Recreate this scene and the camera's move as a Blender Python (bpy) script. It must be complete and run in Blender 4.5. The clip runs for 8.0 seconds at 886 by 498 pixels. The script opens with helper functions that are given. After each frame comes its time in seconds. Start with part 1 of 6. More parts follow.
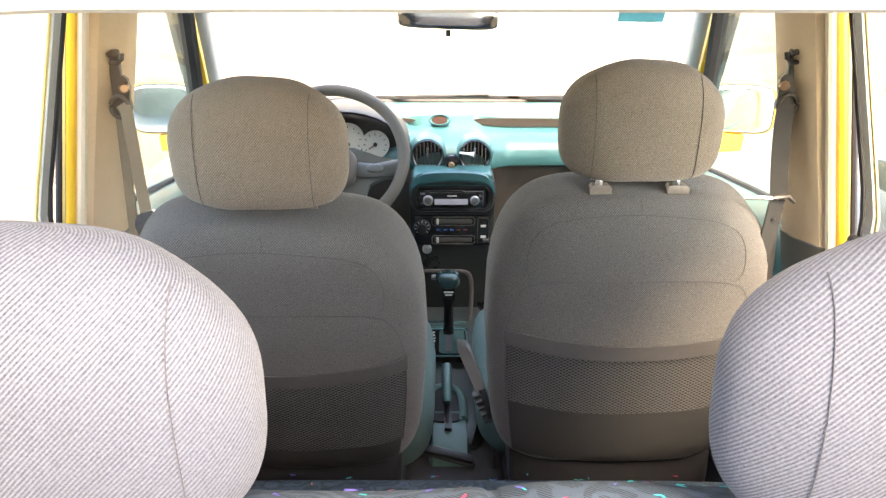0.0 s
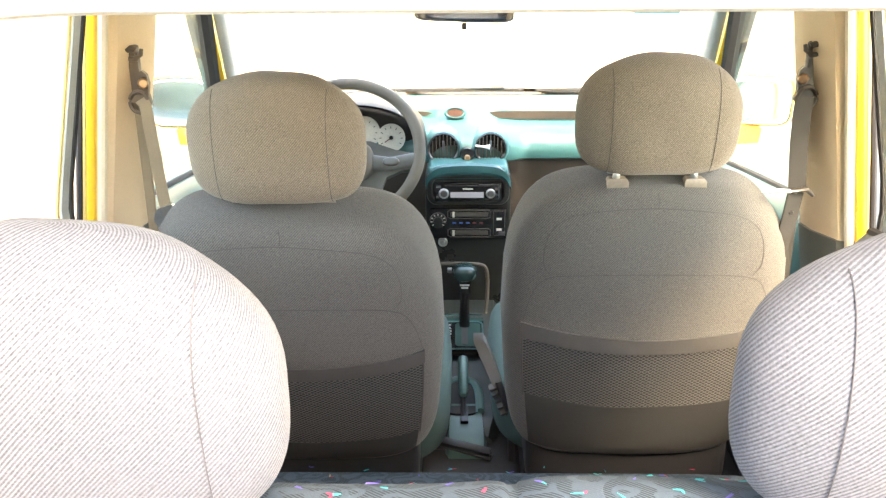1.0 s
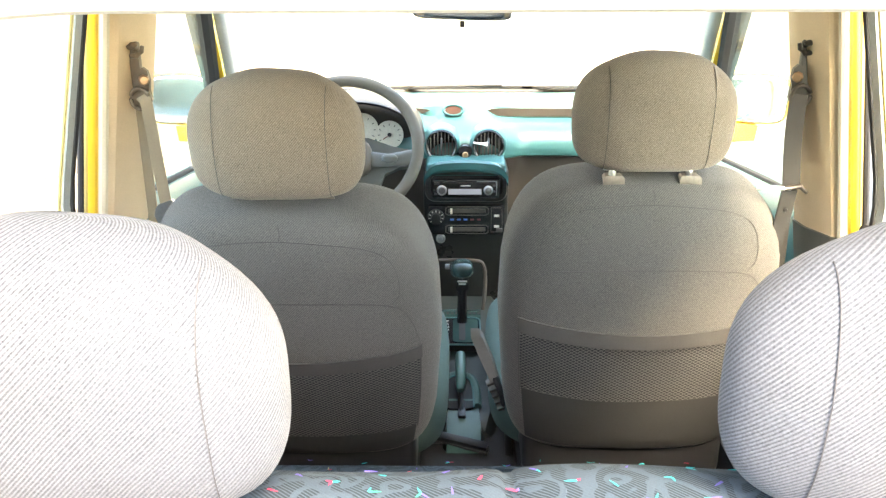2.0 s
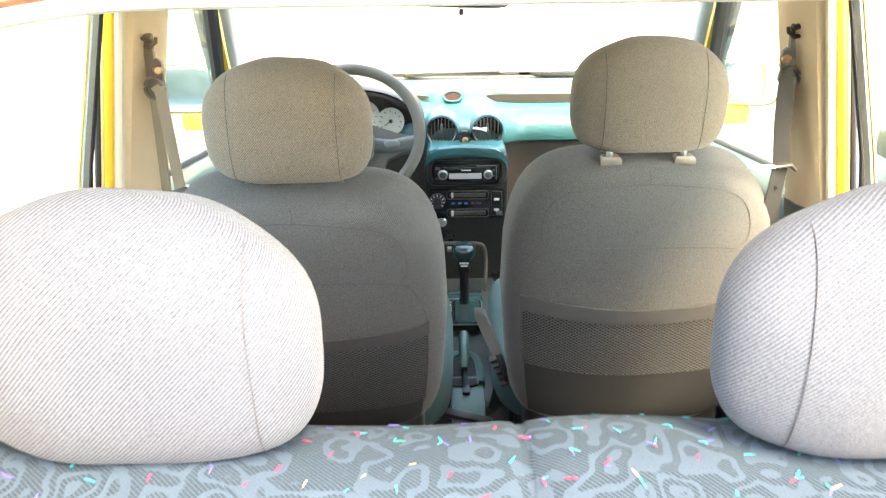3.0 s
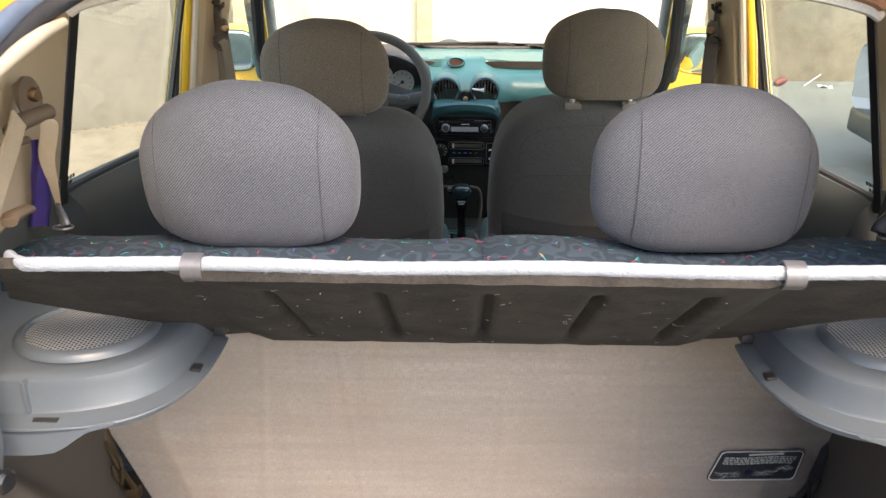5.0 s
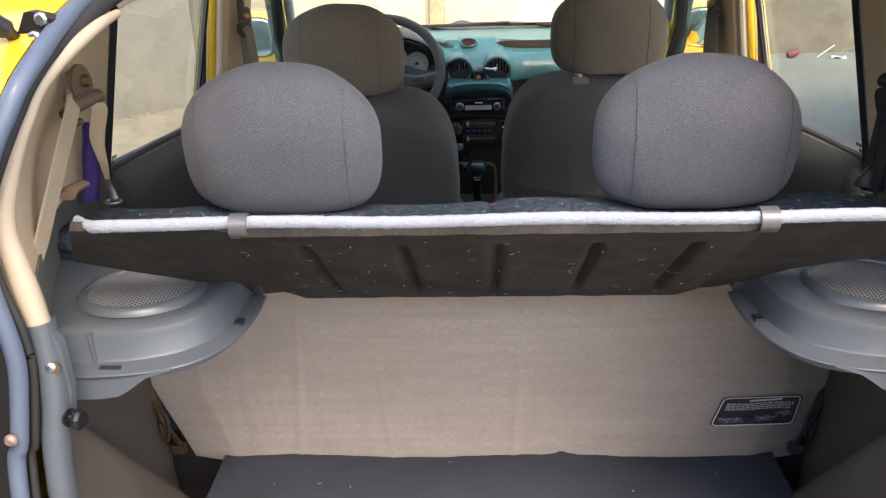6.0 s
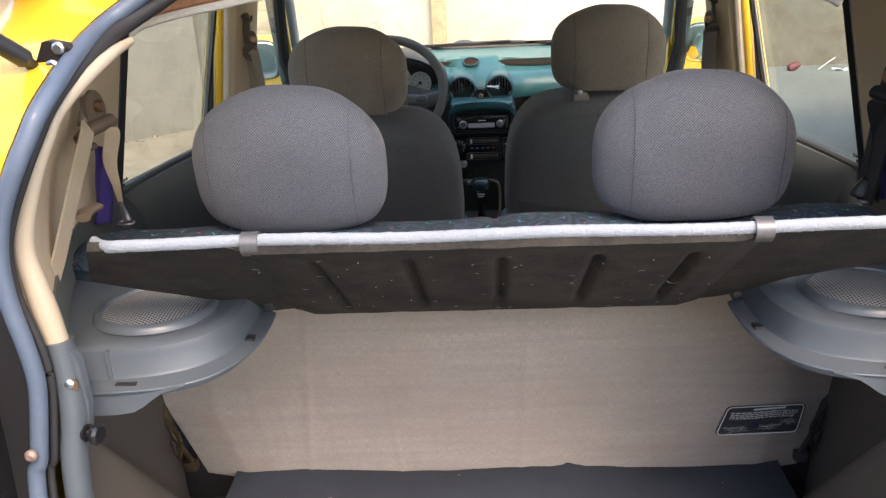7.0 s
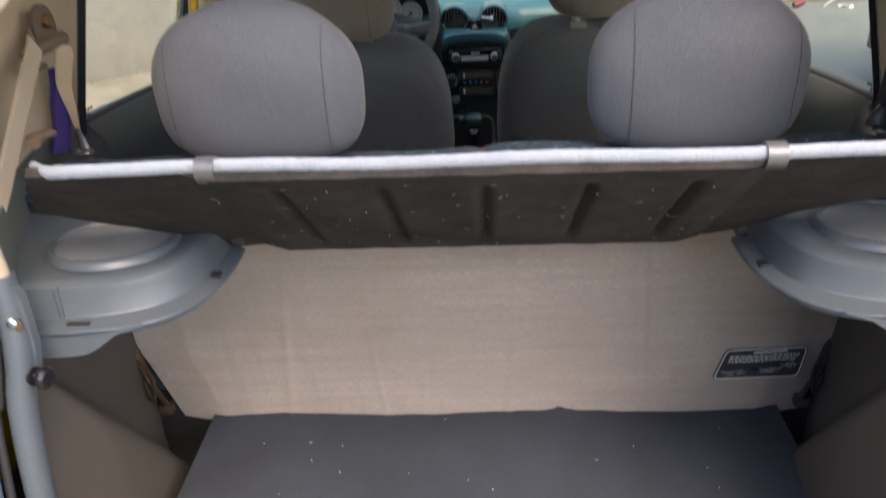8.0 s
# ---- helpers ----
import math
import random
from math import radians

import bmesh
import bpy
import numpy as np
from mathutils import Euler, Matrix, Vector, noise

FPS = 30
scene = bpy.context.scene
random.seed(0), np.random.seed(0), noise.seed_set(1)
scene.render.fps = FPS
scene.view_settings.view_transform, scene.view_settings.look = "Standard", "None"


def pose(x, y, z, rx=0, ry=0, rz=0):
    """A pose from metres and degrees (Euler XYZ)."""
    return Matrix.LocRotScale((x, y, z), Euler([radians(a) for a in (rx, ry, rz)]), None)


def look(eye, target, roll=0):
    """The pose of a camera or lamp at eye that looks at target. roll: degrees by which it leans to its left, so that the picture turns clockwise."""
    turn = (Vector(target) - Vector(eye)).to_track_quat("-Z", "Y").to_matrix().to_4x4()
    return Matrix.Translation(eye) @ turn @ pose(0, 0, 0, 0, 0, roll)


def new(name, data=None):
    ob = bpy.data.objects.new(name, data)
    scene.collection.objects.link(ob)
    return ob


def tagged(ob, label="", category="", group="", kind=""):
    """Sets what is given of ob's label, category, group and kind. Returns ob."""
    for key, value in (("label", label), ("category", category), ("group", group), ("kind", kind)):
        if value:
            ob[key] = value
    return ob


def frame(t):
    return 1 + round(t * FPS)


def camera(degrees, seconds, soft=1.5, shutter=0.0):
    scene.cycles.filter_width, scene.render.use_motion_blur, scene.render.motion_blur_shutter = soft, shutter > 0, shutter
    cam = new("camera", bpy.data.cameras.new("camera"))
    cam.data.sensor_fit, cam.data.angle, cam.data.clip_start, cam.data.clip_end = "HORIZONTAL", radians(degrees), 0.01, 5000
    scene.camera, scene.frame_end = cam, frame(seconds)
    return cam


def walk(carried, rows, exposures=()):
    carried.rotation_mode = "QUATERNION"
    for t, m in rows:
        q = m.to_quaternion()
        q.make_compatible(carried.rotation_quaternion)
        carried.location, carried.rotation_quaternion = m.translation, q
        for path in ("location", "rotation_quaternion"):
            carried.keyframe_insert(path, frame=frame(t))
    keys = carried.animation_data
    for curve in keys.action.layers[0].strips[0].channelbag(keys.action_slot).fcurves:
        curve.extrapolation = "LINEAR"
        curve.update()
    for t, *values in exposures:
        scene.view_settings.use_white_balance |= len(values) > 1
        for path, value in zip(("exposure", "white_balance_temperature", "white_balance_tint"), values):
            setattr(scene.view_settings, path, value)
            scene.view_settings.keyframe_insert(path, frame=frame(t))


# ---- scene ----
cam = camera(55.2, 8.0, 1.3, 0.5)
PATH = [
    (0, (-0.018, 0.034, 1.329), (-0.022, 1.918, 0.66), 0.0),
    (0.5, (-0.02, 0.033, 1.332), (-0.046, 1.912, 0.646), -0.2),
    (1, (-0.022, 0.031, 1.333), (-0.06, 1.909, 0.646), -0.4),
    (1.2, (-0.0224, 0.0297, 1.3324), (-0.0601, 1.9072, 0.6443), -0.35),
    (2.3, (-0.021, 0.0111, 1.3374), (-0.0533, 1.8858, 0.6412), -0.25),
    (2.5, (-0.022, 0.006, 1.339), (-0.055, 1.879, 0.639), -0.4),
    (3, (-0.035, -0.041, 1.343), (-0.06, 1.825, 0.624), -0.9),
    (3.5, (-0.054, -0.113, 1.347), (-0.039, 1.745, 0.608), -1.5),
    (4, (-0.062, -0.187, 1.348), (-0.013, 1.67, 0.608), -1.3),
    (4.5, (-0.05, -0.319, 1.358), (-0.026, 1.54, 0.621), 0.3),
    (4.8, (-0.0189, -0.432, 1.3643), (-0.0409, 1.4231, 0.6173), 0.43),
    (5, (-0.006, -0.478, 1.374), (-0.05, 1.372, 0.615), 0.2),
    (5.2, (0.0045, -0.5149, 1.3869), (-0.0597, 1.3297, 0.6166), -0.52),
    (6.3, (-0.0015, -0.5886, 1.3857), (-0.0879, 1.2444, 0.5902), -2.02),
    (6.5, (-0.001, -0.595, 1.389), (-0.089, 1.242, 0.602), -2.3),
    (7, (0.002, -0.606, 1.393), (-0.099, 1.243, 0.638), -2.8),
    (7.5, (0.008, -0.6, 1.386), (-0.094, 1.252, 0.638), -2.6),
    (8, (0.016, -0.535, 1.348), (-0.081, 1.259, 0.47), -2.6),
]
walk(cam, [(t, look(eye, target, roll)) for t, eye, target, roll in PATH],
     exposures=[(0.0, 4.3, 8100, 16), (1.2, 4.77, 8600, 11), (2.5, 4.75, 8000, 7), (3.5, 4.5, 8100, 7), (4.2, 3.9, 8600, 9), (5.0, 2.86, 7750, 14), (6.3, 2.45, 7350, 16), (8.0, 2.36, 7250, 16)])
# ---- light and exposure ----
world = bpy.data.worlds.new("sky")
scene.world = world
world.use_nodes = True
_n = world.node_tree.nodes
_sky = _n.new("ShaderNodeTexSky")
_sky.sky_type = "NISHITA"
_sky.sun_disc = False
_sky.sun_elevation = radians(52)
_sky.sun_rotation = radians(156)
_sky.dust_density = 2.0
_n["Background"].inputs["Strength"].default_value = 0.14
world.node_tree.links.new(_sky.outputs["Color"], _n["Background"].inputs["Color"])
_sun = new("sun", bpy.data.lights.new("sun", "SUN"))
_sun.data.energy, _sun.data.angle, _sun.data.color = 0.74, radians(24), (1.0, 0.86, 0.7)
_sun.matrix_basis = look((1.45, -3.25, 4.6), (0, 0, 0))


# ---- materials ----
def shader(name):
    m = bpy.data.materials.new(name)
    m.use_nodes = True
    return m, m.node_tree.nodes, m.node_tree.links, m.node_tree.nodes["Principled BSDF"]


def mixed(nodes, links, fac, a, b, mode="MIX"):
    """A colour mix node; fac, a, b: sockets or values. Returns the socket."""
    n = nodes.new("ShaderNodeMix")
    n.data_type, n.blend_type = "RGBA", mode
    for socket, value in ((n.inputs[0], fac), (n.inputs[6], a), (n.inputs[7], b)):
        if hasattr(value, "is_output"):
            links.new(value, socket)
        elif isinstance(value, tuple):
            socket.default_value = (*value[:3], 1)
        else:
            socket.default_value = value
    return n.outputs[2]


def maths(nodes, links, op, a, b=0.0):
    n = nodes.new("ShaderNodeMath")
    n.operation = op
    for socket, value in ((n.inputs[0], a), (n.inputs[1], b)):
        if hasattr(value, "is_output"):
            links.new(value, socket)
        else:
            socket.default_value = value
    return n.outputs[0]


def noisy(nodes, links, coords, scale, detail=4.0, rough=0.6):
    n = nodes.new("ShaderNodeTexNoise")
    n.inputs["Scale"].default_value, n.inputs["Detail"].default_value, n.inputs["Roughness"].default_value = scale, detail, rough
    links.new(coords, n.inputs["Vector"])
    return n.outputs["Fac"]


def ramp(nodes, links, fac, lo, hi):
    n = nodes.new("ShaderNodeMapRange")
    n.inputs["From Min"].default_value, n.inputs["From Max"].default_value = lo, hi
    links.new(fac, n.inputs["Value"])
    return n.outputs[0]


def bumped(nodes, links, bsdf, height, strength, distance):
    n = nodes.new("ShaderNodeBump")
    n.inputs["Strength"].default_value, n.inputs["Distance"].default_value = strength, distance
    links.new(height, n.inputs["Height"])
    links.new(n.outputs["Normal"], bsdf.inputs["Normal"])
    return n


def plain(name, col, rough=0.5, metal=0.0, fine=200.0, coarse=6.0, spread=0.12, bump=0.15, depth=0.001, coat=0.0, dirt=None, sheen=0.0):
    """A surface with grain at two scales: fine relief and broad, faint staining."""
    m, nodes, links, bsdf = shader(name)
    co = nodes.new("ShaderNodeTexCoord").outputs["Object"]
    a, b = noisy(nodes, links, co, fine, 3), noisy(nodes, links, co, coarse, 5)
    dark = tuple(c * (1 - 2 * spread) for c in col)
    light = tuple(min(1, c * (1 + 1.5 * spread)) for c in col)
    mixv = maths(nodes, links, "ADD", maths(nodes, links, "MULTIPLY", a, 0.4), maths(nodes, links, "MULTIPLY", b, 0.6))
    c = mixed(nodes, links, ramp(nodes, links, mixv, 0.3, 0.7), dark, light)
    if dirt:
        c = mixed(nodes, links, maths(nodes, links, "MULTIPLY", ramp(nodes, links, noisy(nodes, links, co, coarse * 0.7, 6, 0.7), 0.5, 0.75), 0.7), c, dirt)
    links.new(c, bsdf.inputs["Base Color"])
    r = nodes.new("ShaderNodeMapRange")
    r.inputs["To Min"].default_value, r.inputs["To Max"].default_value = max(0.02, rough - 0.1), min(1, rough + 0.1)
    links.new(b, r.inputs["Value"])
    links.new(r.outputs[0], bsdf.inputs["Roughness"])
    bsdf.inputs["Metallic"].default_value = metal
    bsdf.inputs["Coat Weight"].default_value = coat
    bsdf.inputs["Sheen Weight"].default_value = sheen
    if bump:
        bumped(nodes, links, bsdf, a, bump, depth)
    return m


def twill(name, dark, light, pitch, lean, strength=0.5, speck=0.5):
    """Woven upholstery: fine diagonal ribs with pale threads, a little worn."""
    m, nodes, links, bsdf = shader(name)
    co = nodes.new("ShaderNodeTexCoord").outputs["Object"]
    laid = nodes.new("ShaderNodeUVMap")
    laid.uv_map = "weave"
    sep = nodes.new("ShaderNodeSeparateXYZ")
    links.new(laid.outputs[0], sep.inputs[0])
    k = 2 * math.pi / pitch
    u = maths(nodes, links, "MULTIPLY", sep.outputs["X"], k * math.sin(radians(lean)))
    v = maths(nodes, links, "MULTIPLY", sep.outputs["Y"], -k * math.cos(radians(lean)))
    wob = maths(nodes, links, "MULTIPLY", noisy(nodes, links, co, 60, 2), 1.2)
    phase = maths(nodes, links, "ADD", maths(nodes, links, "ADD", u, v), wob)
    rib = ramp(nodes, links, maths(nodes, links, "SINE", phase), -0.7, 0.8)
    thread = noisy(nodes, links, co, 620, 3)
    worn = noisy(nodes, links, co, 9, 5)
    fac = maths(nodes, links, "ADD", maths(nodes, links, "MULTIPLY", rib, strength), maths(nodes, links, "MULTIPLY", ramp(nodes, links, thread, 0.35, 0.65), speck))
    c = mixed(nodes, links, fac, dark, light)
    c = mixed(nodes, links, maths(nodes, links, "MULTIPLY", ramp(nodes, links, worn, 0.35, 0.75), 0.3), c, tuple(0.5 * (a + b) for a, b in zip(dark, light)))
    links.new(c, bsdf.inputs["Base Color"])
    bsdf.inputs["Roughness"].default_value = 0.95
    bsdf.inputs["Sheen Weight"].default_value = 0.15
    bsdf.inputs["Specular IOR Level"].default_value = 0.2
    bumped(nodes, links, bsdf, fac, 0.6, 0.0008)
    return m


def upholstery(name):
    """Dark bench fabric: pale blue-grey bands that wander and close on themselves, hatched cloth between them."""
    m, nodes, links, bsdf = shader(name)
    co = nodes.new("ShaderNodeTexCoord").outputs["Object"]
    sep = nodes.new("ShaderNodeSeparateXYZ")
    links.new(co, sep.inputs[0])
    field = maths(nodes, links, "MULTIPLY", noisy(nodes, links, co, 34.0, 0.6, 0.5), 32.0)
    edge = maths(nodes, links, "MULTIPLY", noisy(nodes, links, co, 160, 2), 0.7)
    band = ramp(nodes, links, maths(nodes, links, "SINE", maths(nodes, links, "ADD", field, edge)), 0.05, 0.4)
    slant = maths(nodes, links, "ADD", maths(nodes, links, "MULTIPLY", sep.outputs["X"], 1500.0), maths(nodes, links, "MULTIPLY", sep.outputs["Y"], 1750.0))
    hatch = ramp(nodes, links, maths(nodes, links, "SINE", maths(nodes, links, "ADD", slant, maths(nodes, links, "MULTIPLY", noisy(nodes, links, co, 50, 2), 2.0))), -0.4, 0.6)
    weave = noisy(nodes, links, co, 700, 2)
    c = mixed(nodes, links, maths(nodes, links, "MULTIPLY", hatch, 0.9), (0.0165, 0.0275, 0.039), (0.052, 0.077, 0.106))
    c = mixed(nodes, links, maths(nodes, links, "MULTIPLY", band, 0.9), c, (0.051, 0.076, 0.107))
    c = mixed(nodes, links, maths(nodes, links, "MULTIPLY", ramp(nodes, links, weave, 0.4, 0.7), 0.3), c, (0.036, 0.043, 0.056))
    links.new(c, bsdf.inputs["Base Color"])
    bsdf.inputs["Roughness"].default_value = 0.95
    bsdf.inputs["Specular IOR Level"].default_value = 0.2
    bumped(nodes, links, bsdf, maths(nodes, links, "ADD", weave, maths(nodes, links, "MULTIPLY", band, 0.5)), 0.5, 0.0008)
    return m


def netting(name):
    """Elastic pocket net: a lattice of crossing grey cords over dark cloth."""
    m, nodes, links, bsdf = shader(name)
    co = nodes.new("ShaderNodeTexCoord").outputs["Object"]
    sep = nodes.new("ShaderNodeSeparateXYZ")
    links.new(co, sep.inputs[0])
    cords = []
    for s in (1, -1):
        p = maths(nodes, links, "ADD", maths(nodes, links, "MULTIPLY", sep.outputs["X"], 310.0), maths(nodes, links, "MULTIPLY", sep.outputs["Z"], s * 500.0))
        cords.append(ramp(nodes, links, maths(nodes, links, "ABSOLUTE", maths(nodes, links, "SINE", p)), 0.45, 0.1))
    net = maths(nodes, links, "MAXIMUM", cords[0], cords[1])
    grain = noisy(nodes, links, co, 300, 3)
    c = mixed(nodes, links, net, (0.022, 0.022, 0.023), (0.155, 0.15, 0.146))
    c = mixed(nodes, links, maths(nodes, links, "MULTIPLY", grain, 0.3), c, (0.05, 0.05, 0.055))
    links.new(c, bsdf.inputs["Base Color"])
    bsdf.inputs["Roughness"].default_value = 0.9
    bumped(nodes, links, bsdf, net, 0.8, 0.001)
    return m


def grille(name):
    """Perforated loudspeaker cover."""
    m, nodes, links, bsdf = shader(name)
    co = nodes.new("ShaderNodeTexCoord").outputs["Object"]
    sep = nodes.new("ShaderNodeSeparateXYZ")
    links.new(co, sep.inputs[0])
    waves = []
    for a in (0, 60, 120):
        p = maths(nodes, links, "ADD", maths(nodes, links, "MULTIPLY", sep.outputs["X"], 1600 * math.cos(radians(a))), maths(nodes, links, "MULTIPLY", sep.outputs["Y"], 1600 * math.sin(radians(a))))
        waves.append(maths(nodes, links, "COSINE", p))
    dots = ramp(nodes, links, maths(nodes, links, "ADD", maths(nodes, links, "ADD", waves[0], waves[1]), waves[2]), -0.7, 0.4)
    links.new(mixed(nodes, links, dots, (0.3, 0.32, 0.34), (0.008, 0.01, 0.013)), bsdf.inputs["Base Color"])
    bsdf.inputs["Roughness"].default_value = 0.5
    bumped(nodes, links, bsdf, maths(nodes, links, "SUBTRACT", 1.0, dots), 0.8, 0.001)
    return m


def plaster(name, pale, stain, crack, crack_scale, cracks=1.0):
    """Old rendered wall: broad stains, patches and a web of cracks."""
    m, nodes, links, bsdf = shader(name)
    co = nodes.new("ShaderNodeTexCoord").outputs["Object"]
    warp = nodes.new("ShaderNodeTexNoise")
    warp.inputs["Scale"].default_value, warp.inputs["Detail"].default_value = 1.6, 5
    links.new(co, warp.inputs["Vector"])
    bent = nodes.new("ShaderNodeVectorMath")
    bent.operation = "MULTIPLY_ADD"
    links.new(warp.outputs["Color"], bent.inputs[0])
    bent.inputs[1].default_value = (0.9, 0.9, 0.9)
    links.new(co, bent.inputs[2])
    cell = nodes.new("ShaderNodeTexVoronoi")
    cell.feature = "DISTANCE_TO_EDGE"
    cell.inputs["Scale"].default_value = crack_scale
    links.new(bent.outputs[0], cell.inputs["Vector"])
    gap = maths(nodes, links, "MULTIPLY", ramp(nodes, links, cell.outputs["Distance"], 0.014, 0.003), ramp(nodes, links, noisy(nodes, links, co, 1.1, 3), 0.45, 0.6))
    stains = ramp(nodes, links, noisy(nodes, links, co, 0.9, 7, 0.65), 0.42, 0.68)
    grit = noisy(nodes, links, co, 45, 4)
    c = mixed(nodes, links, stains, pale, stain)
    c = mixed(nodes, links, maths(nodes, links, "MULTIPLY", ramp(nodes, links, noisy(nodes, links, co, 7, 6, 0.7), 0.5, 0.68), 0.5), c, stain)
    c = mixed(nodes, links, maths(nodes, links, "MULTIPLY", ramp(nodes, links, grit, 0.4, 0.75), 0.25), c, stain)
    c = mixed(nodes, links, maths(nodes, links, "MULTIPLY", gap, cracks), c, crack)
    links.new(c, bsdf.inputs["Base Color"])
    bsdf.inputs["Roughness"].default_value = 0.95
    bumped(nodes, links, bsdf, maths(nodes, links, "SUBTRACT", grit, gap), 0.5, 0.01)
    return m


def board_cloth(name, dark, light, stain):
    """Thin woven lining glued on a board: crossing threads, faint creases, a few brown stains."""
    m, nodes, links, bsdf = shader(name)
    co = nodes.new("ShaderNodeTexCoord").outputs["Object"]

    def stretched(sx, sz, detail):
        s = nodes.new("ShaderNodeMapping")
        s.inputs["Scale"].default_value = (sx, 1.0, sz)
        links.new(co, s.inputs["Vector"])
        return noisy(nodes, links, s.outputs[0], 1.0, detail)
    warp, weft = stretched(900, 90, 2), stretched(90, 900, 2)
    bands, creases = stretched(3, 55, 4), stretched(9, 1.2, 3)
    blots = noisy(nodes, links, co, 5.5, 7, 0.7)
    threads = maths(nodes, links, "MULTIPLY", maths(nodes, links, "ADD", warp, weft), 0.5)
    c = mixed(nodes, links, ramp(nodes, links, threads, 0.3, 0.7), dark, light)
    c = mixed(nodes, links, maths(nodes, links, "MULTIPLY", ramp(nodes, links, bands, 0.42, 0.75), 0.5), c, dark)
    c = mixed(nodes, links, maths(nodes, links, "MULTIPLY", ramp(nodes, links, blots, 0.52, 0.75), 0.4), c, stain)
    faded = stretched(2.2, 5.0, 5)
    c = mixed(nodes, links, maths(nodes, links, "MULTIPLY", ramp(nodes, links, faded, 0.42, 0.66), 0.55), c, dark)
    links.new(c, bsdf.inputs["Base Color"])
    bsdf.inputs["Roughness"].default_value = 0.95
    bsdf.inputs["Sheen Weight"].default_value = 0.1
    h = maths(nodes, links, "ADD", maths(nodes, links, "MULTIPLY", threads, 0.15), creases)
    bumped(nodes, links, bsdf, h, 0.6, 0.012)
    return m


def clear_glass(name, tint=(0.92, 0.97, 0.95)):
    m, nodes, links, bsdf = shader(name)
    bsdf.inputs["Base Color"].default_value = (*tint, 1)
    bsdf.inputs["Roughness"].default_value = 0.0
    bsdf.inputs["IOR"].default_value = 1.1
    bsdf.inputs["Transmission Weight"].default_value = 1.0
    return m


TWILL = twill("grey twill cloth", (0.033, 0.038, 0.048), (0.176, 0.19, 0.22), 0.0025, 46, 0.54, 0.34)
# Backrests repeat the headrest twill darker and cooler, shade held in the colour.
TWILL_FRONT = twill("front seat twill, warm lit tone", (0.1, 0.081, 0.062), (0.46, 0.376, 0.293), 0.0027, 48, 0.32, 0.42)
TWILL_BACK_SHADED = twill("front seat twill, shaded tone", (0.051, 0.05, 0.05), (0.222, 0.21, 0.2), 0.0029, 48, 0.32, 0.42)
SEAM_DARK = plain("dark seam thread", (0.066, 0.066, 0.073), 0.9, fine=600)
SEAM = plain("seam thread", (0.075, 0.071, 0.07), 0.9, fine=600)
BENCH = upholstery("patterned bench cloth")
NET = netting("pocket net")
TEAL = plain("blue-green grained plastic", (0.036, 0.132, 0.14), 0.36, fine=700, bump=0.2, spread=0.06)
TEAL_DARK = plain("dark green-grey plastic", (0.022, 0.04, 0.042), 0.35, fine=700, bump=0.2, spread=0.1)
BLACK = plain("black grained plastic", (0.018, 0.018, 0.02), 0.45, fine=600, spread=0.15)
GLOSS = plain("black gloss plastic", (0.012, 0.012, 0.014), 0.15, fine=300, bump=0.02)
RUBBER = plain("black rubber", (0.02, 0.02, 0.022), 0.7, fine=300)
GREY = plain("grey grained plastic", (0.078, 0.095, 0.112), 0.32, fine=600, bump=0.15, spread=0.06)
GREY_DARK = plain("dark grey plastic flange", (0.07, 0.078, 0.086), 0.5, fine=500, bump=0.2, spread=0.12)
PALE_GREY = plain("pale grey window channel", (0.4, 0.42, 0.42), 0.5, fine=300, bump=0.1)
GREY_LOW = plain("grey-brown boot trim", (0.082, 0.07, 0.059), 0.7, fine=400, bump=0.3, spread=0.1)
PILLAR = plain("warm beige pillar plastic", (0.72, 0.55, 0.36), 0.6, fine=500, bump=0.2, spread=0.06)
HEADLINER = plain("pale cloth headliner", (0.62, 0.58, 0.5), 0.95, fine=300, bump=0.4)
RUST = plain("bare rusty board edge", (0.42, 0.2, 0.11), 0.9, fine=200, bump=0.5, spread=0.25)
YELLOW = plain("yellow car paint", (0.83, 0.51, 0.035), 0.3, fine=60, bump=0.0, spread=0.04, coat=0.8)
BLUE_GREY = plain("blue-grey sheet metal", (0.09, 0.122, 0.175), 0.5, fine=80, bump=0.05, spread=0.08, coat=0.3)
FELT = plain("black-brown felt", (0.022, 0.019, 0.016), 1.0, fine=260, coarse=16, bump=1.0, spread=0.5, dirt=(0.06, 0.05, 0.04))
FLEECE = plain("white fleece binding", (0.27, 0.3, 0.335), 1.0, fine=350, bump=0.7, depth=0.002, spread=0.06)
SHELF_TOP = plain("grey shelf carpet", (0.06, 0.065, 0.07), 1.0, fine=420, bump=0.6, spread=0.12)
PANEL = board_cloth("brown-grey board cloth", (0.285, 0.25, 0.222), (0.505, 0.446, 0.396), (0.36, 0.25, 0.17))
CARPET = plain("dark grey boot carpet", (0.032, 0.04, 0.054), 1.0, fine=420, bump=0.7, spread=0.2)
FLOORING = plain("dark car carpet", (0.03, 0.03, 0.032), 1.0, fine=420, bump=0.7, spread=0.2)
STEEL = plain("brushed steel", (0.6, 0.6, 0.6), 0.3, 1.0, fine=200, bump=0.05)
STEEL_DULL = plain("dull grey metal", (0.15, 0.15, 0.155), 0.45, 0.6, fine=150)
BRASS = plain("worn brass bolt", (0.4, 0.26, 0.16), 0.4, 1.0)
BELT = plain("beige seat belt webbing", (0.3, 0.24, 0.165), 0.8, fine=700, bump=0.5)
BELT_SHADED = plain("seat belt webbing, shaded tone", (0.03, 0.029, 0.028), 0.8, fine=700, bump=0.5)
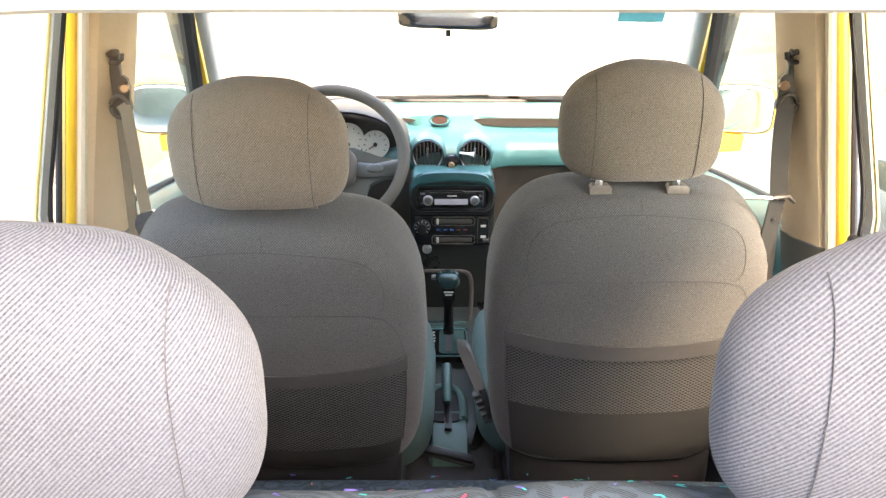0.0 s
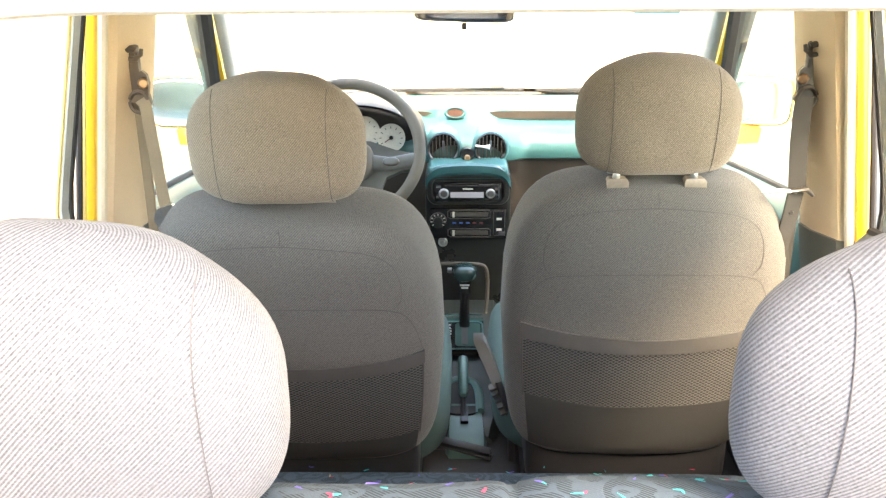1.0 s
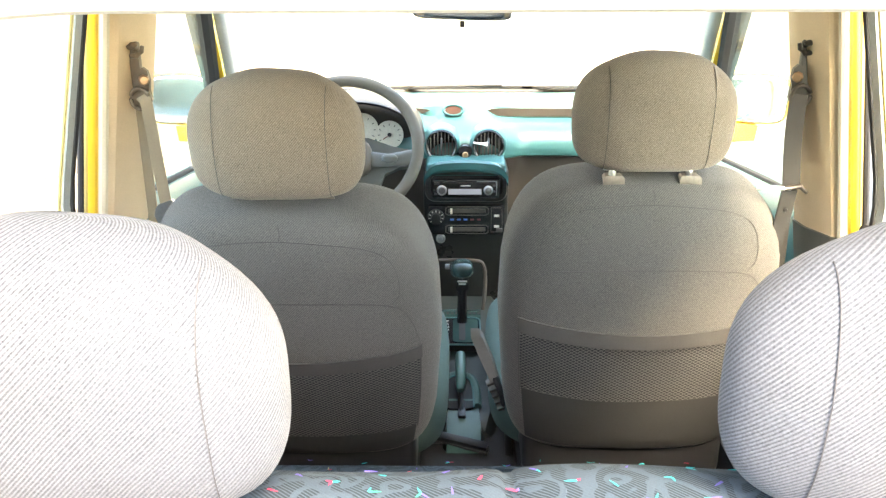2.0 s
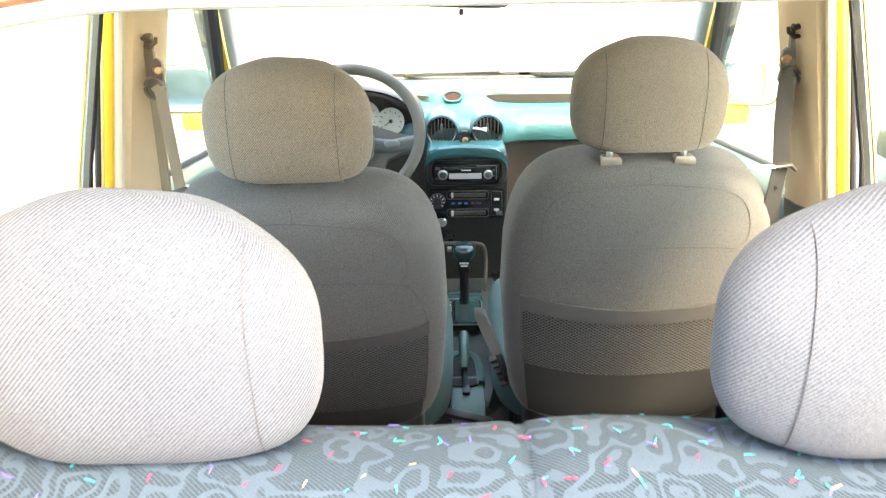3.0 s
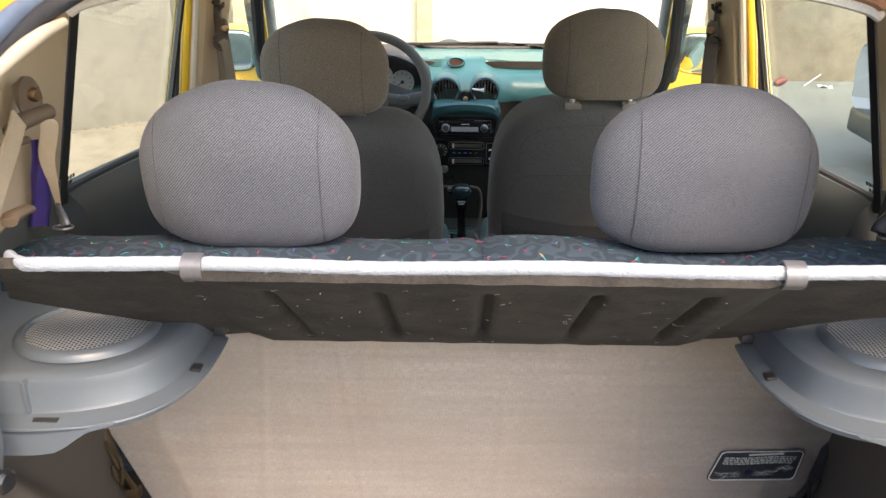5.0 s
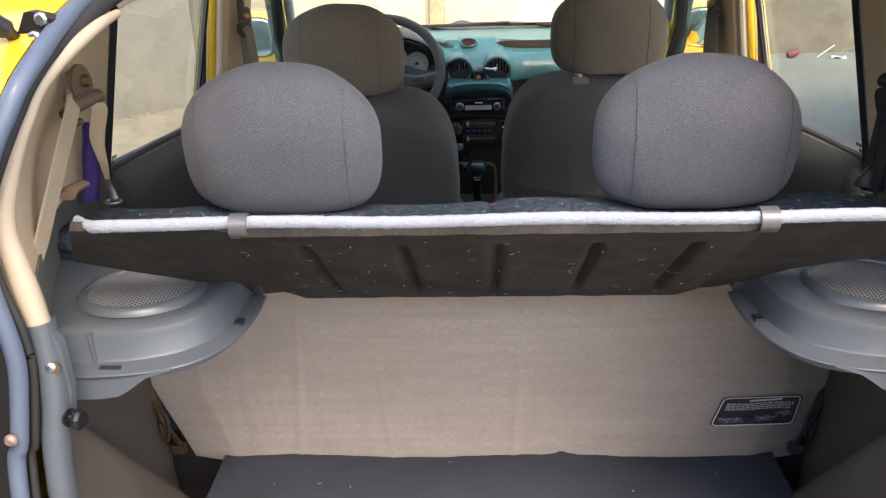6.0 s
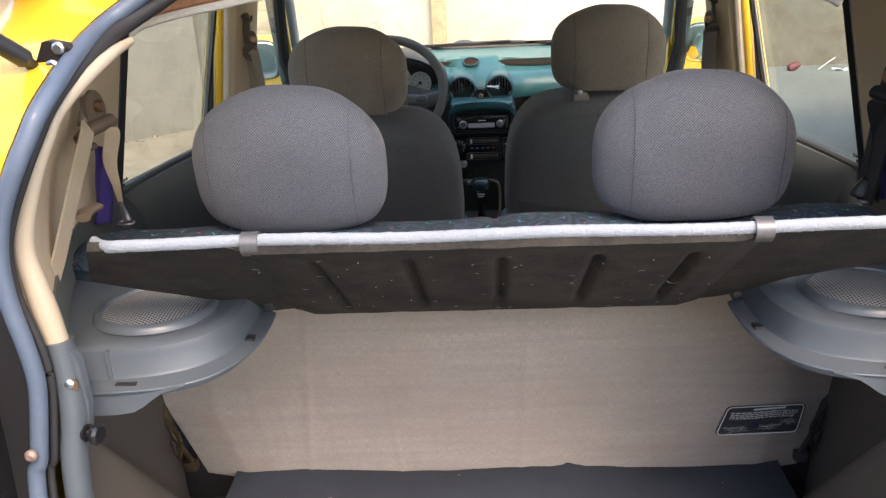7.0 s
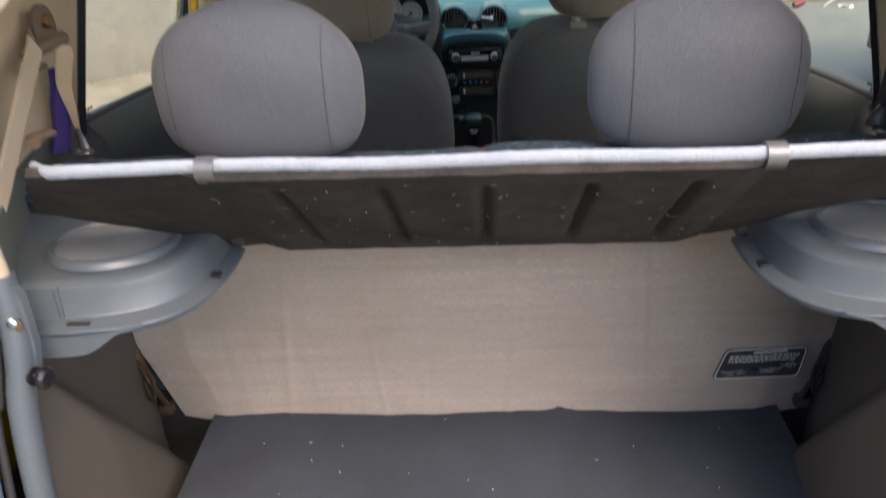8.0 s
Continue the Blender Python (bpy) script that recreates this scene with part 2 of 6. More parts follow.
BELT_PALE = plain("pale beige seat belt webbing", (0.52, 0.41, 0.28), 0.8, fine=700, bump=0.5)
PURPLE = plain("purple lining cloth", (0.06, 0.035, 0.2), 0.8, fine=300)
LATCH = plain("brown-grey belt plastic", (0.135, 0.097, 0.066), 0.45, fine=500)
DIAL = plain("pale dial face", (0.75, 0.72, 0.66), 0.6, fine=300, bump=0)
WHITE = plain("white paint", (0.75, 0.77, 0.78), 0.35, fine=60, bump=0, spread=0.05, coat=0.4)
INK = plain("white print", (0.7, 0.7, 0.68), 0.7, bump=0)
RED = plain("red paint", (0.2, 0.06, 0.065), 0.6, bump=0.1, spread=0.3)
CREAM_WALL = plaster("cream cracked plaster", (0.7, 0.66, 0.52), (0.55, 0.46, 0.31), (0.3, 0.23, 0.14), 1.5, 0.45)
GREY_WALL = plaster("grey-brown stained render", (0.3, 0.268, 0.21), (0.16, 0.138, 0.1), (0.1, 0.09, 0.08), 0.8, 0.5)
SIDE_WALL = plaster("pale grey render", (0.285, 0.27, 0.232), (0.2, 0.188, 0.16), (0.12, 0.11, 0.095), 0.7, 0.6)
CONCRETE = plaster("worn concrete ground", (0.2, 0.224, 0.216), (0.15, 0.165, 0.158), (0.12, 0.12, 0.12), 0.6, 0.5)
WOOD = plain("weathered brown post", (0.5, 0.38, 0.22), 0.85, fine=90, bump=0.6, spread=0.25)
GLASS = clear_glass("window glass")
SIDE_GLASS = clear_glass("tinted side glass", (0.73, 0.8, 0.75))
DOOR = plain("dark grey door panel plastic", (0.052, 0.06, 0.062), 0.6, fine=600, bump=0.25)
MIRROR = plain("mirror glass", (0.85, 0.87, 0.88), 0.03, 1.0, bump=0, spread=0.01)


def flecks_material():
    m, nodes, links, bsdf = shader("bright fleck threads")
    geo = nodes.new("ShaderNodeNewGeometry")
    r = nodes.new("ShaderNodeValToRGB")
    r.color_ramp.interpolation = "CONSTANT"
    stops = ((0, (0.01, 0.29, 0.32)), (0.42, (0.36, 0.03, 0.08)), (0.62, (0.09, 0.075, 0.33)), (0.84, (0.3, 0.26, 0.13)), (0.9, (0.02, 0.27, 0.19)))
    while len(r.color_ramp.elements) < len(stops):
        r.color_ramp.elements.new(0.5)
    for e, (p, c) in zip(r.color_ramp.elements, stops):
        e.position, e.color = p, (*c, 1)
    links.new(geo.outputs["Random Per Island"], r.inputs[0])
    links.new(r.outputs[0], bsdf.inputs["Base Color"])
    bsdf.inputs["Roughness"].default_value = 0.9
    return m


FLECK = flecks_material()


def screen_material():
    m, nodes, links, bsdf = shader("lit radio display")
    bsdf.inputs["Base Color"].default_value = (0.07, 0.08, 0.13, 1)
    bsdf.inputs["Emission Color"].default_value = (0.7, 0.82, 1.0, 1)
    bsdf.inputs["Emission Strength"].default_value = 0.015
    return m


DISPLAY = screen_material()


# ---- shapes ----
def bm_new():
    return bmesh.new()


def part(name, bm, material, parent, label="", shift=True, smooth=40, kind=""):
    """Links a bmesh as one mesh object under a thing or a part. Shapes are drawn in the car's own axes, or, with shift off, in the thing's."""
    root = parent
    while root is not None and root.parent is not None:
        root = root.parent
    if shift and root is not None:
        bmesh.ops.translate(bm, verts=bm.verts, vec=-root.matrix_basis.translation)
    bmesh.ops.recalc_face_normals(bm, faces=bm.faces)
    me = bpy.data.meshes.new(name)
    bm.to_mesh(me)
    bm.free()
    me.materials.append(material)
    me.polygons.foreach_set("use_smooth", [True] * len(me.polygons))
    me.set_sharp_from_angle(angle=radians(smooth))
    ob = new(name, me)
    if parent is not None:
        ob.parent = parent
    if label:
        ob["label"] = label
    if kind:
        ob["kind"] = kind
    return ob


def thing(name, at, label, category, group="", kind=""):
    ob = new(name)
    ob.empty_display_size = 0.05
    ob.matrix_basis = pose(*at)
    return tagged(ob, label, category, group, kind)


def block(bm, x0, x1, y0, y1, z0, z1, bev=0.0, seg=2, m=None):
    made = bmesh.ops.create_cube(bm, size=1)["verts"]
    bmesh.ops.transform(bm, verts=made, matrix=Matrix.Translation(((x0 + x1) / 2, (y0 + y1) / 2, (z0 + z1) / 2)) @ Matrix.Diagonal((x1 - x0, y1 - y0, z1 - z0, 1)))
    if bev:
        edges = {e for v in made for e in v.link_edges}
        made = list({v for f in bmesh.ops.bevel(bm, geom=list(edges), offset=bev, segments=seg, profile=0.6, affect="EDGES")["faces"] for v in f.verts} | {v for v in made if v.is_valid})
    if m is not None:
        bmesh.ops.transform(bm, verts=made, matrix=m)
    return bm


def loft(bm, rings, cap=True, closed=True):
    rows = [[bm.verts.new(p) for p in ring] for ring in rings]
    for a, b in zip(rows, rows[1:]):
        n = len(a)
        for i in range(n if closed else n - 1):
            j = (i + 1) % n
            bm.faces.new((a[i], a[j], b[j], b[i]))
    if cap and closed:
        bm.faces.new(rows[0])
        bm.faces.new(rows[-1])
    return bm


def spline(pts, n):
    """A smooth line through the points, n steps a span."""
    p = [Vector(q) for q in pts]
    p = [2 * p[0] - p[1], *p, 2 * p[-1] - p[-2]]
    out = []
    for i in range(1, len(p) - 2):
        for k in range(n):
            t = k / n
            a, b, c, d = p[i - 1:i + 3]
            out.append(0.5 * (2 * b + (c - a) * t + (2 * a - 5 * b + 4 * c - d) * t * t + (3 * b - a - 3 * c + d) * t ** 3))
    return [*out, p[-2]]


def tube(bm, pts, r, n=8, flat=1.0, up=(0, 0, 1)):
    """A bar of round or flattened section along a line; r: a number, or one for each point."""
    pts = [Vector(q) for q in pts]
    rings = []
    for i, q in enumerate(pts):
        t = (pts[min(i + 1, len(pts) - 1)] - pts[max(i - 1, 0)]).normalized()
        side = t.cross(Vector(up))
        side = side.normalized() if side.length > 1e-4 else t.orthogonal().normalized()
        over = side.cross(t)
        rr = r[i] if isinstance(r, (list, tuple)) else r
        rings.append([q + side * rr * math.cos(a) + over * rr * flat * math.sin(a) for a in (2 * math.pi * k / n for k in range(n))])
    return loft(bm, rings)


def strap(bm, pts, across, half, thick=0.0015):
    """Webbing: a thin flat band along a line; across: its width's direction."""
    across = Vector(across).normalized()
    rings = []
    pts = [Vector(q) for q in pts]
    for i, q in enumerate(pts):
        t = (pts[min(i + 1, len(pts) - 1)] - pts[max(i - 1, 0)]).normalized()
        w = (across - t * across.dot(t)).normalized()
        nrm = t.cross(w)
        rings.append([q + w * half + nrm * thick, q - w * half + nrm * thick, q - w * half - nrm * thick, q + w * half - nrm * thick])
    return loft(bm, rings)


def lathe(bm, profile, at, axis=(0, 0, 1), n=24, cap=True):
    """Turns (radius, height) pairs about an axis."""
    m = Matrix.Translation(at) @ Vector(axis).to_track_quat("Z", "Y").to_matrix().to_4x4()
    return loft(bm, [[m @ Vector((r * math.cos(2 * math.pi * k / n), r * math.sin(2 * math.pi * k / n), h)) for k in range(n)] for r, h in profile], cap)


def sheet(bm, fn, nu, nv, offset):
    """A curved panel of real thickness: fn(u, v) for u, v in 0 to 1, and the offset of its other face."""
    off = Vector(offset)
    top = [[bm.verts.new(Vector(fn(i / nu, j / nv))) for j in range(nv + 1)] for i in range(nu + 1)]
    low = [[bm.verts.new(v.co + off) for v in row] for row in top]
    for i in range(nu):
        for j in range(nv):
            bm.faces.new((top[i][j], top[i + 1][j], top[i + 1][j + 1], top[i][j + 1]))
            bm.faces.new((low[i][j], low[i][j + 1], low[i + 1][j + 1], low[i + 1][j]))
    for i in range(nu):
        bm.faces.new((top[i][0], low[i][0], low[i + 1][0], top[i + 1][0]))
        bm.faces.new((top[i][nv], top[i + 1][nv], low[i + 1][nv], low[i][nv]))
    for j in range(nv):
        bm.faces.new((top[0][j], top[0][j + 1], low[0][j + 1], low[0][j]))
        bm.faces.new((top[nu][j], low[nu][j], low[nu][j + 1], top[nu][j + 1]))
    return bm


def plate(bm, outline, vec):
    """An outline pushed along vec into a solid."""
    vec = Vector(vec)
    return loft(bm, [[Vector(p) for p in outline], [Vector(p) + vec for p in outline]])


def spow(v, e):
    return math.copysign(abs(v) ** e, v)


def cushion_form(a, b, c, e_top, e_low, e_round):
    """A padded form: returns its point at two angles and the depth of its back face at (x, z)."""
    def point(u, v):
        e = e_top if v > 0 else e_low
        k = spow(math.cos(v), e)
        return Vector((a * k * spow(math.cos(u), e_round), b * k * spow(math.sin(u), e_round), c * spow(math.sin(v), e)))

    def back(x, z):
        e = e_top if z > 0 else e_low
        k = max(0.0, 1 - abs(z / c) ** (2 / e)) ** (e / e_round)
        return -b * max(0.0, k - abs(x / a) ** (2 / e_round)) ** (e_round / 2)
    return point, back


def cushion(bm, point, nu=48, nv=28, dent=None):
    rows = []
    for j in range(1, nv):
        v = -math.pi / 2 + math.pi * j / nv
        v = math.pi / 2 * math.sin(v)
        rows.append([point(2 * math.pi * i / nu, v) for i in range(nu)])
    if dent:
        rows = [[dent(p) for p in row] for row in rows]
    loft(bm, rows)
    # cloth co-ordinates: lengths along the surface, from the middle of the back
    uv = bm.loops.layers.uv.new("weave")
    bm.verts.index_update()
    place, mid, high = {}, 3 * nu // 4, 0.0
    for j, row in enumerate(rows):
        high += (row[mid] - rows[j - 1][mid]).length if j else 0.0
        arc = [0.0] * nu
        for step in (1, -1):
            run = 0.0
            for n in range(1, nu // 2 + 1):
                i = (mid + step * n) % nu
                run += (row[i] - row[(i - step) % nu]).length
                if n < nu // 2 or step > 0:
                    arc[i] = step * run
        for i in range(nu):
            place[j * nu + i] = (arc[i], high)
    for f in bm.faces:
        if len(f.verts) > 4:
            continue
        us = [place[l.vert.index][0] for l in f.loops]
        for l in f.loops:
            a, b = place[l.vert.index]
            l[uv].uv = (-a if max(us) - min(us) > 0.1 and a > 0 else a, b)
    return bm


# ---- yard ----
def wall_mesh(name, x0, x1, y0, y1, z1, material, label):
    ob = part(name, block(bm_new(), x0, x1, y0, y1, -0.1, z1, 0.02), material, None)
    return tagged(ob, label, "wall", "", "structure")


ground = part("ground", block(bm_new(), -400, 400, -400, 400, -0.3, 0.0), CONCRETE, None)
tagged(ground, "worn pale concrete yard floor with faint cracks", "ground", "", "structure")
wall_mesh("wall_front", -2.5, 1.95, 6.6, 6.85, 3.2, CREAM_WALL, "cream painted yard wall with cracked plaster")
wall_mesh("wall_front_end", 1.95, 14, 6.65, 6.9, 3.2, GREY_WALL, "stained grey-brown rendered yard wall")
wall_mesh("wall_front_return", -2.13, -1.9, 5.24, 6.6, 2.8, SIDE_WALL, "pale grey rendered wall return")
side_wall = wall_mesh("wall_side", -9.0, 0.0, 0.0, 0.25, 2.8, SIDE_WALL, "pale grey rendered wall beside the car")
side_wall.matrix_basis = pose(-1.9, 5.12, 0, 0, 0, 37)

# Unseen wall added to block light from behind on the left.
wall_mesh("unseen_rear_wall", -9.0, 0.3, -3.2, -2.95, 2.6, GREY_WALL, "added grey-brown wall out of view, holding back light from the rear left")

# Added slab whose colour carries the rendered wall on across the ground.
apron = part("pavement", block(bm_new(), -6.0, 0.3, -1.7, 0.0, -0.05, 0.03, 0.01), GREY_WALL, None)
apron.matrix_basis = side_wall.matrix_basis @ apron.matrix_basis
tagged(apron, "grey-brown slab standing for the foot of the rendered wall", "pavement", "", "structure")


def wall_foot():
    """Broken render and grit along the foot of the oblique wall."""
    rnd = random.Random(11)
    bm = bm_new()
    for k in range(150):
        u = rnd.uniform(-4.5, -0.1)
        w = abs(rnd.gauss(0, 0.06)) + 0.01
        r = rnd.uniform(0.003, 0.01) * (1.3 if w < 0.06 else 0.8)
        p = Vector((-1.9 + u * math.cos(radians(37)) + w * math.sin(radians(37)), 5.12 + u * math.sin(radians(37)) - w * math.cos(radians(37)), 0.03 + r * 0.3))
        g = bmesh.ops.create_icosphere(bm, subdivisions=1, radius=r)
        for v in g["verts"]:
            v.co = Vector((v.co.x * 1.5, v.co.y, v.co.z * 0.6)) * (0.7 + 0.6 * rnd.random()) + p
    tagged(part("grit", bm, GREY_WALL, None), "broken render and grit along the wall's foot", "rubble", "", "stuff")


wall_foot()

post = thing("wooden_post", (-0.33, 6.55, 0), "weathered brown wooden post against the cream wall", "post")
part("shaft", block(bm_new(), -0.39, -0.27, 6.5, 6.6, 0, 2.9, 0.01), WOOD, post)


def rubble():
    bottle = thing("red_can", (2.56, 6.45, 0), "faded red can lying at the wall's foot", "can")
    bm = lathe(bm_new(), [(0.0, -0.05), (0.024, -0.05), (0.032, -0.036), (0.03, 0.024), (0.024, 0.046), (0.01, 0.05), (0.0, 0.05)], (2.56, 6.45, 0.035), (1, 0.25, 0.35), 16, False)
    part("shell", bm, RED, bottle)
    stick = thing("white_stick", (2.85, 6.4, 0), "thin white stick leaning on the wall's foot", "stick")
    part("rod", tube(bm_new(), [(2.74, 6.4, 0.012), (2.82, 6.45, 0.05), (2.9, 6.5, 0.085)], 0.0038, 8), WHITE, stick)
    slab = thing("white_scrap", (2.95, 6.3, 0), "flat pale scrap on the concrete", "scrap")
    part("sheet", sheet(bm_new(), lambda u, v: (2.84 + 0.12 * u, 6.36 + 0.04 * v, 0.012 + 0.014 * math.sin(5 * u + 2 * v)), 8, 4, (0, 0, -0.006)), WHITE, slab)


rubble()


def van():
    v = thing("white_van", (3.1, 2.5, 0), "parked pale van with dark lower trim and red lamp", "van")
    prof = [(0.7, 0.3), (4.28, 0.3), (4.36, 0.36), (4.37, 0.55), (4.34, 0.64), (4.28, 0.675), (4.25, 0.7), (4.2, 1.15), (4.05, 1.55), (3.8, 1.72), (1.0, 1.75), (0.72, 1.5), (0.66, 0.8)]
    rings = [[(x, 2.5 + (y - 2.5) * k, z - (0.05 if z > 1.4 and k < 1 else 0)) for y, z in prof] for x, k in ((2.27, 0.965), (2.2, 1.0), (3.9, 1.0), (3.97, 0.965))]
    part("body", loft(bm_new(), rings), VAN_PAINT, v, "", True, 30)
    part("lower_trim", block(bm_new(), 2.19, 3.98, 0.68, 4.34, 0.17, 0.31, 0.03, 3), TEAL_DARK, v, "dark grey plastic lower trim")
    part("dark_panel", plate(bm_new(), [(2.197, y, z) for y, z in ((4.25, 0.7), (4.14, 0.69), (4.07, 1.0), (3.97, 1.35), (4.06, 1.4), (4.17, 1.15))], (-0.006, 0, 0)), GREY_DARK, v, "dark corner panel")
    part("lamp", plate(bm_new(), [(2.19, y, z) for y, z in ((4.15, 0.7), (4.08, 0.69), (4.0, 1.0), (3.9, 1.3), (3.96, 1.33), (4.07, 1.0))], (-0.01, 0, 0)), RED, v, "red lamp strip")
    part("side_window", plate(bm_new(), [(2.196, y, z) for y, z in ((3.75, 1.05), (3.6, 1.5), (2.3, 1.55), (2.3, 1.05))], (-0.004, 0, 0)), GLOSS, v, "dark side glass")
    for x in (2.32, 3.86):
        for y in (3.3, 1.3):
            w = part("wheel", lathe(bm_new(), [(0.2, -0.13), (0.3, -0.13), (0.32, -0.1), (0.32, 0.06), (0.3, 0.09), (0.2, 0.09)], (x, y, 0.32), (1, 0, 0), 24), RUBBER, v)
            part("rim", lathe(bm_new(), [(0.05, -0.11), (0.19, -0.132), (0.2, 0.0), (0.19, 0.092), (0.05, 0.07)], (x, y, 0.32), (1, 0, 0), 20), GREY, w)


VAN_PAINT = plain("pale grey van paint", (0.5, 0.53, 0.52), 0.35, fine=60, bump=0, spread=0.05, coat=0.4)
van()

# ---- car shell ----
car = thing("car", (0, 1.4, 0), "small yellow hatchback with its tailgate open", "car")


def sill_z(y):
    return 0.95 - 0.107 * (y - 0.763)


def side_x(z):
    return 0.625 - 0.23 * max(0.0, z - 0.95)


def roof_z(x, y):
    return 1.321 + 0.055 * math.sin(math.pi * min(1, max(0, (y - 0.41) / 2.0))) - 0.16 * abs(x) ** 2.6


def belt_profile(s, y):
    """A door's inner face from its sill downwards."""
    z = sill_z(y)
    return [(s * 0.66, y, z + 0.005), (s * 0.618, y, z + 0.004), (s * 0.596, y, z - 0.02), (s * 0.583, y, z - 0.07), (s * 0.592, y, z - 0.16),
            (s * 0.598, y, z - 0.3), (s * 0.6, y, 0.35), (s * 0.7, y, 0.3), (s * 0.715, y, 0.45), (s * 0.71, y, 0.7), (s * 0.68, y, z - 0.02)]


def door(s, y0, y1, y0t, y1t, material, name_label):
    """A side door: padded inner panel with yellow skin, glass, rubber and frame."""
    ys = [y0 + (y1 - y0) * k / 10 for k in range(11)]
    d = part("door", loft(bm_new(), [belt_profile(s, y) for y in ys]), material, car, name_label)
    zt = 1.275

    def pane(u, v):
        z0 = sill_z(y0 + (y1 - y0) * u) - 0.01
        z = z0 + (zt - z0) * v
        a, b = y0 + (y0t - y0) * v, y1 + (y1t - y1) * v
        y = a + (b - a) * u
        bow = 0.008 * math.sin(math.pi * u)
        return (s * (side_x(z) + 0.012 + bow), y, z)
    g = part("window_glass", sheet(bm_new(), pane, 8, 6, (s * 0.004, 0, 0)), SIDE_GLASS, d, "clear window pane")
    g.visible_shadow = False
    part("outer_skin", sheet(bm_new(), lambda u, v: (s * (0.722 - 0.035 * max(0, v - 0.6) / 0.4), y0 + (y1 - y0) * u, 0.3 + v * (sill_z(y0 + (y1 - y0) * u) - 0.34)), 6, 8, (s * 0.004, 0, 0)), YELLOW, d, "yellow painted skin")
    if y0 < 1:
        for k, (a, b) in enumerate(((0.07, 0.075), (0.07, 0.05), (0.075, 0.03))):
            for j in range(3 - k):
                c = [Vector(pane(a + 0.022 * j + du, b + 0.0 + dv)) + Vector((-s * 0.001, 0, 0)) for du, dv in ((0, 0), (0.016, 0), (0.016, 0.018), (0, 0.018))]
                part("glass_mark", plate(bm_new(), c, (-s * 0.0004, 0, 0)), BLACK, d, "small dark glass mark")
    run = [Vector(pane(k / 12, 0.02)) + Vector((-s * 0.012, 0, 0.006)) for k in range(13)]
    part("window_seal", tube(bm_new(), run, 0.009, 8, 0.9), RUBBER, d, "black rubber strip")
    for u in (0, 1):
        edge = [Vector(pane(u, k / 8)) + Vector((0.002 * s, 0, 0)) for k in range(9)]
        part("window_frame", tube(bm_new(), edge, 0.019 if u == 0 and y0 < 1 else 0.02 if u == 1 and y0 > 1 else 0.008, 8, 0.9, (0, 1, 0)), RUBBER, d, "black window frame")
    part("window_frame", tube(bm_new(), [pane(k / 10, 1.0) for k in range(11)], 0.018, 8), RUBBER, d, "black window frame")
    if y0 < 1:
        for a, b, mat, lab in ((0.93, 0.968, PALE_GREY, "grey window channel"), (0.905, 0.917, PALE_YELLOW, "pale yellow frame edge")):
            part("window_channel", sheet(bm_new(), lambda u, v: Vector(pane(a + (b - a) * u, 0.03 + 0.95 * v)) + Vector((-s * 0.004, 0, 0)), 3, 8, (-s * 0.003, 0, 0)), mat, d, lab)
    return d


PALE_YELLOW = plain("pale yellow paint", (0.75, 0.6, 0.25), 0.5, fine=60, bump=0.05, spread=0.08)
for s in (-1, 1):
    door(s, 0.755, 1.30, 0.757, 1.30, DOOR, "rear door with dark grey inner panel")
    door(s, 1.43, 2.32, 1.43, 1.87, TEAL, "front door with blue-green inner panel")


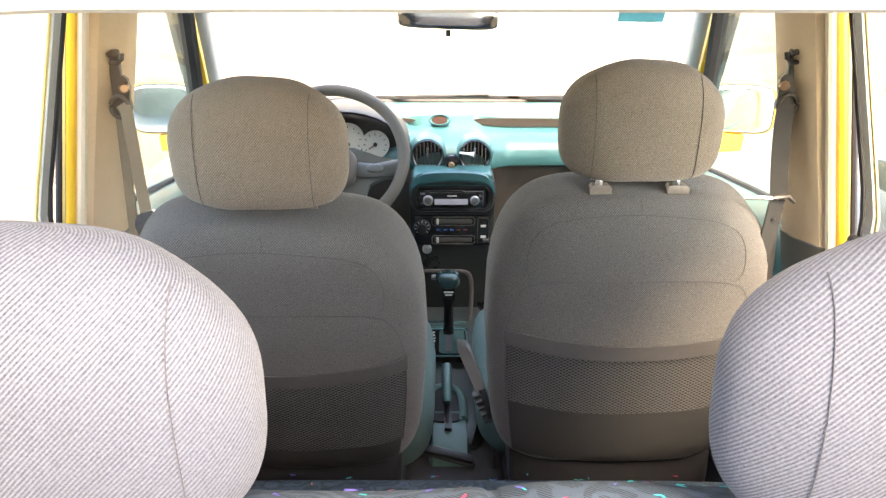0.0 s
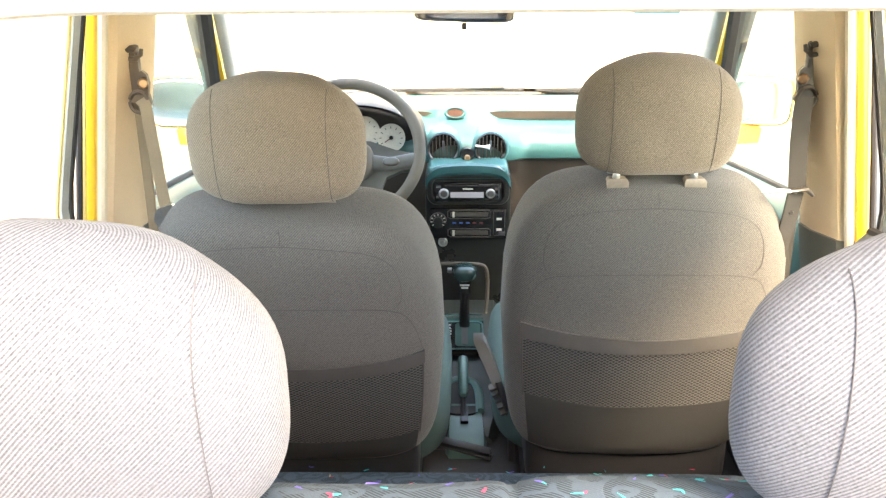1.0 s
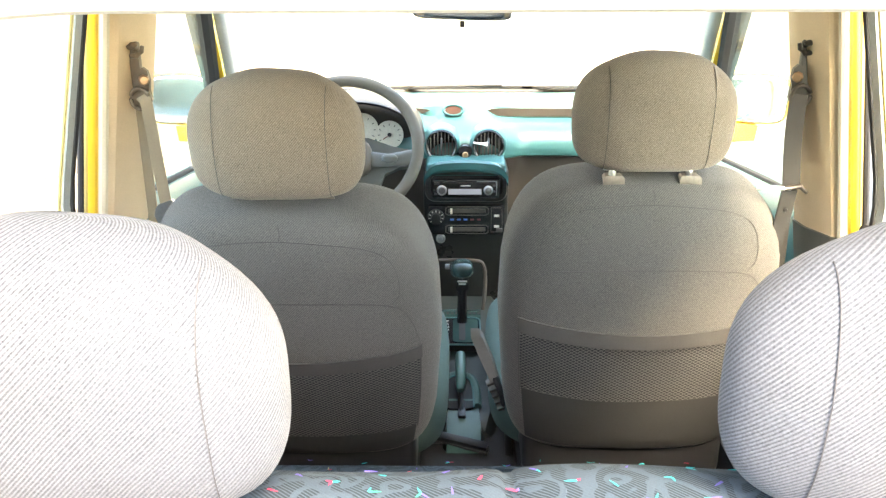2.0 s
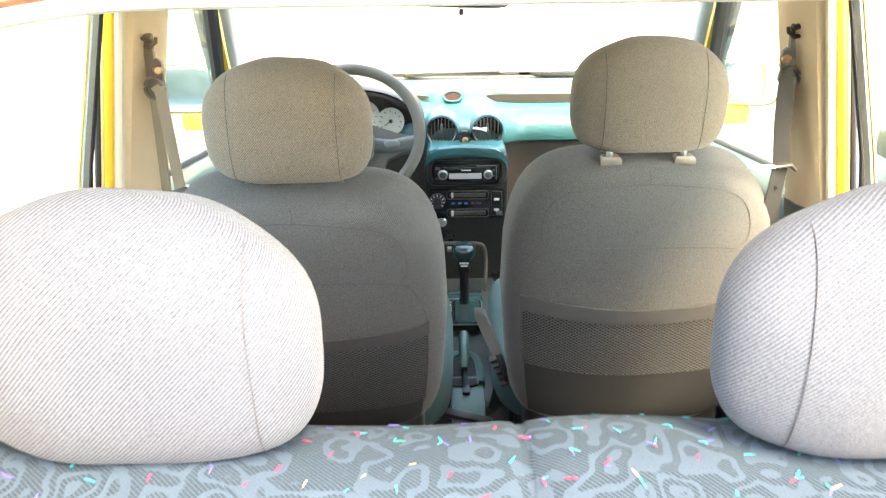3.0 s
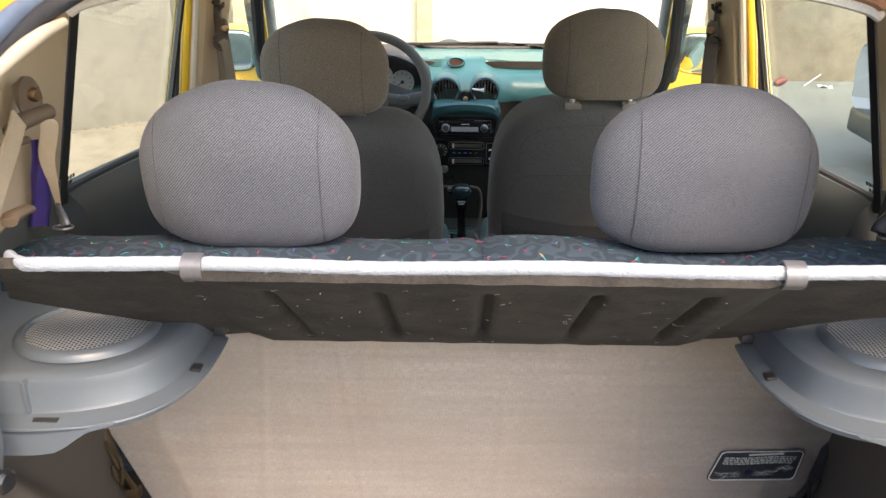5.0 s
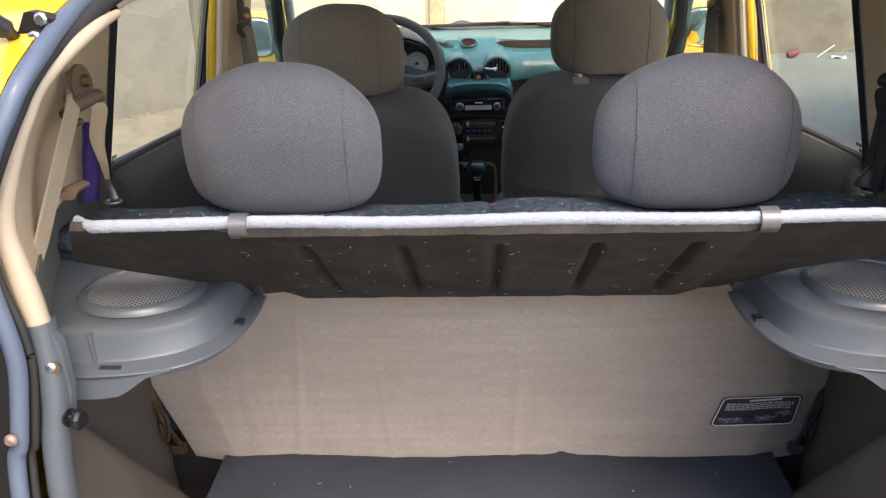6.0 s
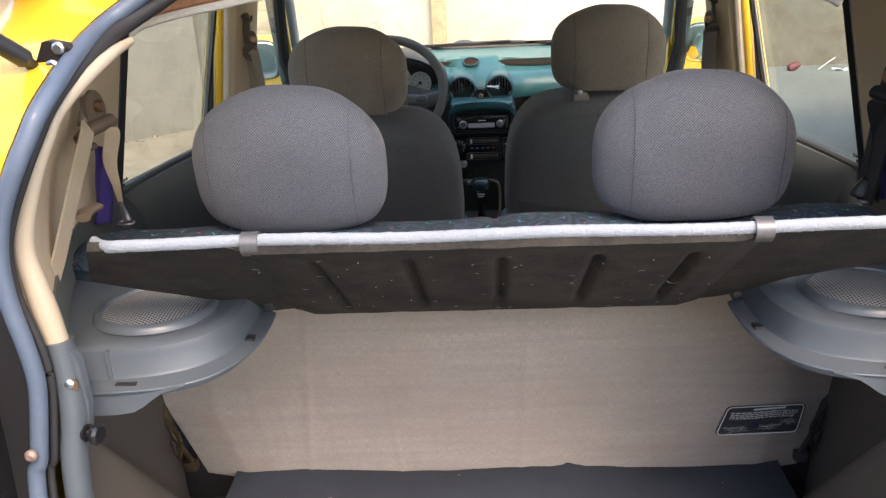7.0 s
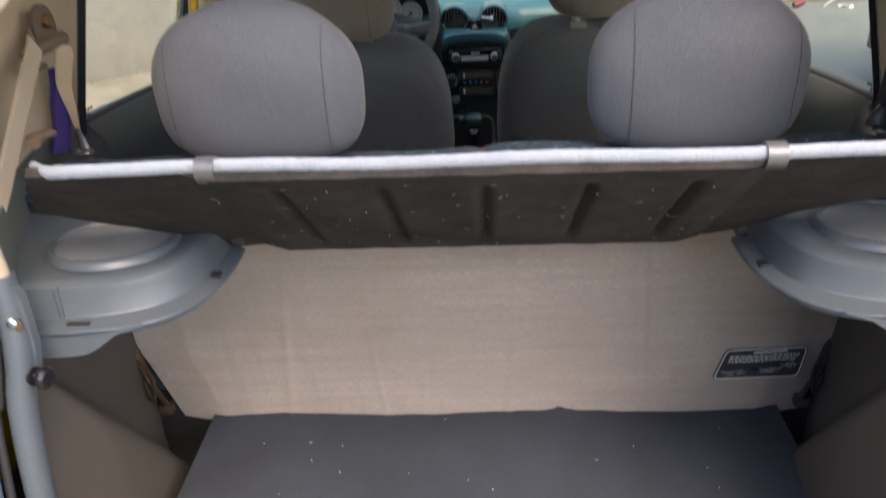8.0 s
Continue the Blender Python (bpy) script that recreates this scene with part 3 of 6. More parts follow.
def pillars(s):
    # middle pillar: beige cover, pale edging, yellow flange and black seal
    def cover(z):
        x = 0.578 - 0.165 * (z - 0.89)
        return [(s * x, 1.47, z), (s * (x - 0.008), 1.45, z), (s * (x - 0.004), 1.41, z), (s * (x + 0.018), 1.355, z), (s * (x + 0.034), 1.347, z), (s * (x + 0.07), 1.36, z), (s * (x + 0.07), 1.47, z)]
    part("pillar_trim", loft(bm_new(), [cover(0.4 + 0.9 * k / 12) for k in range(13)]), PILLAR, car, "beige plastic middle pillar cover")
    part("pillar_lower", loft(bm_new(), [[(x - s * 0.004 if i < 5 else x, y - 0.003, z_) for i, (x, y, z_) in enumerate(cover(z))] for z in (0.36, 0.6, 0.8, 0.858, 0.864)]), LOWER_TRIM, car, "dark grey-green lower pillar cover")
    line = [Vector((s * (0.563 - 0.15 * (z - 0.89) + 0.046), 1.343, z)) for z in (0.5, 0.75, 0.9, 1.05, 1.2, 1.3)]
    part("pillar_edging", tube(bm_new(), line, 0.0075, 8), PALE_TRIM, car, "pale cream pillar edging")
    part("pillar_flange", tube(bm_new(), [q + Vector((s * 0.0165, -0.004, 0)) for q in line], 0.0085, 8, 0.8, (0, 1, 0)), YELLOW, car, "yellow painted door flange")
    # Paler yellow tube draws the bright highlight beside the flange.
    part("flange_edge", tube(bm_new(), [q + Vector((s * 0.028, -0.006, 0)) for q in line], 0.0045, 8, 0.8, (0, 1, 0)), PALE_YELLOW, car, "pale highlight line along the flange")
    part("door_seal", tube(bm_new(), [q + Vector((s * 0.034, -0.008, 0)) for q in line], 0.006, 8), RUBBER, car, "black rubber seal")
    # front pillar
    a0, a1 = Vector((s * 0.655, 2.36, 0.86)), Vector((s * 0.575, 1.9, 1.31))
    front = [a0.lerp(a1, k / 6) for k in range(7)]
    part("front_pillar", tube(bm_new(), [q + Vector((-s * 0.005, 0.045, 0.03)) for q in front], 0.034, 12, 0.7, (1, 0, 0)), PALE_GREY, car, "pale grey front pillar cover")
    part("pillar_flange", tube(bm_new(), [q + Vector((s * 0.004, 0.0, 0.012)) for q in front], 0.0125, 8), YELLOW, car, "yellow painted door flange")
    part("door_seal", tube(bm_new(), [q + Vector((s * 0.02, -0.032, -0.01)) for q in front], 0.036, 10, 0.6, (1, 0, 0)), RUBBER, car, "black rubber seal")


PALE_TRIM = plain("pale cream trim", (0.78, 0.68, 0.52), 0.6, fine=400, bump=0.2, spread=0.05)
TAN = plain("warm beige moulded trim", (0.44, 0.365, 0.27), 0.5, fine=500, bump=0.15, spread=0.05)
RUSTY = plain("dull rusty steel", (0.28, 0.19, 0.165), 0.6, 0.4)
LOWER_TRIM = plain("grey-green trim plastic", (0.13, 0.135, 0.12), 0.5, fine=600, bump=0.2)
S_PATH = [(0.382, 0.33, 1.268), (0.3855, 0.285, 1.262), (0.4013, 0.235, 1.2418), (0.4168, 0.205, 1.2175), (0.4256, 0.192, 1.1947), (0.4388, 0.183, 1.166), (0.459, 0.176, 1.115), (0.4665, 0.175, 1.08), (0.4636, 0.175, 1.046), (0.4597, 0.175, 1.013), (0.456, 0.175, 0.98)]
S_ROUND = [0.0045, 0.0062, 0.0072, 0.0066, 0.0064, 0.0072, 0.0092, 0.0108, 0.0122, 0.0132, 0.0125]


def tail_pillar(s):
    """The rear pillar beside the tailgate opening."""
    c = 0.0 if s < 0 else 0.056
    inner = spline([(s * x + c, y, z) for x, y, z in S_PATH], 8)
    part("tail_trim", tube(bm_new(), inner, [r.x for r in spline([(r, 0, 0) for r in S_ROUND], 8)], 12, 1.0, (1, 0, 0)), TAN, car, "beige tailgate pillar moulding")
    low = spline([(s * x + c, y, z) for x, y, z in ((0.453, 0.175, 0.982), (0.449, 0.168, 0.93), (0.45, 0.16, 0.887), (0.456, 0.145, 0.8), (0.458, 0.11, 0.45))], 6)
    part("tail_trim", tube(bm_new(), low, 0.017, 12, 0.8, (1, 0, 0)), GREY, car, "grey lower pillar moulding")
    whole = spline([(s * x + c, y, z) for x, y, z in ((0.0, 0.38, 1.362), (0.15, 0.38, 1.358), (0.25, 0.378, 1.343), (0.32, 0.372, 1.322), (0.36, 0.36, 1.302), (0.3905, 0.335, 1.283), (0.3995, 0.275, 1.2645), (0.407, 0.22, 1.2452), (0.4162, 0.188, 1.2214), (0.4254, 0.175, 1.1992), (0.4368, 0.162, 1.1723), (0.456, 0.154, 1.131), (0.468, 0.15, 1.0953), (0.47, 0.15, 1.055), (0.467, 0.15, 1.026), (0.4602, 0.15, 0.9931), (0.458, 0.15, 0.955), (0.4615, 0.15, 0.9238), (0.473, 0.145, 0.8546), (0.482, 0.138, 0.8), (0.484, 0.08, 0.42))], 6)
    wide = [0.0085] * 4 + [0.0095, 0.0098, 0.0078, 0.006, 0.0052] + [0.0048] * 12
    part("tail_seal", tube(bm_new(), whole, [r.x for r in spline([(r, 0, 0) for r in wide], 6)], 10), RUBBER, car, "black tailgate seal")
    flange = spline([(s * x + c, y, z) for x, y, z in ((0.0, 0.37, 1.377), (0.15, 0.37, 1.373), (0.25, 0.368, 1.36), (0.33, 0.36, 1.336), (0.38, 0.345, 1.306), (0.405, 0.32, 1.287), (0.4062, 0.25, 1.2695), (0.4078, 0.2, 1.25), (0.4148, 0.165, 1.2275), (0.424, 0.152, 1.206), (0.4375, 0.142, 1.179), (0.458, 0.137, 1.137), (0.4695, 0.135, 1.095), (0.472, 0.135, 1.06), (0.4705, 0.135, 1.0336), (0.4665, 0.135, 1.0), (0.464, 0.135, 0.965), (0.4675, 0.135, 0.9334), (0.4795, 0.13, 0.8657), (0.49, 0.122, 0.8), (0.494, 0.06, 0.42))], 6)
    part("tail_channel", tube(bm_new(), flange, 0.0092, 12, 1.0, (0, 1, 0)), BLUE_GREY, car, "blue-grey tailgate channel")

    def outer(u, v):
        q = Vector(flange[min(len(flange) - 1, int(8 + u * (len(flange) - 9)))])
        w = v ** 0.8
        return (q.x + s * (0.015 + w * max(0.02, 0.70 - 0.25 * max(0, q.z - 0.95) - abs(q.x))), q.y + 0.012 + 0.16 * v ** 2, q.z + 0.005)
    part("rear_quarter", sheet(bm_new(), lambda u, v: outer(u * 0.56, v), 20, 8, (0, 0.012, 0)), YELLOW, car, "yellow rear corner panel")
    jamb = part("gate_jamb", sheet(bm_new(), lambda u, v: outer(0.56 + u * 0.44, v), 16, 8, (0, 0.012, 0)), BLACK, car, "dark tailgate jamb")
    part("jamb_bolt", lathe(bm_new(), [(0.007, 0), (0.007, 0.003), (0.004, 0.006)], (s * 0.4795 + c, 0.1185, 0.877), (0, -1, 0), 10), RUSTY, jamb, "rusty jamb bolt")
    part("tail_lamp", block(bm_new(), min(s * 0.52, s * 0.66), max(s * 0.52, s * 0.66), 0.05, 0.16, 0.72, 1.02, 0.025, 3), GLOSS, car, "dark tail lamp")

    # cover between moulding and rear window
    def cover(u, v):
        z = 0.9 + 0.36 * v
        i = min(range(len(inner)), key=lambda k: abs(inner[k].z - max(z, 0.99)))
        r = Vector((inner[i].x + s * 0.006, inner[i].y + 0.01, z))
        f = Vector((s * (side_x(z) - 0.006), 0.722, z))
        p = r.lerp(f, u)
        return p + Vector((s * 0.03 * math.sin(math.pi * u) ** 1.3, 0, 0))
    part("quarter_lower", sheet(bm_new(), lambda u, v: cover(0.04 + 0.96 * u, (0.3 - 0.06 * u) * v) + Vector((-s * 0.004, -0.002, 0)), 14, 4, (s * 0.003, 0, 0)), LOWER_TRIM, car, "grey lower edge of the quarter cover")
    part("quarter_trim", sheet(bm_new(), cover, 14, 14, (s * 0.02, 0, 0)), PILLAR, car, "beige rear quarter cover")


for s in (-1, 1):
    pillars(s)
    tail_pillar(s)


def roof():
    part("headliner", sheet(bm_new(), lambda u, v: ((u - 0.5) * 1.12, 0.42 + 1.52 * v, roof_z((u - 0.5) * 1.12, 0.42 + 1.52 * v)), 16, 16, (0, 0, 0.012)), HEADLINER, car, "pale cloth headliner")
    part("roof_skin", sheet(bm_new(), lambda u, v: ((u - 0.5) * 1.2, 0.37 + 1.6 * v, roof_z((u - 0.5) * 1.14, 0.4 + 1.52 * v) + 0.045), 16, 16, (0, 0, 0.006)), YELLOW, car, "yellow roof skin")
    edge = [(0.0, 1.3135), (0.13, 1.3135), (0.2, 1.313), (0.25, 1.3085), (0.3, 1.3), (0.36, 1.29), (0.4, 1.28), (0.415, 1.272)]
    edge = [(-x, 0.415, z) for x, z in edge[:0:-1]] + [(x, 0.415, z) for x, z in edge]
    part("headliner_edge", tube(bm_new(), [q + Vector((0, 0, -0.005)) for q in spline(edge, 4)], 0.006, 8), HEADLINER, car, "frayed pale headliner edge")
    part("roof_bow", tube(bm_new(), [q + Vector((0, -0.004, 0.0095)) for q in spline(edge, 4)], 0.0115, 8, 0.9), RUST, car, "bare orange-brown board edge")
    for s in (-1, 1):
        rail = [(s * 0.565, y, roof_z(0.56, y) + 0.026) for y in (0.5, 0.8, 1.1, 1.4, 1.7, 1.92)]
        part("roof_rail", tube(bm_new(), rail, 0.024, 10), HEADLINER, car, "pale roof side rail")


roof()


def bodywork():
    part("floor_pan", block(bm_new(), -0.7, 0.7, 0.62, 2.6, 0.2, 0.24, 0.01), FLOORING, car, "dark carpeted floor")
    for s in (-1, 1):
        part("door_sill", block(bm_new(), min(s * 0.585, s * 0.715), max(s * 0.585, s * 0.715), 0.66, 2.6, 0.2, 0.365, 0.02, 2), BLACK, car, "black door sill")
    part("tunnel", block(bm_new(), -0.11, 0.11, 0.9, 2.35, 0.235, 0.315, 0.03, 3), FLOORING, car, "carpeted centre tunnel")
    part("bulkhead", block(bm_new(), -0.7, 0.7, 2.565, 2.62, 0.22, 0.85, 0.01), BLACK, car, "dark bulkhead")
    part("boot_pan", block(bm_new(), -0.68, 0.68, 0.0, 0.72, 0.3, 0.36, 0.01), BLACK, car, "boot pan")
    part("boot_step", block(bm_new(), -0.66, 0.66, 0.7, 0.735, 0.22, 0.5, 0.005), BLACK, car, "dark boot step")
    part("rear_panel", block(bm_new(), -0.66, 0.66, -0.04, 0.06, 0.3, 0.46, 0.02), YELLOW, car, "yellow rear panel")
    part("rear_bumper", block(bm_new(), -0.7, 0.7, -0.14, 0.0, 0.25, 0.48, 0.04, 3), BLACK, car, "black rear bumper")
    bonnet = lambda u, v: ((u - 0.5) * (1.42 - 0.1 * v), 2.74 + 0.62 * v, 0.855 - 0.09 * v - 0.08 * v ** 4 - 0.25 * abs(u - 0.5) ** 3)
    part("bonnet", sheet(bm_new(), bonnet, 12, 12, (0, 0, -0.02)), YELLOW, car, "yellow bonnet")
    part("front_end", block(bm_new(), -0.64, 0.64, 3.25, 3.38, 0.25, 0.69, 0.05, 3), YELLOW, car, "yellow nose")
    for s in (-1, 1):
        part("wing", sheet(bm_new(), lambda u, v: (s * (0.715 - 0.05 * u * u), 2.32 + 1.02 * u, 0.32 + v * (0.5 - 0.08 * u)), 8, 6, (-s * 0.01, 0, 0)), YELLOW, car, "yellow front wing")
        part("rear_side", sheet(bm_new(), lambda u, v: (s * (0.715 - 0.03 * v), 0.1 + 0.66 * u, 0.32 + v * 0.62), 8, 6, (-s * 0.01, 0, 0)), YELLOW, car, "yellow rear side panel")
        for y in (0.35, 2.8):
            w = part("wheel", lathe(bm_new(), [(0.18, -0.075), (0.25, -0.08), (0.27, -0.05), (0.27, 0.05), (0.25, 0.08), (0.18, 0.075)], (s * 0.64, y, 0.27), (1, 0, 0), 28), RUBBER, car, "black tyre")
            part("rim", lathe(bm_new(), [(0.04, -0.05), (0.17, -0.078), (0.18, 0), (0.17, 0.078), (0.04, 0.05)], (s * 0.64, y, 0.27), (1, 0, 0), 20), STEEL, w, "steel rim")
    # windscreen, cowl and wipers
    screen = lambda u, v: ((u - 0.5) * (1.26 - 0.2 * v), 2.70 - 0.73 * v + 0.05 * math.sin(math.pi * u), 0.868 + 0.46 * v + 0.02 * math.sin(math.pi * v))
    g = part("windscreen", sheet(bm_new(), screen, 14, 8, (0, 0.003, 0.004)), GLASS, car, "clear windscreen")
    g.visible_shadow = False
    part("screen_header", tube(bm_new(), [Vector(screen(k / 10, 1)) + Vector((0, -0.01, 0)) for k in range(11)], 0.025, 8), HEADLINER, car, "pale windscreen header")
    part("cowl", tube(bm_new(), [Vector(screen(k / 12, 0)) + Vector((0, 0.02, -0.005)) for k in range(13)], 0.016, 8), BLACK, car, "black windscreen cowl")
    for x0, x1, h in ((-0.103, -0.02, 0.024), (-0.02, 0.2, 0.015)):
        hump = [[(x0 + (x1 - x0) * k / 10, 2.77 + dy, 0.872 + h * z * math.sin(math.pi * (0.06 + 0.88 * k / 10)) ** 0.5) for dy, z in ((-0.012, 0.0), (-0.008, 0.7), (0.01, 1.0), (0.04, 0.8), (0.05, 0.0))] for k in range(11)]
        part("cowl_cap", loft(bm_new(), hump), GREY_DARK, car, "grey cowl cover below the windscreen")
    for x0, x1 in ((-0.22, 0.12), (0.2, 0.55)):
        arm = part("wiper", tube(bm_new(), spline([(x0, 2.77, 0.868), (x0 + 0.1, 2.735, 0.885), (x1, 2.72, 0.893)], 5), 0.006, 6), BLACK, car, "black wiper arm")
        part("blade", block(bm_new(), x0 - 0.02, x1 + 0.1, 2.722, 2.73, 0.878, 0.89, 0.002), RUBBER, arm)
    part("sticker", plate(bm_new(), [Vector(screen(0.872 + a * 0.1, 0.58 + b * 0.16)) + Vector((0, -0.006, -0.004)) for a, b in ((0, 0), (1, 0), (1, 1), (0, 1))], (0, -0.0006, -0.0004)), STICKER, car, "blue and white windscreen sticker")
    # tailgate raised behind the roof
    gate = lambda u, v: ((u - 0.5) * (0.98 + 0.14 * v), 0.35 - 0.72 * v, 1.4 + 0.62 * v + 0.05 * math.sin(math.pi * v))
    t = part("tailgate", sheet(bm_new(), lambda u, v: gate(u, 0.58 + 0.42 * v), 12, 8, (0, 0.02, 0.03)), YELLOW, car, "yellow tailgate standing open")
    for u in (0.03, 0.97):
        part("gate_frame", tube(bm_new(), [gate(u, k / 8 * 0.6) for k in range(9)], 0.03, 8, 0.6), YELLOW, t)
    part("gate_frame", tube(bm_new(), [gate(k / 8, 0.02) for k in range(9)], 0.022, 8, 0.6), YELLOW, t)
    rw = part("rear_window", sheet(bm_new(), lambda u, v: gate(0.04 + 0.92 * u, 0.03 + 0.56 * v), 8, 8, (0, 0.003, 0.003)), GLASS, t, "clear tailgate glass")
    rw.visible_shadow = False
    for s in (-1, 1):
        face = [(0.4315, 1.2835), (0.426, 1.2845), (0.409, 1.2805), (0.405, 1.276), (0.41, 1.256), (0.42, 1.246), (0.434, 1.2455), (0.445, 1.2525), (0.4465, 1.2605), (0.44, 1.267)]
        b = part("strut_bracket", plate(bm_new(), [(s * x, 0.233, z) for x, z in face], (0, 0.014, 0)), BRACKET, car, "dark brown strut bracket with bolts")
        part("foot", block(bm_new(), -0.012, 0.012, 0.0, 0.05, -0.012, 0.012, 0.004, 2, Matrix.Translation((s * 0.427, 0.245, 1.262))), BRACKET, b)
        for x, z in ((0.424, 1.2603), (0.4145, 1.2775)):
            part("bolt", lathe(bm_new(), [(0.0062, 0), (0.0066, 0.004), (0.0042, 0.0062), (0.0, 0.0062)], (s * x, 0.233, z), (0, -1, 0), 8, False), STEEL, b, "bright bolt head")
        part("gas_strut", tube(bm_new(), [(s * 0.444, 0.232, 1.257), (s * 0.4435, 0.228, 1.262), (s * 0.4437, 0.222, 1.267), (s * 0.4445, 0.219, 1.27), (s * 0.452, 0.21, 1.28), (s * 0.51, 0.13, 1.36), (s * 0.57, 0.05, 1.45)], [0.007, 0.006, 0.006, 0.0095, 0.0095, 0.0095, 0.0095], 12, 1.0, (0, 1, 0)), BLACK, car, "black gas strut")


BRACKET = plain("dark brown coated steel", (0.022, 0.017, 0.014), 0.5, 0.3, fine=200)
STICKER = plain("blue sticker print", (0.12, 0.62, 0.9), 0.4, bump=0, coarse=12, spread=0.2)
bodywork()


def side_mirror(s):
    m = thing("side_mirror", (s * 0.76, 2.3, 0.86), "yellow door mirror with dark-rimmed glass", "mirror", "door mirrors")
    p = cushion_form(0.099, 0.06, 0.077, 0.6, 0.5, 0.7)[0]
    bm = cushion(bm_new(), p, 32, 18)
    bmesh.ops.translate(bm, verts=bm.verts, vec=(s * 0.775, 2.36, 0.924))
    part("housing", bm, YELLOW, m, "yellow housing")
    tilt = pose(s * 0.775, 2.3, 0.924, -1 if s < 0 else 5, 0, 0 if s < 0 else -14)
    for half, deep, high, shift, material, name, label in ((0.092, 0.016, 0.0705, 0.012, YELLOW, "rim", "yellow glass rim"), (0.0885, 0.012, 0.067, 0.005, BLACK, "gasket", "black gasket"), (0.085, 0.006, 0.063, -0.004, MIRROR, "glass", "mirror glass")):
        bm = cushion(bm_new(), cushion_form(half, deep, high, 0.5, 0.4, 0.5)[0], 36, 16)
        bmesh.ops.transform(bm, verts=bm.verts, matrix=tilt @ Matrix.Translation((0, shift, 0)))
        part(name, bm, material, m, label)
    foot = [(0.63, 0.8), (0.79, 0.808), (0.795, 0.85), (0.7, 0.862), (0.668, 0.9), (0.63, 0.96)]
    part("foot", plate(bm_new(), [(s * x, 2.3, z) for x, z in foot], (0, 0.06, 0)), YELLOW, m, "yellow foot")


for s in (-1, 1):
    side_mirror(s)


# ---- seats ----
def headrest_parts(root, at, a, b, c, cloth, seams, e=(0.95, 0.62, 0.85), tilt=0.0, post_gap=0.065, post_len=0.06):
    """A padded headrest with its sewn seams and two steel posts."""
    point, back = cushion_form(a, b, c, *e)
    m = Matrix.Translation(at) @ pose(0, 0, 0, tilt)

    def dent(p):
        g = sum(math.exp(-((p.x - k * a) / 0.011) ** 2) for k in seams)
        q = Vector((p.x, p.y * (1 - 0.006 * g), p.z * (1 - 0.003 * g)))
        return q + Vector((0, 0.004, 0.003)) * noise.noise(p * 14)
    bm = cushion(bm_new(), point, 112, 56, dent)
    bmesh.ops.transform(bm, verts=bm.verts, matrix=m)
    pad = part("headrest", bm, cloth, root, "", False, 60)
    for k in seams:
        line = []
        for j in range(-30, 31):
            z = c * 0.985 * math.sin(math.pi / 2 * j / 30)
            y = back(k * a, z)
            if y < -0.004:
                line.append(m @ (dent(Vector((k * a, y, z))) + Vector((0, -0.0009, 0))))
        part("seam", tube(bm_new(), line, 0.00045, 6), SEAM if cloth is TWILL_FRONT else SEAM_DARK, pad, "dark sewn seam", False)
    for k in (-1, 1):
        x = k * post_gap
        part("post", tube(bm_new(), [m @ Vector((x, 0.01, -c * 0.8)), m @ Vector((x, 0.01, -c - post_len))], 0.006, 10), STEEL, root, "chrome headrest post", False)
    return pad, m


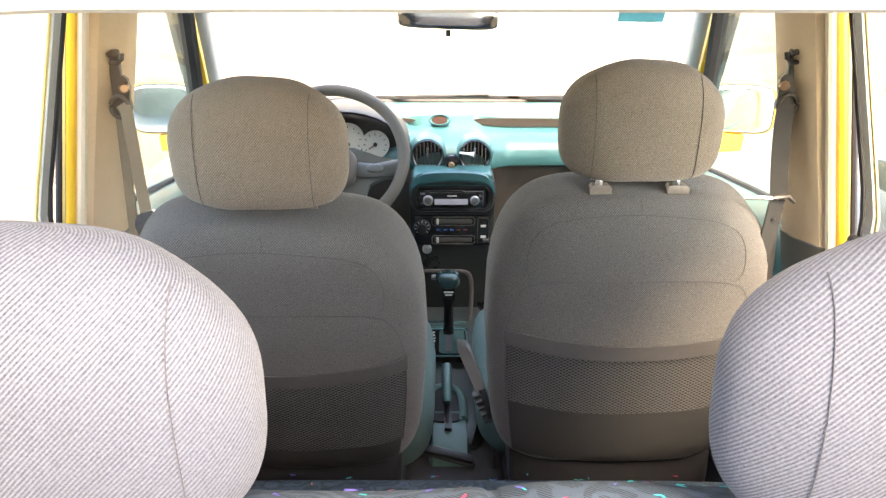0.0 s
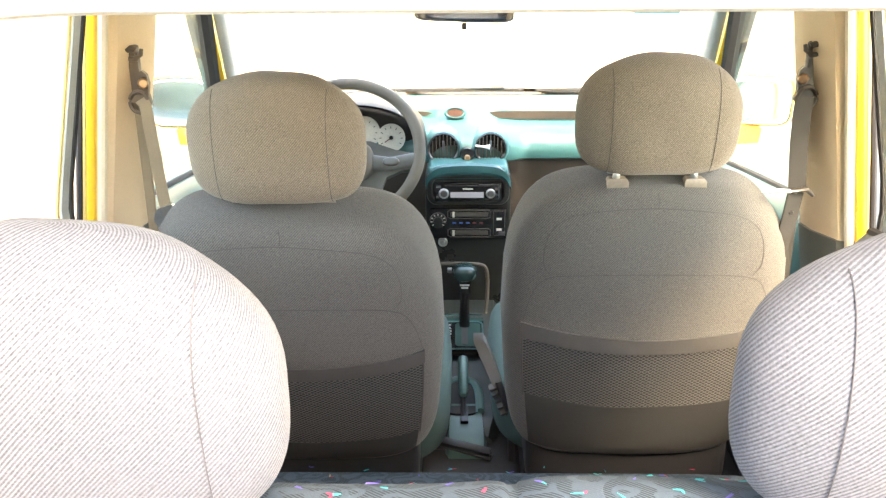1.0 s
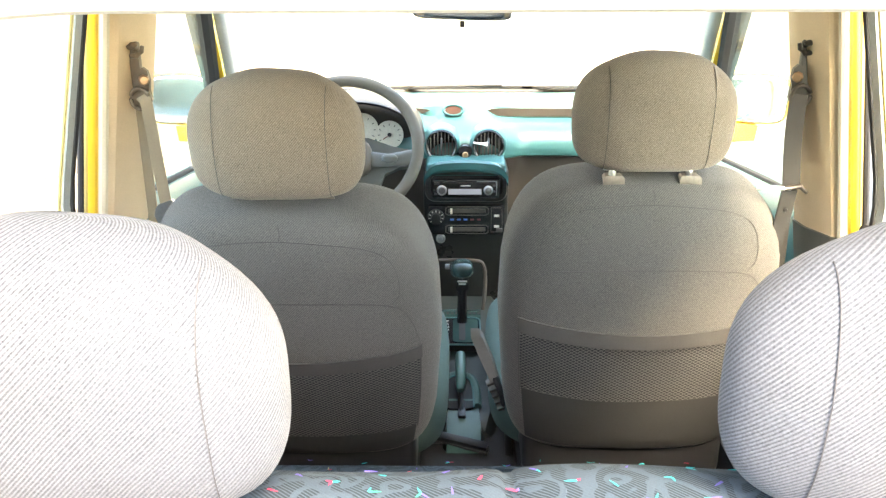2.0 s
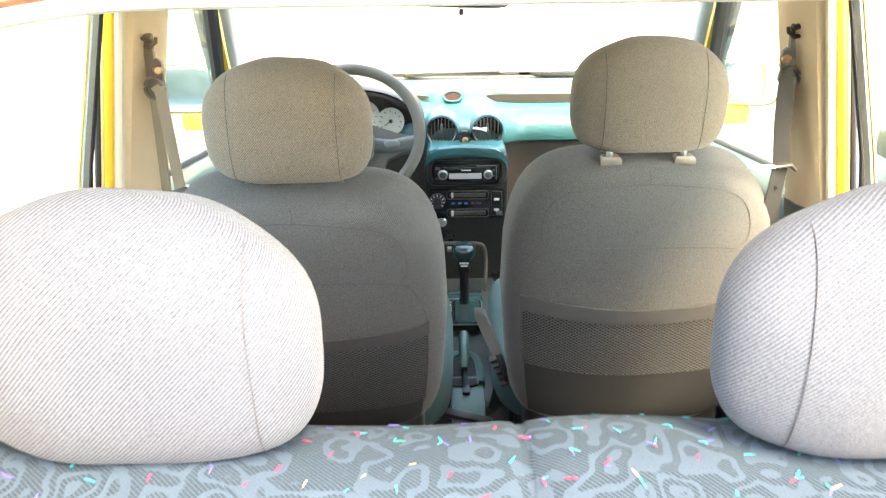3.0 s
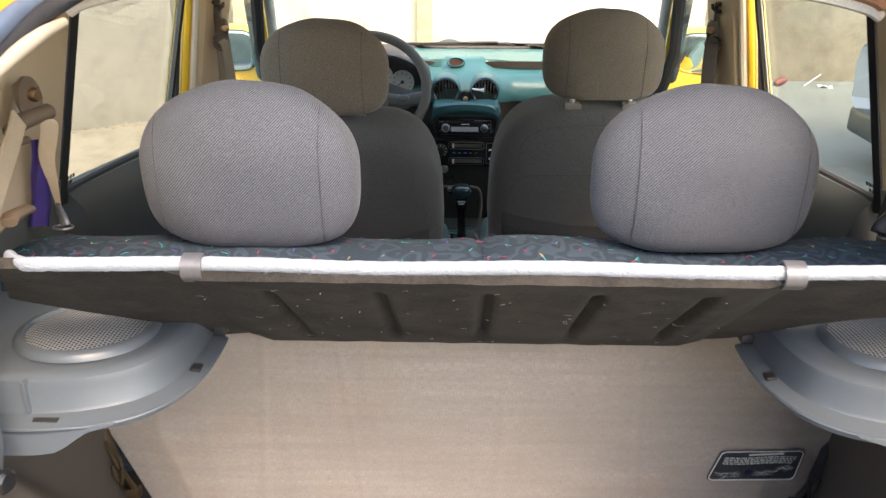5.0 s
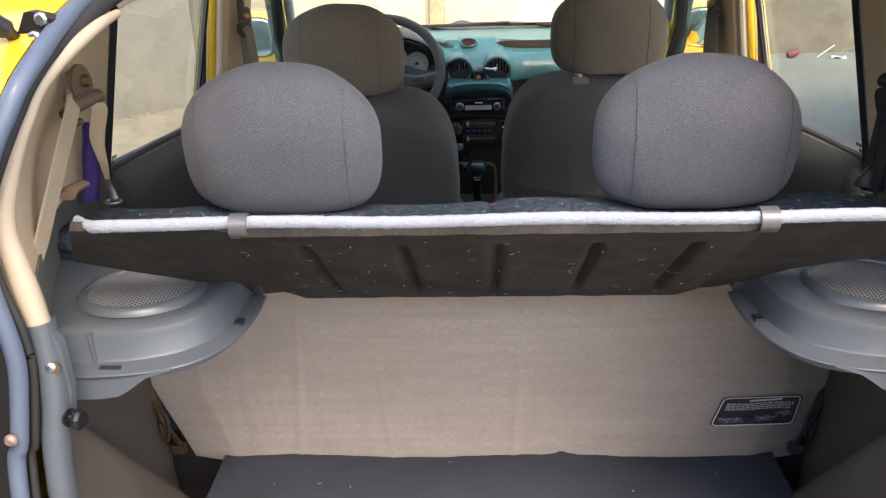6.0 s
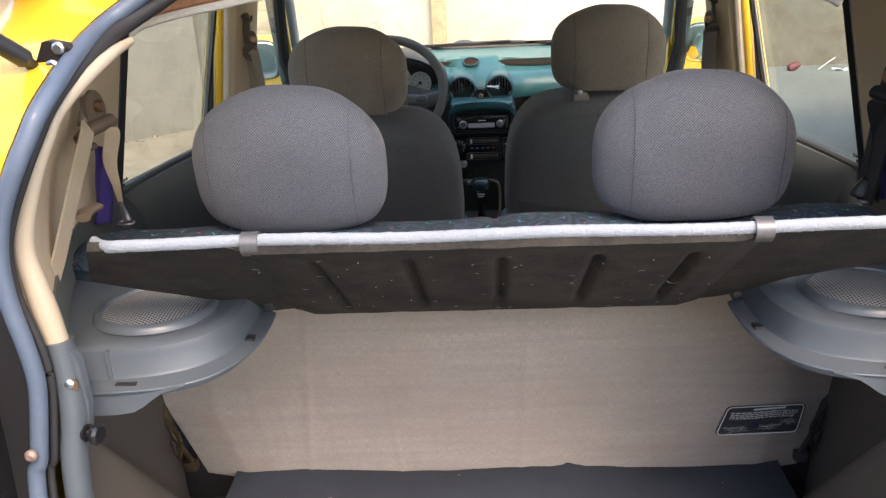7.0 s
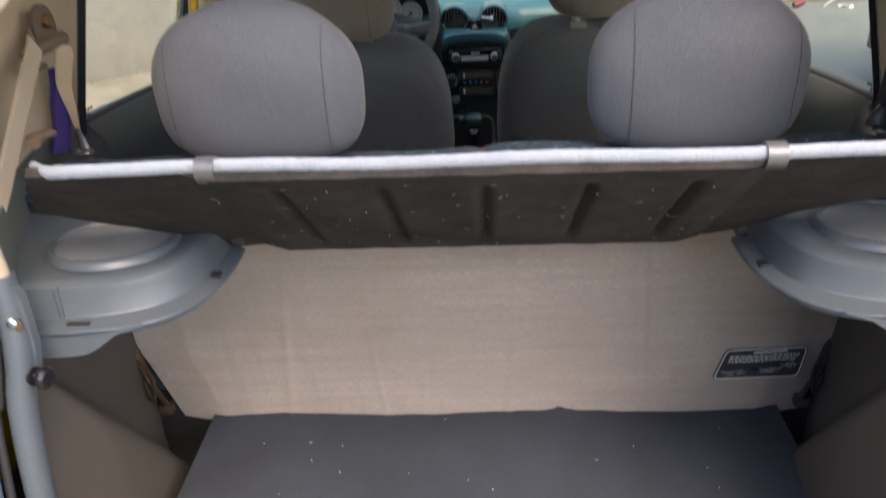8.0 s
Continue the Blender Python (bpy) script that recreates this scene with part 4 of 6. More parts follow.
def front_seat(label, recline, ahead, socket_y=0.0, net=0.145):
    """A bucket seat in its own axes: its origin on the floor below the top of the backrest. ahead: how far its base stands forward of that."""
    seat = thing("bucket_seat", (0, 0, 0), label, "seat", "front seats")
    a, b, c = 0.236, 0.085, 0.275
    point, back = cushion_form(a, b, c, 0.46, 0.28, 0.42)
    m = Matrix.Translation((0, 0.037 + c * math.sin(radians(recline)), 0.9766 - c * math.cos(radians(recline)))) @ pose(0, 0, 0, recline)

    def shape(p):
        h = (p.z + c) / (2 * c)
        w = 0.86 + 0.16 * math.sin(math.pi * min(1, h * 0.75 + 0.1))
        return Vector((p.x * w, p.y - 0.01 * math.cos(p.x / a * 1.5) * (1 if p.y < 0 else 0), p.z)) + Vector((0, 0.004, 0)) * noise.noise(p * 9)
    bm = cushion(bm_new(), point, 64, 40, shape)
    bmesh.ops.transform(bm, verts=bm.verts, matrix=m)
    rest = part("backrest", bm, TWILL_BACK_SHADED, seat, "", False, 60)

    def on_back(x, z, out=0.0):
        p = shape(Vector((x, back(x, z), z)))
        return m @ Vector((p.x, p.y - out, p.z))

    def seam(pts, r=0.0006, name="seam", material=SEAM, label="dark sewn seam"):
        line = [on_back(q.x, q.y, 0.0005) for q in spline([(x, z, 0) for x, z in pts], 8)]
        part(name, tube(bm_new(), line, r, 6), material, rest, label, False)
    seam([(-0.165, 0.13), (-0.178, 0.15), (-0.178, 0.19), (-0.16, 0.222), (-0.11, 0.24), (0, 0.247), (0.11, 0.24), (0.16, 0.222), (0.178, 0.19), (0.178, 0.15), (0.165, 0.13)])
    seam([(-0.205, 0.025), (-0.19, 0.095), (-0.165, 0.125), (-0.1, 0.133), (0, 0.135), (0.1, 0.133), (0.165, 0.125), (0.19, 0.095), (0.205, 0.025)], 0.0006)
    seam([(0, 0.247), (0.002, 0.256), (0.0, 0.267)], 0.0006)
    # net pocket with a broad hem
    def hem_z(x):
        return 0.027 - 0.02 * math.cos(x / 0.2 * math.pi / 2)
    pocket = part("pocket_net", sheet(bm_new(), lambda u, v: on_back((u - 0.5) * 0.405, hem_z((u - 0.5) * 0.405) - net * v, 0.004 + 0.008 * math.sin(math.pi * u) * (1 - v)), 24, 10, (0, 0.003, 0)), NET, rest, "dark elastic net pocket", False)
    part("hem", sheet(bm_new(), lambda u, v: on_back((u - 0.5) * 0.412, hem_z((u - 0.5) * 0.412) + 0.006 - 0.03 * v, 0.006 + 0.006 * math.sin(math.pi * u)), 24, 3, (0, 0.004, 0)), HEM, pocket, "charcoal pocket hem", False)
    for s in (-1, 1):
        line = [on_back(s * 0.203, hem_z(0.2) - (net + 0.005) * k / 8, 0.004) for k in range(9)]
        part("binding", tube(bm_new(), line, 0.0015, 6), HEM, pocket, "", False)
    part("lower_cover", sheet(bm_new(), lambda u, v: on_back((u - 0.5) * 0.4, 0.027 - net - 0.02 * math.cos((u - 0.5) * 3.2) - (0.27 - net) * v, 0.005 - 0.004 * v), 24, 8, (0, 0.003, 0)), LOWER_CLOTH, rest, "dark vinyl lower seat back", False)
    part("skirt", block(bm_new(), -0.19, 0.19, 0.05 + ahead, 0.2 + ahead, 0.36, 0.47, 0.025, 3), BLACK, seat, "black lower seat cover", False)
    # seat cushion and runners
    p2 = cushion_form(0.25, 0.26, 0.075, 0.5, 0.4, 0.45)[0]
    bm = cushion(bm_new(), p2, 48, 20)
    bmesh.ops.transform(bm, verts=bm.verts, matrix=Matrix.Translation((0, 0.38 + ahead, 0.445)) @ pose(0, 0, 0, 6))
    part("seat_cushion", bm, CUSHION_SIDE, seat, "grey-green cushion", False, 60)
    for s in (-1, 1):
        part("runner", block(bm_new(), s * 0.17 - 0.02, s * 0.17 + 0.02, 0.1 + ahead, 0.6 + ahead, 0.24, 0.37, 0.008), BLACK, seat, "black steel runner", False)
        foot = [Vector((s * 0.062 + dx, dy + socket_y, 0.0)) for dx, dy in ((-0.0175, -0.012), (0.0175, -0.012), (0.0155, 0.014), (-0.0155, 0.014))]
        rings = [[Vector((s * 0.062, socket_y, z)) + (q - Vector((s * 0.062, socket_y, 0))) * k for q in foot] for z, k in ((0.962, 1.0), (0.9745, 1.0), (0.979, 0.82))]
        part("post_socket", loft(bm_new(), rings), BEIGE_CLIP, seat, "pale plastic post socket", False)
        part("socket_pin", lathe(bm_new(), [(0.0062, 0), (0.0062, 0.009), (0.0045, 0.012), (0.0, 0.012)], (s * 0.062 - 0.002, socket_y - 0.002, 0.977), (0, -0.2, 1), 12, False), STEEL, seat, "steel socket pin", False)
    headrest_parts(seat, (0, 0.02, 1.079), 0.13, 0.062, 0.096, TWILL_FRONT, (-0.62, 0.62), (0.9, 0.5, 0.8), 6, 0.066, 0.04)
    return seat


CUSHION_SIDE = plain("grey-green cushion cloth", (0.06, 0.105, 0.098), 0.9, fine=500, bump=0.4)
HEM = plain("charcoal hem cloth", (0.078, 0.074, 0.073), 0.95, fine=500, bump=0.4)
LOWER_CLOTH = plain("dark grey seat vinyl", (0.028, 0.028, 0.028), 0.8, fine=400, bump=0.3)
BEIGE_CLIP = plain("worn metal clip", (0.27, 0.235, 0.2), 0.35, 0.6, bump=0.05)
front_seat("twill cloth front seat, backrest in a shaded tone, upright, with a net back pocket", 9, 0.0).matrix_basis = pose(0.294, 1.355, -0.008)
front_seat("twill cloth driver's seat, backrest in a shaded tone, reclined, with a net back pocket", 20, 0.1, 0.045, 0.2).matrix_basis = pose(-0.288, 1.225, -0.016)


BACK_EDGE = plain("blue-grey vinyl", (0.022, 0.042, 0.058), 0.85, fine=300, bump=0.2)


def bench():
    seat = thing("rear_bench", (0, 0.75, 0.2), "rear bench in dark cloth with coloured flecks", "seat")

    def section(x):
        r = max(0.0, (abs(x) - 0.5) / 0.09)
        d = 0.03 * r * r
        e = 0.004 * math.sin(x * 17) + 0.003 * noise.noise(Vector((x * 8, 0, 3)))
        groove = 0.006 * math.exp(-((x - 0.015) / 0.006) ** 2)
        t = 0.983 - d + e - groove
        return [(x, 0.69, 0.5), (x, 0.585, 0.9), (x, 0.435 + d, 0.935), (x, 0.418 + d, 0.955), (x, 0.425 + d, t - 0.008), (x, 0.45, t), (x, 0.475, t + 0.002), (x, 0.5, t + 0.001), (x, 0.522, t - 0.003), (x, 0.54, t - 0.011), (x, 0.554 - groove, t - 0.023), (x, 0.566, t - 0.06), (x, 0.61, t - 0.2), (x, 0.7, 0.55), (x, 0.78, 0.42), (x, 0.74, 0.38)]
    xs = sorted([-0.59 + 1.18 * k / 60 for k in range(61)] + [0.009, 0.012, 0.018, 0.021])
    part("backrest", loft(bm_new(), [section(x) for x in xs]), BENCH, seat, "", True, 50)
    def edge(u, v):
        x = -0.575 + 1.15 * u
        d = 0.028 * max(0, abs(u - 0.5) - 0.42) / 0.08
        return (x, float(np.interp(v, (0, 0.12, 0.3, 1), (0.426, 0.417, 0.4145, 0.4165))) + d, float(np.interp(v, (0, 0.12, 0.3, 1), (0.978, 0.972, 0.96, 0.905))) + 0.0035 * math.sin(x * 17) - d * 0.5)
    part("back_edge", sheet(bm_new(), edge, 40, 16, (0, 0.01, -0.001)), BACK_EDGE, seat, "blue-grey vinyl rear edge")
    p2 = cushion_form(0.57, 0.22, 0.09, 0.4, 0.4, 0.25)[0]
    bm = cushion(bm_new(), p2, 64, 20)
    bmesh.ops.translate(bm, verts=bm.verts, vec=(0, 0.985, 0.455))
    part("seat_cushion", bm, BENCH, seat, "", True, 60)
    part("base", block(bm_new(), -0.56, 0.56, 0.74, 1.18, 0.235, 0.38, 0.02), FLOORING, seat)
    # coloured flecks woven into the cloth
    rnd = random.Random(7)
    bm = bm_new()
    spots = []
    for i in range(140):
        x = -0.56 + 1.12 * (i + rnd.random()) / 140
        y = 0.432 + 0.115 * ((i * 0.618 + 0.15 * rnd.random()) % 1.0)
        ring = section(x)[4:11]
        spots.append((x, y, 0.43, 0.553, [p[1] for p in ring], [p[2] for p in ring]))
    for i in range(90):
        spots.append((-0.5 + 1.0 * (i + rnd.random()) / 90, 0.98 + 0.2 * ((i * 0.618) % 1.0), 0.9, 1.195, [0.7, 1.14, 1.17, 1.2], [0.546, 0.546, 0.5445, 0.535]))
    for x, y, lo, hi, ys, zs in spots:
        turn = rnd.random() * 6.28
        for arm in range(rnd.choice((1, 1, 2, 2, 3))):
            a = turn + arm * 2.1 + rnd.uniform(-0.7, 0.7)
            ln, w = rnd.uniform(0.004, 0.01), rnd.uniform(0.0008, 0.0014)
            dx, dy = math.cos(a), math.sin(a)
            rows = []
            for k, ww in ((0.0, w), (0.55, w * 0.9), (1, w * 0.35)):
                px, py = x + dx * ln * k, min(hi, max(lo, y + dy * ln * k))
                zz = float(np.interp(py, ys, zs)) + 0.0012
                rows.append((bm.verts.new((px - dy * ww, py + dx * ww, zz)), bm.verts.new((px + dy * ww, py - dx * ww, zz))))
            for (p0, p1), (p2_, p3) in zip(rows, rows[1:]):
                bm.faces.new((p0, p1, p3, p2_))
    part("fleck_weave", bm, FLECK, seat, "red, cyan, blue and yellow flecks", kind="stuff")
    return seat


bench()


def rear_headrest(x, seams):
    h = thing("rear_headrest", (x, 0.49, 0.98), "grey twill rear headrest with sewn seams", "headrest", "rear headrests")
    headrest_parts(h, (0, 0, 0.103), 0.131, 0.054, 0.101, TWILL, seams, (0.96, 0.54, 0.88), 4, 0.06, 0.03)
    return h


rear_headrest(-0.259, (-0.78, 0.68))
rear_headrest(0.278, (-0.64, 0.82))


# ---- boot ----
def parcel_shelf():
    sh = thing("parcel_shelf", (0.01, 0.4, 0.9), "tilted parcel shelf with white edge and dark felt underside", "shelf")

    def mid(x, s, drop=0.0):
        """s: 0 at the raised rear edge, 1 at the hinged front edge."""
        y, z = 0.188 + 0.245 * s, 1.076 - 0.19 * s
        n = Vector((0, -0.613, -0.79))
        return Vector((x, y, z)) + n * drop
    xs0, xs1 = -0.412, 0.44

    def reach(x):
        r = abs(x - 0.01)
        return float(np.interp(r, (0.27, 0.31, 0.4, 0.45), (1.0, 0.8, 0.58, 0.46)))
    part("board", sheet(bm_new(), lambda u, v: mid(xs0 + (xs1 - xs0) * u, 0.03 + 0.92 * v * reach(xs0 + (xs1 - xs0) * u), -0.007 - 0.012 * math.sin(math.pi * v) * max(0.0, (abs(xs0 + (xs1 - xs0) * u - 0.01) - 0.28) / 0.17)), 60, 10, (0, 0.002, 0.004)), SHELF_TOP, sh, "grey carpeted top")
    ribs = (-0.185, -0.082, 0.018, 0.12, 0.222)

    def under(u, v):
        x = -0.262 + 0.545 * u
        edge = min(1.0, min(u, 1 - u) / 0.05)
        groove = sum(math.exp(-((x - r) / 0.006) ** 2) for r in ribs) * min(1, max(0, (v - 0.12) / 0.05)) * min(1, max(0, (0.9 - v) / 0.05))
        return mid(x, -0.005 + 1.005 * v, 0.008 * edge - 0.011 * groove + 0.001 * noise.noise(Vector((x * 30, v * 8, 0))))
    part("underside", sheet(bm_new(), under, 150, 24, (0, 0.006, 0.008)), FELT, sh, "black-brown felt underside with pressed ribs")

    def wing(s):
        def f(u, v):
            x0, x1 = (-0.262 - 0.148 * u, -0.262 - 0.203 * u) if s < 0 else (0.283 + 0.155 * u, 0.283 + 0.19 * u)
            r = abs(x1 - 0.01)
            far = np.interp(r, (0.272, 0.3, 0.317, 0.335, 0.389, 0.445, 0.475), (1, 1, 0.95, 0.77, 0.59, 0.47, 0.41)) if s < 0 else np.interp(r, (0.272, 0.285, 0.303, 0.351, 0.393, 0.46), (1, 0.97, 0.9, 0.56, 0.45, 0.43))
            return mid(x0 + (x1 - x0) * v, 0.0 + float(far) * v, -0.001 + 0.006 * math.sin(math.pi * u) * v)
        return f
    for s in (-1, 1):
        part("underside", sheet(bm_new(), wing(s), 30, 12, (0, 0.006, 0.008)), FELT, sh, "black-brown felt wing")
    # fleece binding along the raised edge
    rnd = random.Random(3)
    line = []
    for k in range(181):
        x = xs0 + (xs1 - xs0) * k / 180
        q = mid(x, -0.01, -0.006)
        e = min(1.0, min(k, 180 - k) / 8)
        line.append(q + Vector((0, 0.025 * (1 - e) ** 2, -0.004 * (1 - e) + 0.0012 * math.sin(x * 21) + rnd.uniform(-0.0003, 0.0003))))
    part("binding", tube(bm_new(), line, [0.0054 + rnd.uniform(-0.0002, 0.0002) for _ in line], 10, 1.2), FLEECE, sh, "white fleece edge binding")
    fuzz = bm_new()
    for k in range(4200):
        x = xs0 + 0.025 + (xs1 - xs0 - 0.05) * rnd.random()
        a = rnd.uniform(-0.6, 4.2)
        side = Vector((0, -0.79, 0.613)) * math.cos(a) * 0.0052 + Vector((0, -0.613, -0.79)) * math.sin(a) * 0.0062
        q = mid(x, -0.01, -0.006) + side + Vector((0, 0, 0.0012 * math.sin(x * 21)))
        d = side.normalized() * rnd.uniform(0.0003, 0.0008) + Vector((rnd.uniform(-0.001, 0.001), 0, rnd.uniform(-0.001, 0.001)))
        w = Vector((0.0003, 0, 0.0001))
        fuzz.faces.new([fuzz.verts.new(p) for p in (q - w, q + w, q + d)])
    part("fuzz", fuzz, FLEECE, sh, "short white fleece fibres", kind="stuff")
    lint = bm_new()
    for k in range(55):
        x, v = -0.25 + 0.52 * rnd.random(), 0.06 + 0.9 * rnd.random()
        q, a, ln = mid(x, v, 0.0098), rnd.random() * 3.14, rnd.uniform(0.0008, 0.0045)
        d, w = Vector((math.cos(a), math.sin(a) * 0.79, -math.sin(a) * 0.61)) * ln, Vector((-math.sin(a), math.cos(a) * 0.79, -math.cos(a) * 0.61)) * 0.0004
        lint.faces.new([lint.verts.new(p) for p in (q - d - w, q + d - w, q + d + w, q - d + w)])
    part("lint", lint, INK, sh, "specks of pale lint", kind="stuff")
    for x in (-0.238, 0.277):
        bm = bm_new()
        o = mid(x, 0, 0)
        prof = [(-0.006, 0.0095), (0.0, 0.0098), (0.005, 0.009), (0.011, 0.002), (0.011, -0.005), (0.005, -0.011), (-0.005, -0.012)]
        ax, n = Vector((0, -0.79, 0.613)), Vector((0, 0.613, 0.79))
        outer = [o + ax * (p - 0.001) + n * (q + 0.006) for p, q in prof]
        strap(bm, spline(outer, 4), (1, 0, 0), 0.009, 0.0012)
        part("clip", bm, STEEL_DULL, sh, "bent grey metal clip")
    for x in (-0.289, 0.326):
        part("pivot", block(bm_new(), x - 0.007, x + 0.007, 0.398, 0.414, 0.9, 0.912, 0.002), BLACK, sh, "black pivot pin")


parcel_shelf()


def seat_board():
    """Carpeted back of the rear bench."""
    b = thing("bench_back_board", (0.01, 0.66, 0.44), "brown-grey carpeted board behind the rear bench", "panel")

    def f(u, v):
        x = 0.012 + (u - 0.5) * 2 * (0.545 + 0.05 * min(1, v / 0.35) - 0.04 * v)
        z = 0.418 + 0.517 * v
        y = 0.672 - 0.27 * (z - 0.445) + 0.0025 * noise.noise(Vector((x * 5, z * 7, 0))) + 0.02 * max(0, abs(u - 0.5) - 0.42) / 0.08
        for c, w, lean in ((-0.31, 0.005, 0.12), (-0.17, 0.004, -0.05), (0.06, 0.006, 0.03), (0.27, 0.004, -0.1)):
            y -= 0.0016 * math.exp(-((x - c - lean * (z - 0.6)) / w) ** 2)
        return (x, y, z)
    part("board", sheet(bm_new(), f, 240, 30, (0, 0.02, 0.004)), PANEL, b)
    n = Vector((0, -0.965, -0.26))
    up, o = Vector((0, -0.26, 0.965)), Vector((0.462, 0.643, 0.556))
    lab = thing("warning_label", (0.46, 0.64, 0.55), "black sticker with white drawings and lines of print", "label")

    def q(x, z, out):
        x, z = x * 1.09 + 0.1 * z, z * 1.06 + 0.06 * x + 0.0012 * math.sin(x * 70)
        return o + Vector((x, 0, 0)) + up * z + n * out
    outl = []
    for cx, cz, a0 in ((0.052, 0.026, 0), (-0.052, 0.026, 90), (-0.056, -0.026, 180), (0.056, -0.026, 270)):
        outl += [q(cx + 0.008 * math.cos(radians(a0 + k * 30)), cz + 0.008 * math.sin(radians(a0 + k * 30)), 0.004) for k in range(4)]
    back = part("backing", plate(bm_new(), outl, n * 0.0015), LABEL, lab, "black backing")
    ring = [p + n * 0.0018 + (o - p) * 0.04 for p in outl]
    part("frame", tube(bm_new(), ring + ring[:1], 0.001, 6), INK, back, "white frame line")
    part("heading", plate(bm_new(), [q(x, z, 0.0059) for x, z in ((-0.018, 0.0248), (0.03, 0.0248), (0.03, 0.0285), (-0.018, 0.0285))], n * 0.0003), INK, back, "white heading bar")
    rnd = random.Random(5)
    for i in range(4):
        z, x = 0.0185 - 0.0044 * i, -0.05
        while x < 0.048:
            w = min(rnd.uniform(0.002, 0.008), 0.05 - x)
            part("print_line", plate(bm_new(), [q(a, b_, 0.0059) for a, b_ in ((x, z), (x + w, z), (x + w, z + 0.0019), (x, z + 0.0019))], n * 0.0003), INK, back)
            x += w + 0.0016
    for x0, z0, k in ((-0.042, -0.02, 1.3), (-0.028, -0.019, 1.0), (0.012, -0.017, 1.3), (0.022, -0.019, 1.2), (0.038, -0.008, 1.2), (0.046, -0.004, 1.0)):
        for j in range(6):
            a = rnd.uniform(0, 3.1)
            c = Vector((x0 + rnd.uniform(-0.006, 0.006), z0 + rnd.uniform(-0.005, 0.005), 0))
            pts = [q(c.x + 0.007 * k * t * math.cos(a) + 0.002 * math.sin(t * 3), c.y + 0.005 * k * t * math.sin(a), 0.0061) for t in (-1, -0.5, 0, 0.5, 1)]
            part("drawing", tube(bm_new(), pts, 0.00035, 4), LABEL_INK, back)
    part("dark_patch", lathe(bm_new(), [(0.0075, 0), (0.0065, 0.0006)], q(-0.006, -0.014, 0.0058), n, 12), LABEL_BLUE, back, "dark blue figure")


LABEL_BLUE = plain("dark blue print", (0.025, 0.024, 0.075), 0.5, bump=0)
LABEL_INK = plain("grey print", (0.36, 0.37, 0.38), 0.7, bump=0)
LABEL = plain("dark label film", (0.045, 0.05, 0.056), 0.3, bump=0.05)
seat_board()


def boot_floor():
    mat = thing("boot_mat", (0.02, 0.35, 0.38), "dark grey carpeted boot floor mat", "mat")

    def f(u, v):
        x, y = -0.47 + 0.985 * u, 0.06 + 0.625 * v
        far = max(0, v - 0.93) / 0.07
        z = 0.437 + 0.003 * noise.noise(Vector((x * 4, y * 4, 0))) - 0.002 * far + 0.015 * math.exp(-((x - 0.14) / 0.016) ** 2 - ((v - 0.975) / 0.02) ** 2) + 0.004 * far * math.sin(x * 14) + 0.003 * far * noise.noise(Vector((x * 22, 0, 5)))
        return (x, y, z)
    part("carpet", sheet(bm_new(), f, 60, 30, (0, 0, -0.02)), CARPET, mat)
    rnd, lint = random.Random(21), bm_new()
    for k in range(24):
        x, y, a, ln = rnd.uniform(-0.42, 0.47), rnd.uniform(0.3, 0.66), rnd.random() * 3.14, rnd.uniform(0.0006, 0.003)
        z = f((x + 0.47) / 0.985, (y - 0.06) / 0.625)[2] + 0.001
        d, w = Vector((math.cos(a), math.sin(a), 0)) * ln, Vector((-math.sin(a), math.cos(a), 0)) * 0.0004
        lint.faces.new([lint.verts.new(Vector((x, y, z)) + p) for p in (-d - w, d - w, d + w, -d + w)])
    part("lint", lint, INK, mat, "specks of pale lint", kind="stuff")
    # Dark strip stands in for the shaded slit between carpet and board.
    hem = [Vector(f(k / 60, 0.998)) + Vector((0, 0.003, 0.0005 + 0.0025 * noise.noise(Vector((k * 0.13, 1, 0))))) for k in range(61)]
    part("hem", tube(bm_new(), hem, 0.0035, 6, 0.8), FLOORING, mat, "dark strip for the shaded gap at the board, a little buckled")
    part("core", block(bm_new(), -0.46, 0.505, 0.065, 0.67, 0.355, 0.402, 0.004), FLOORING, mat)


boot_floor()


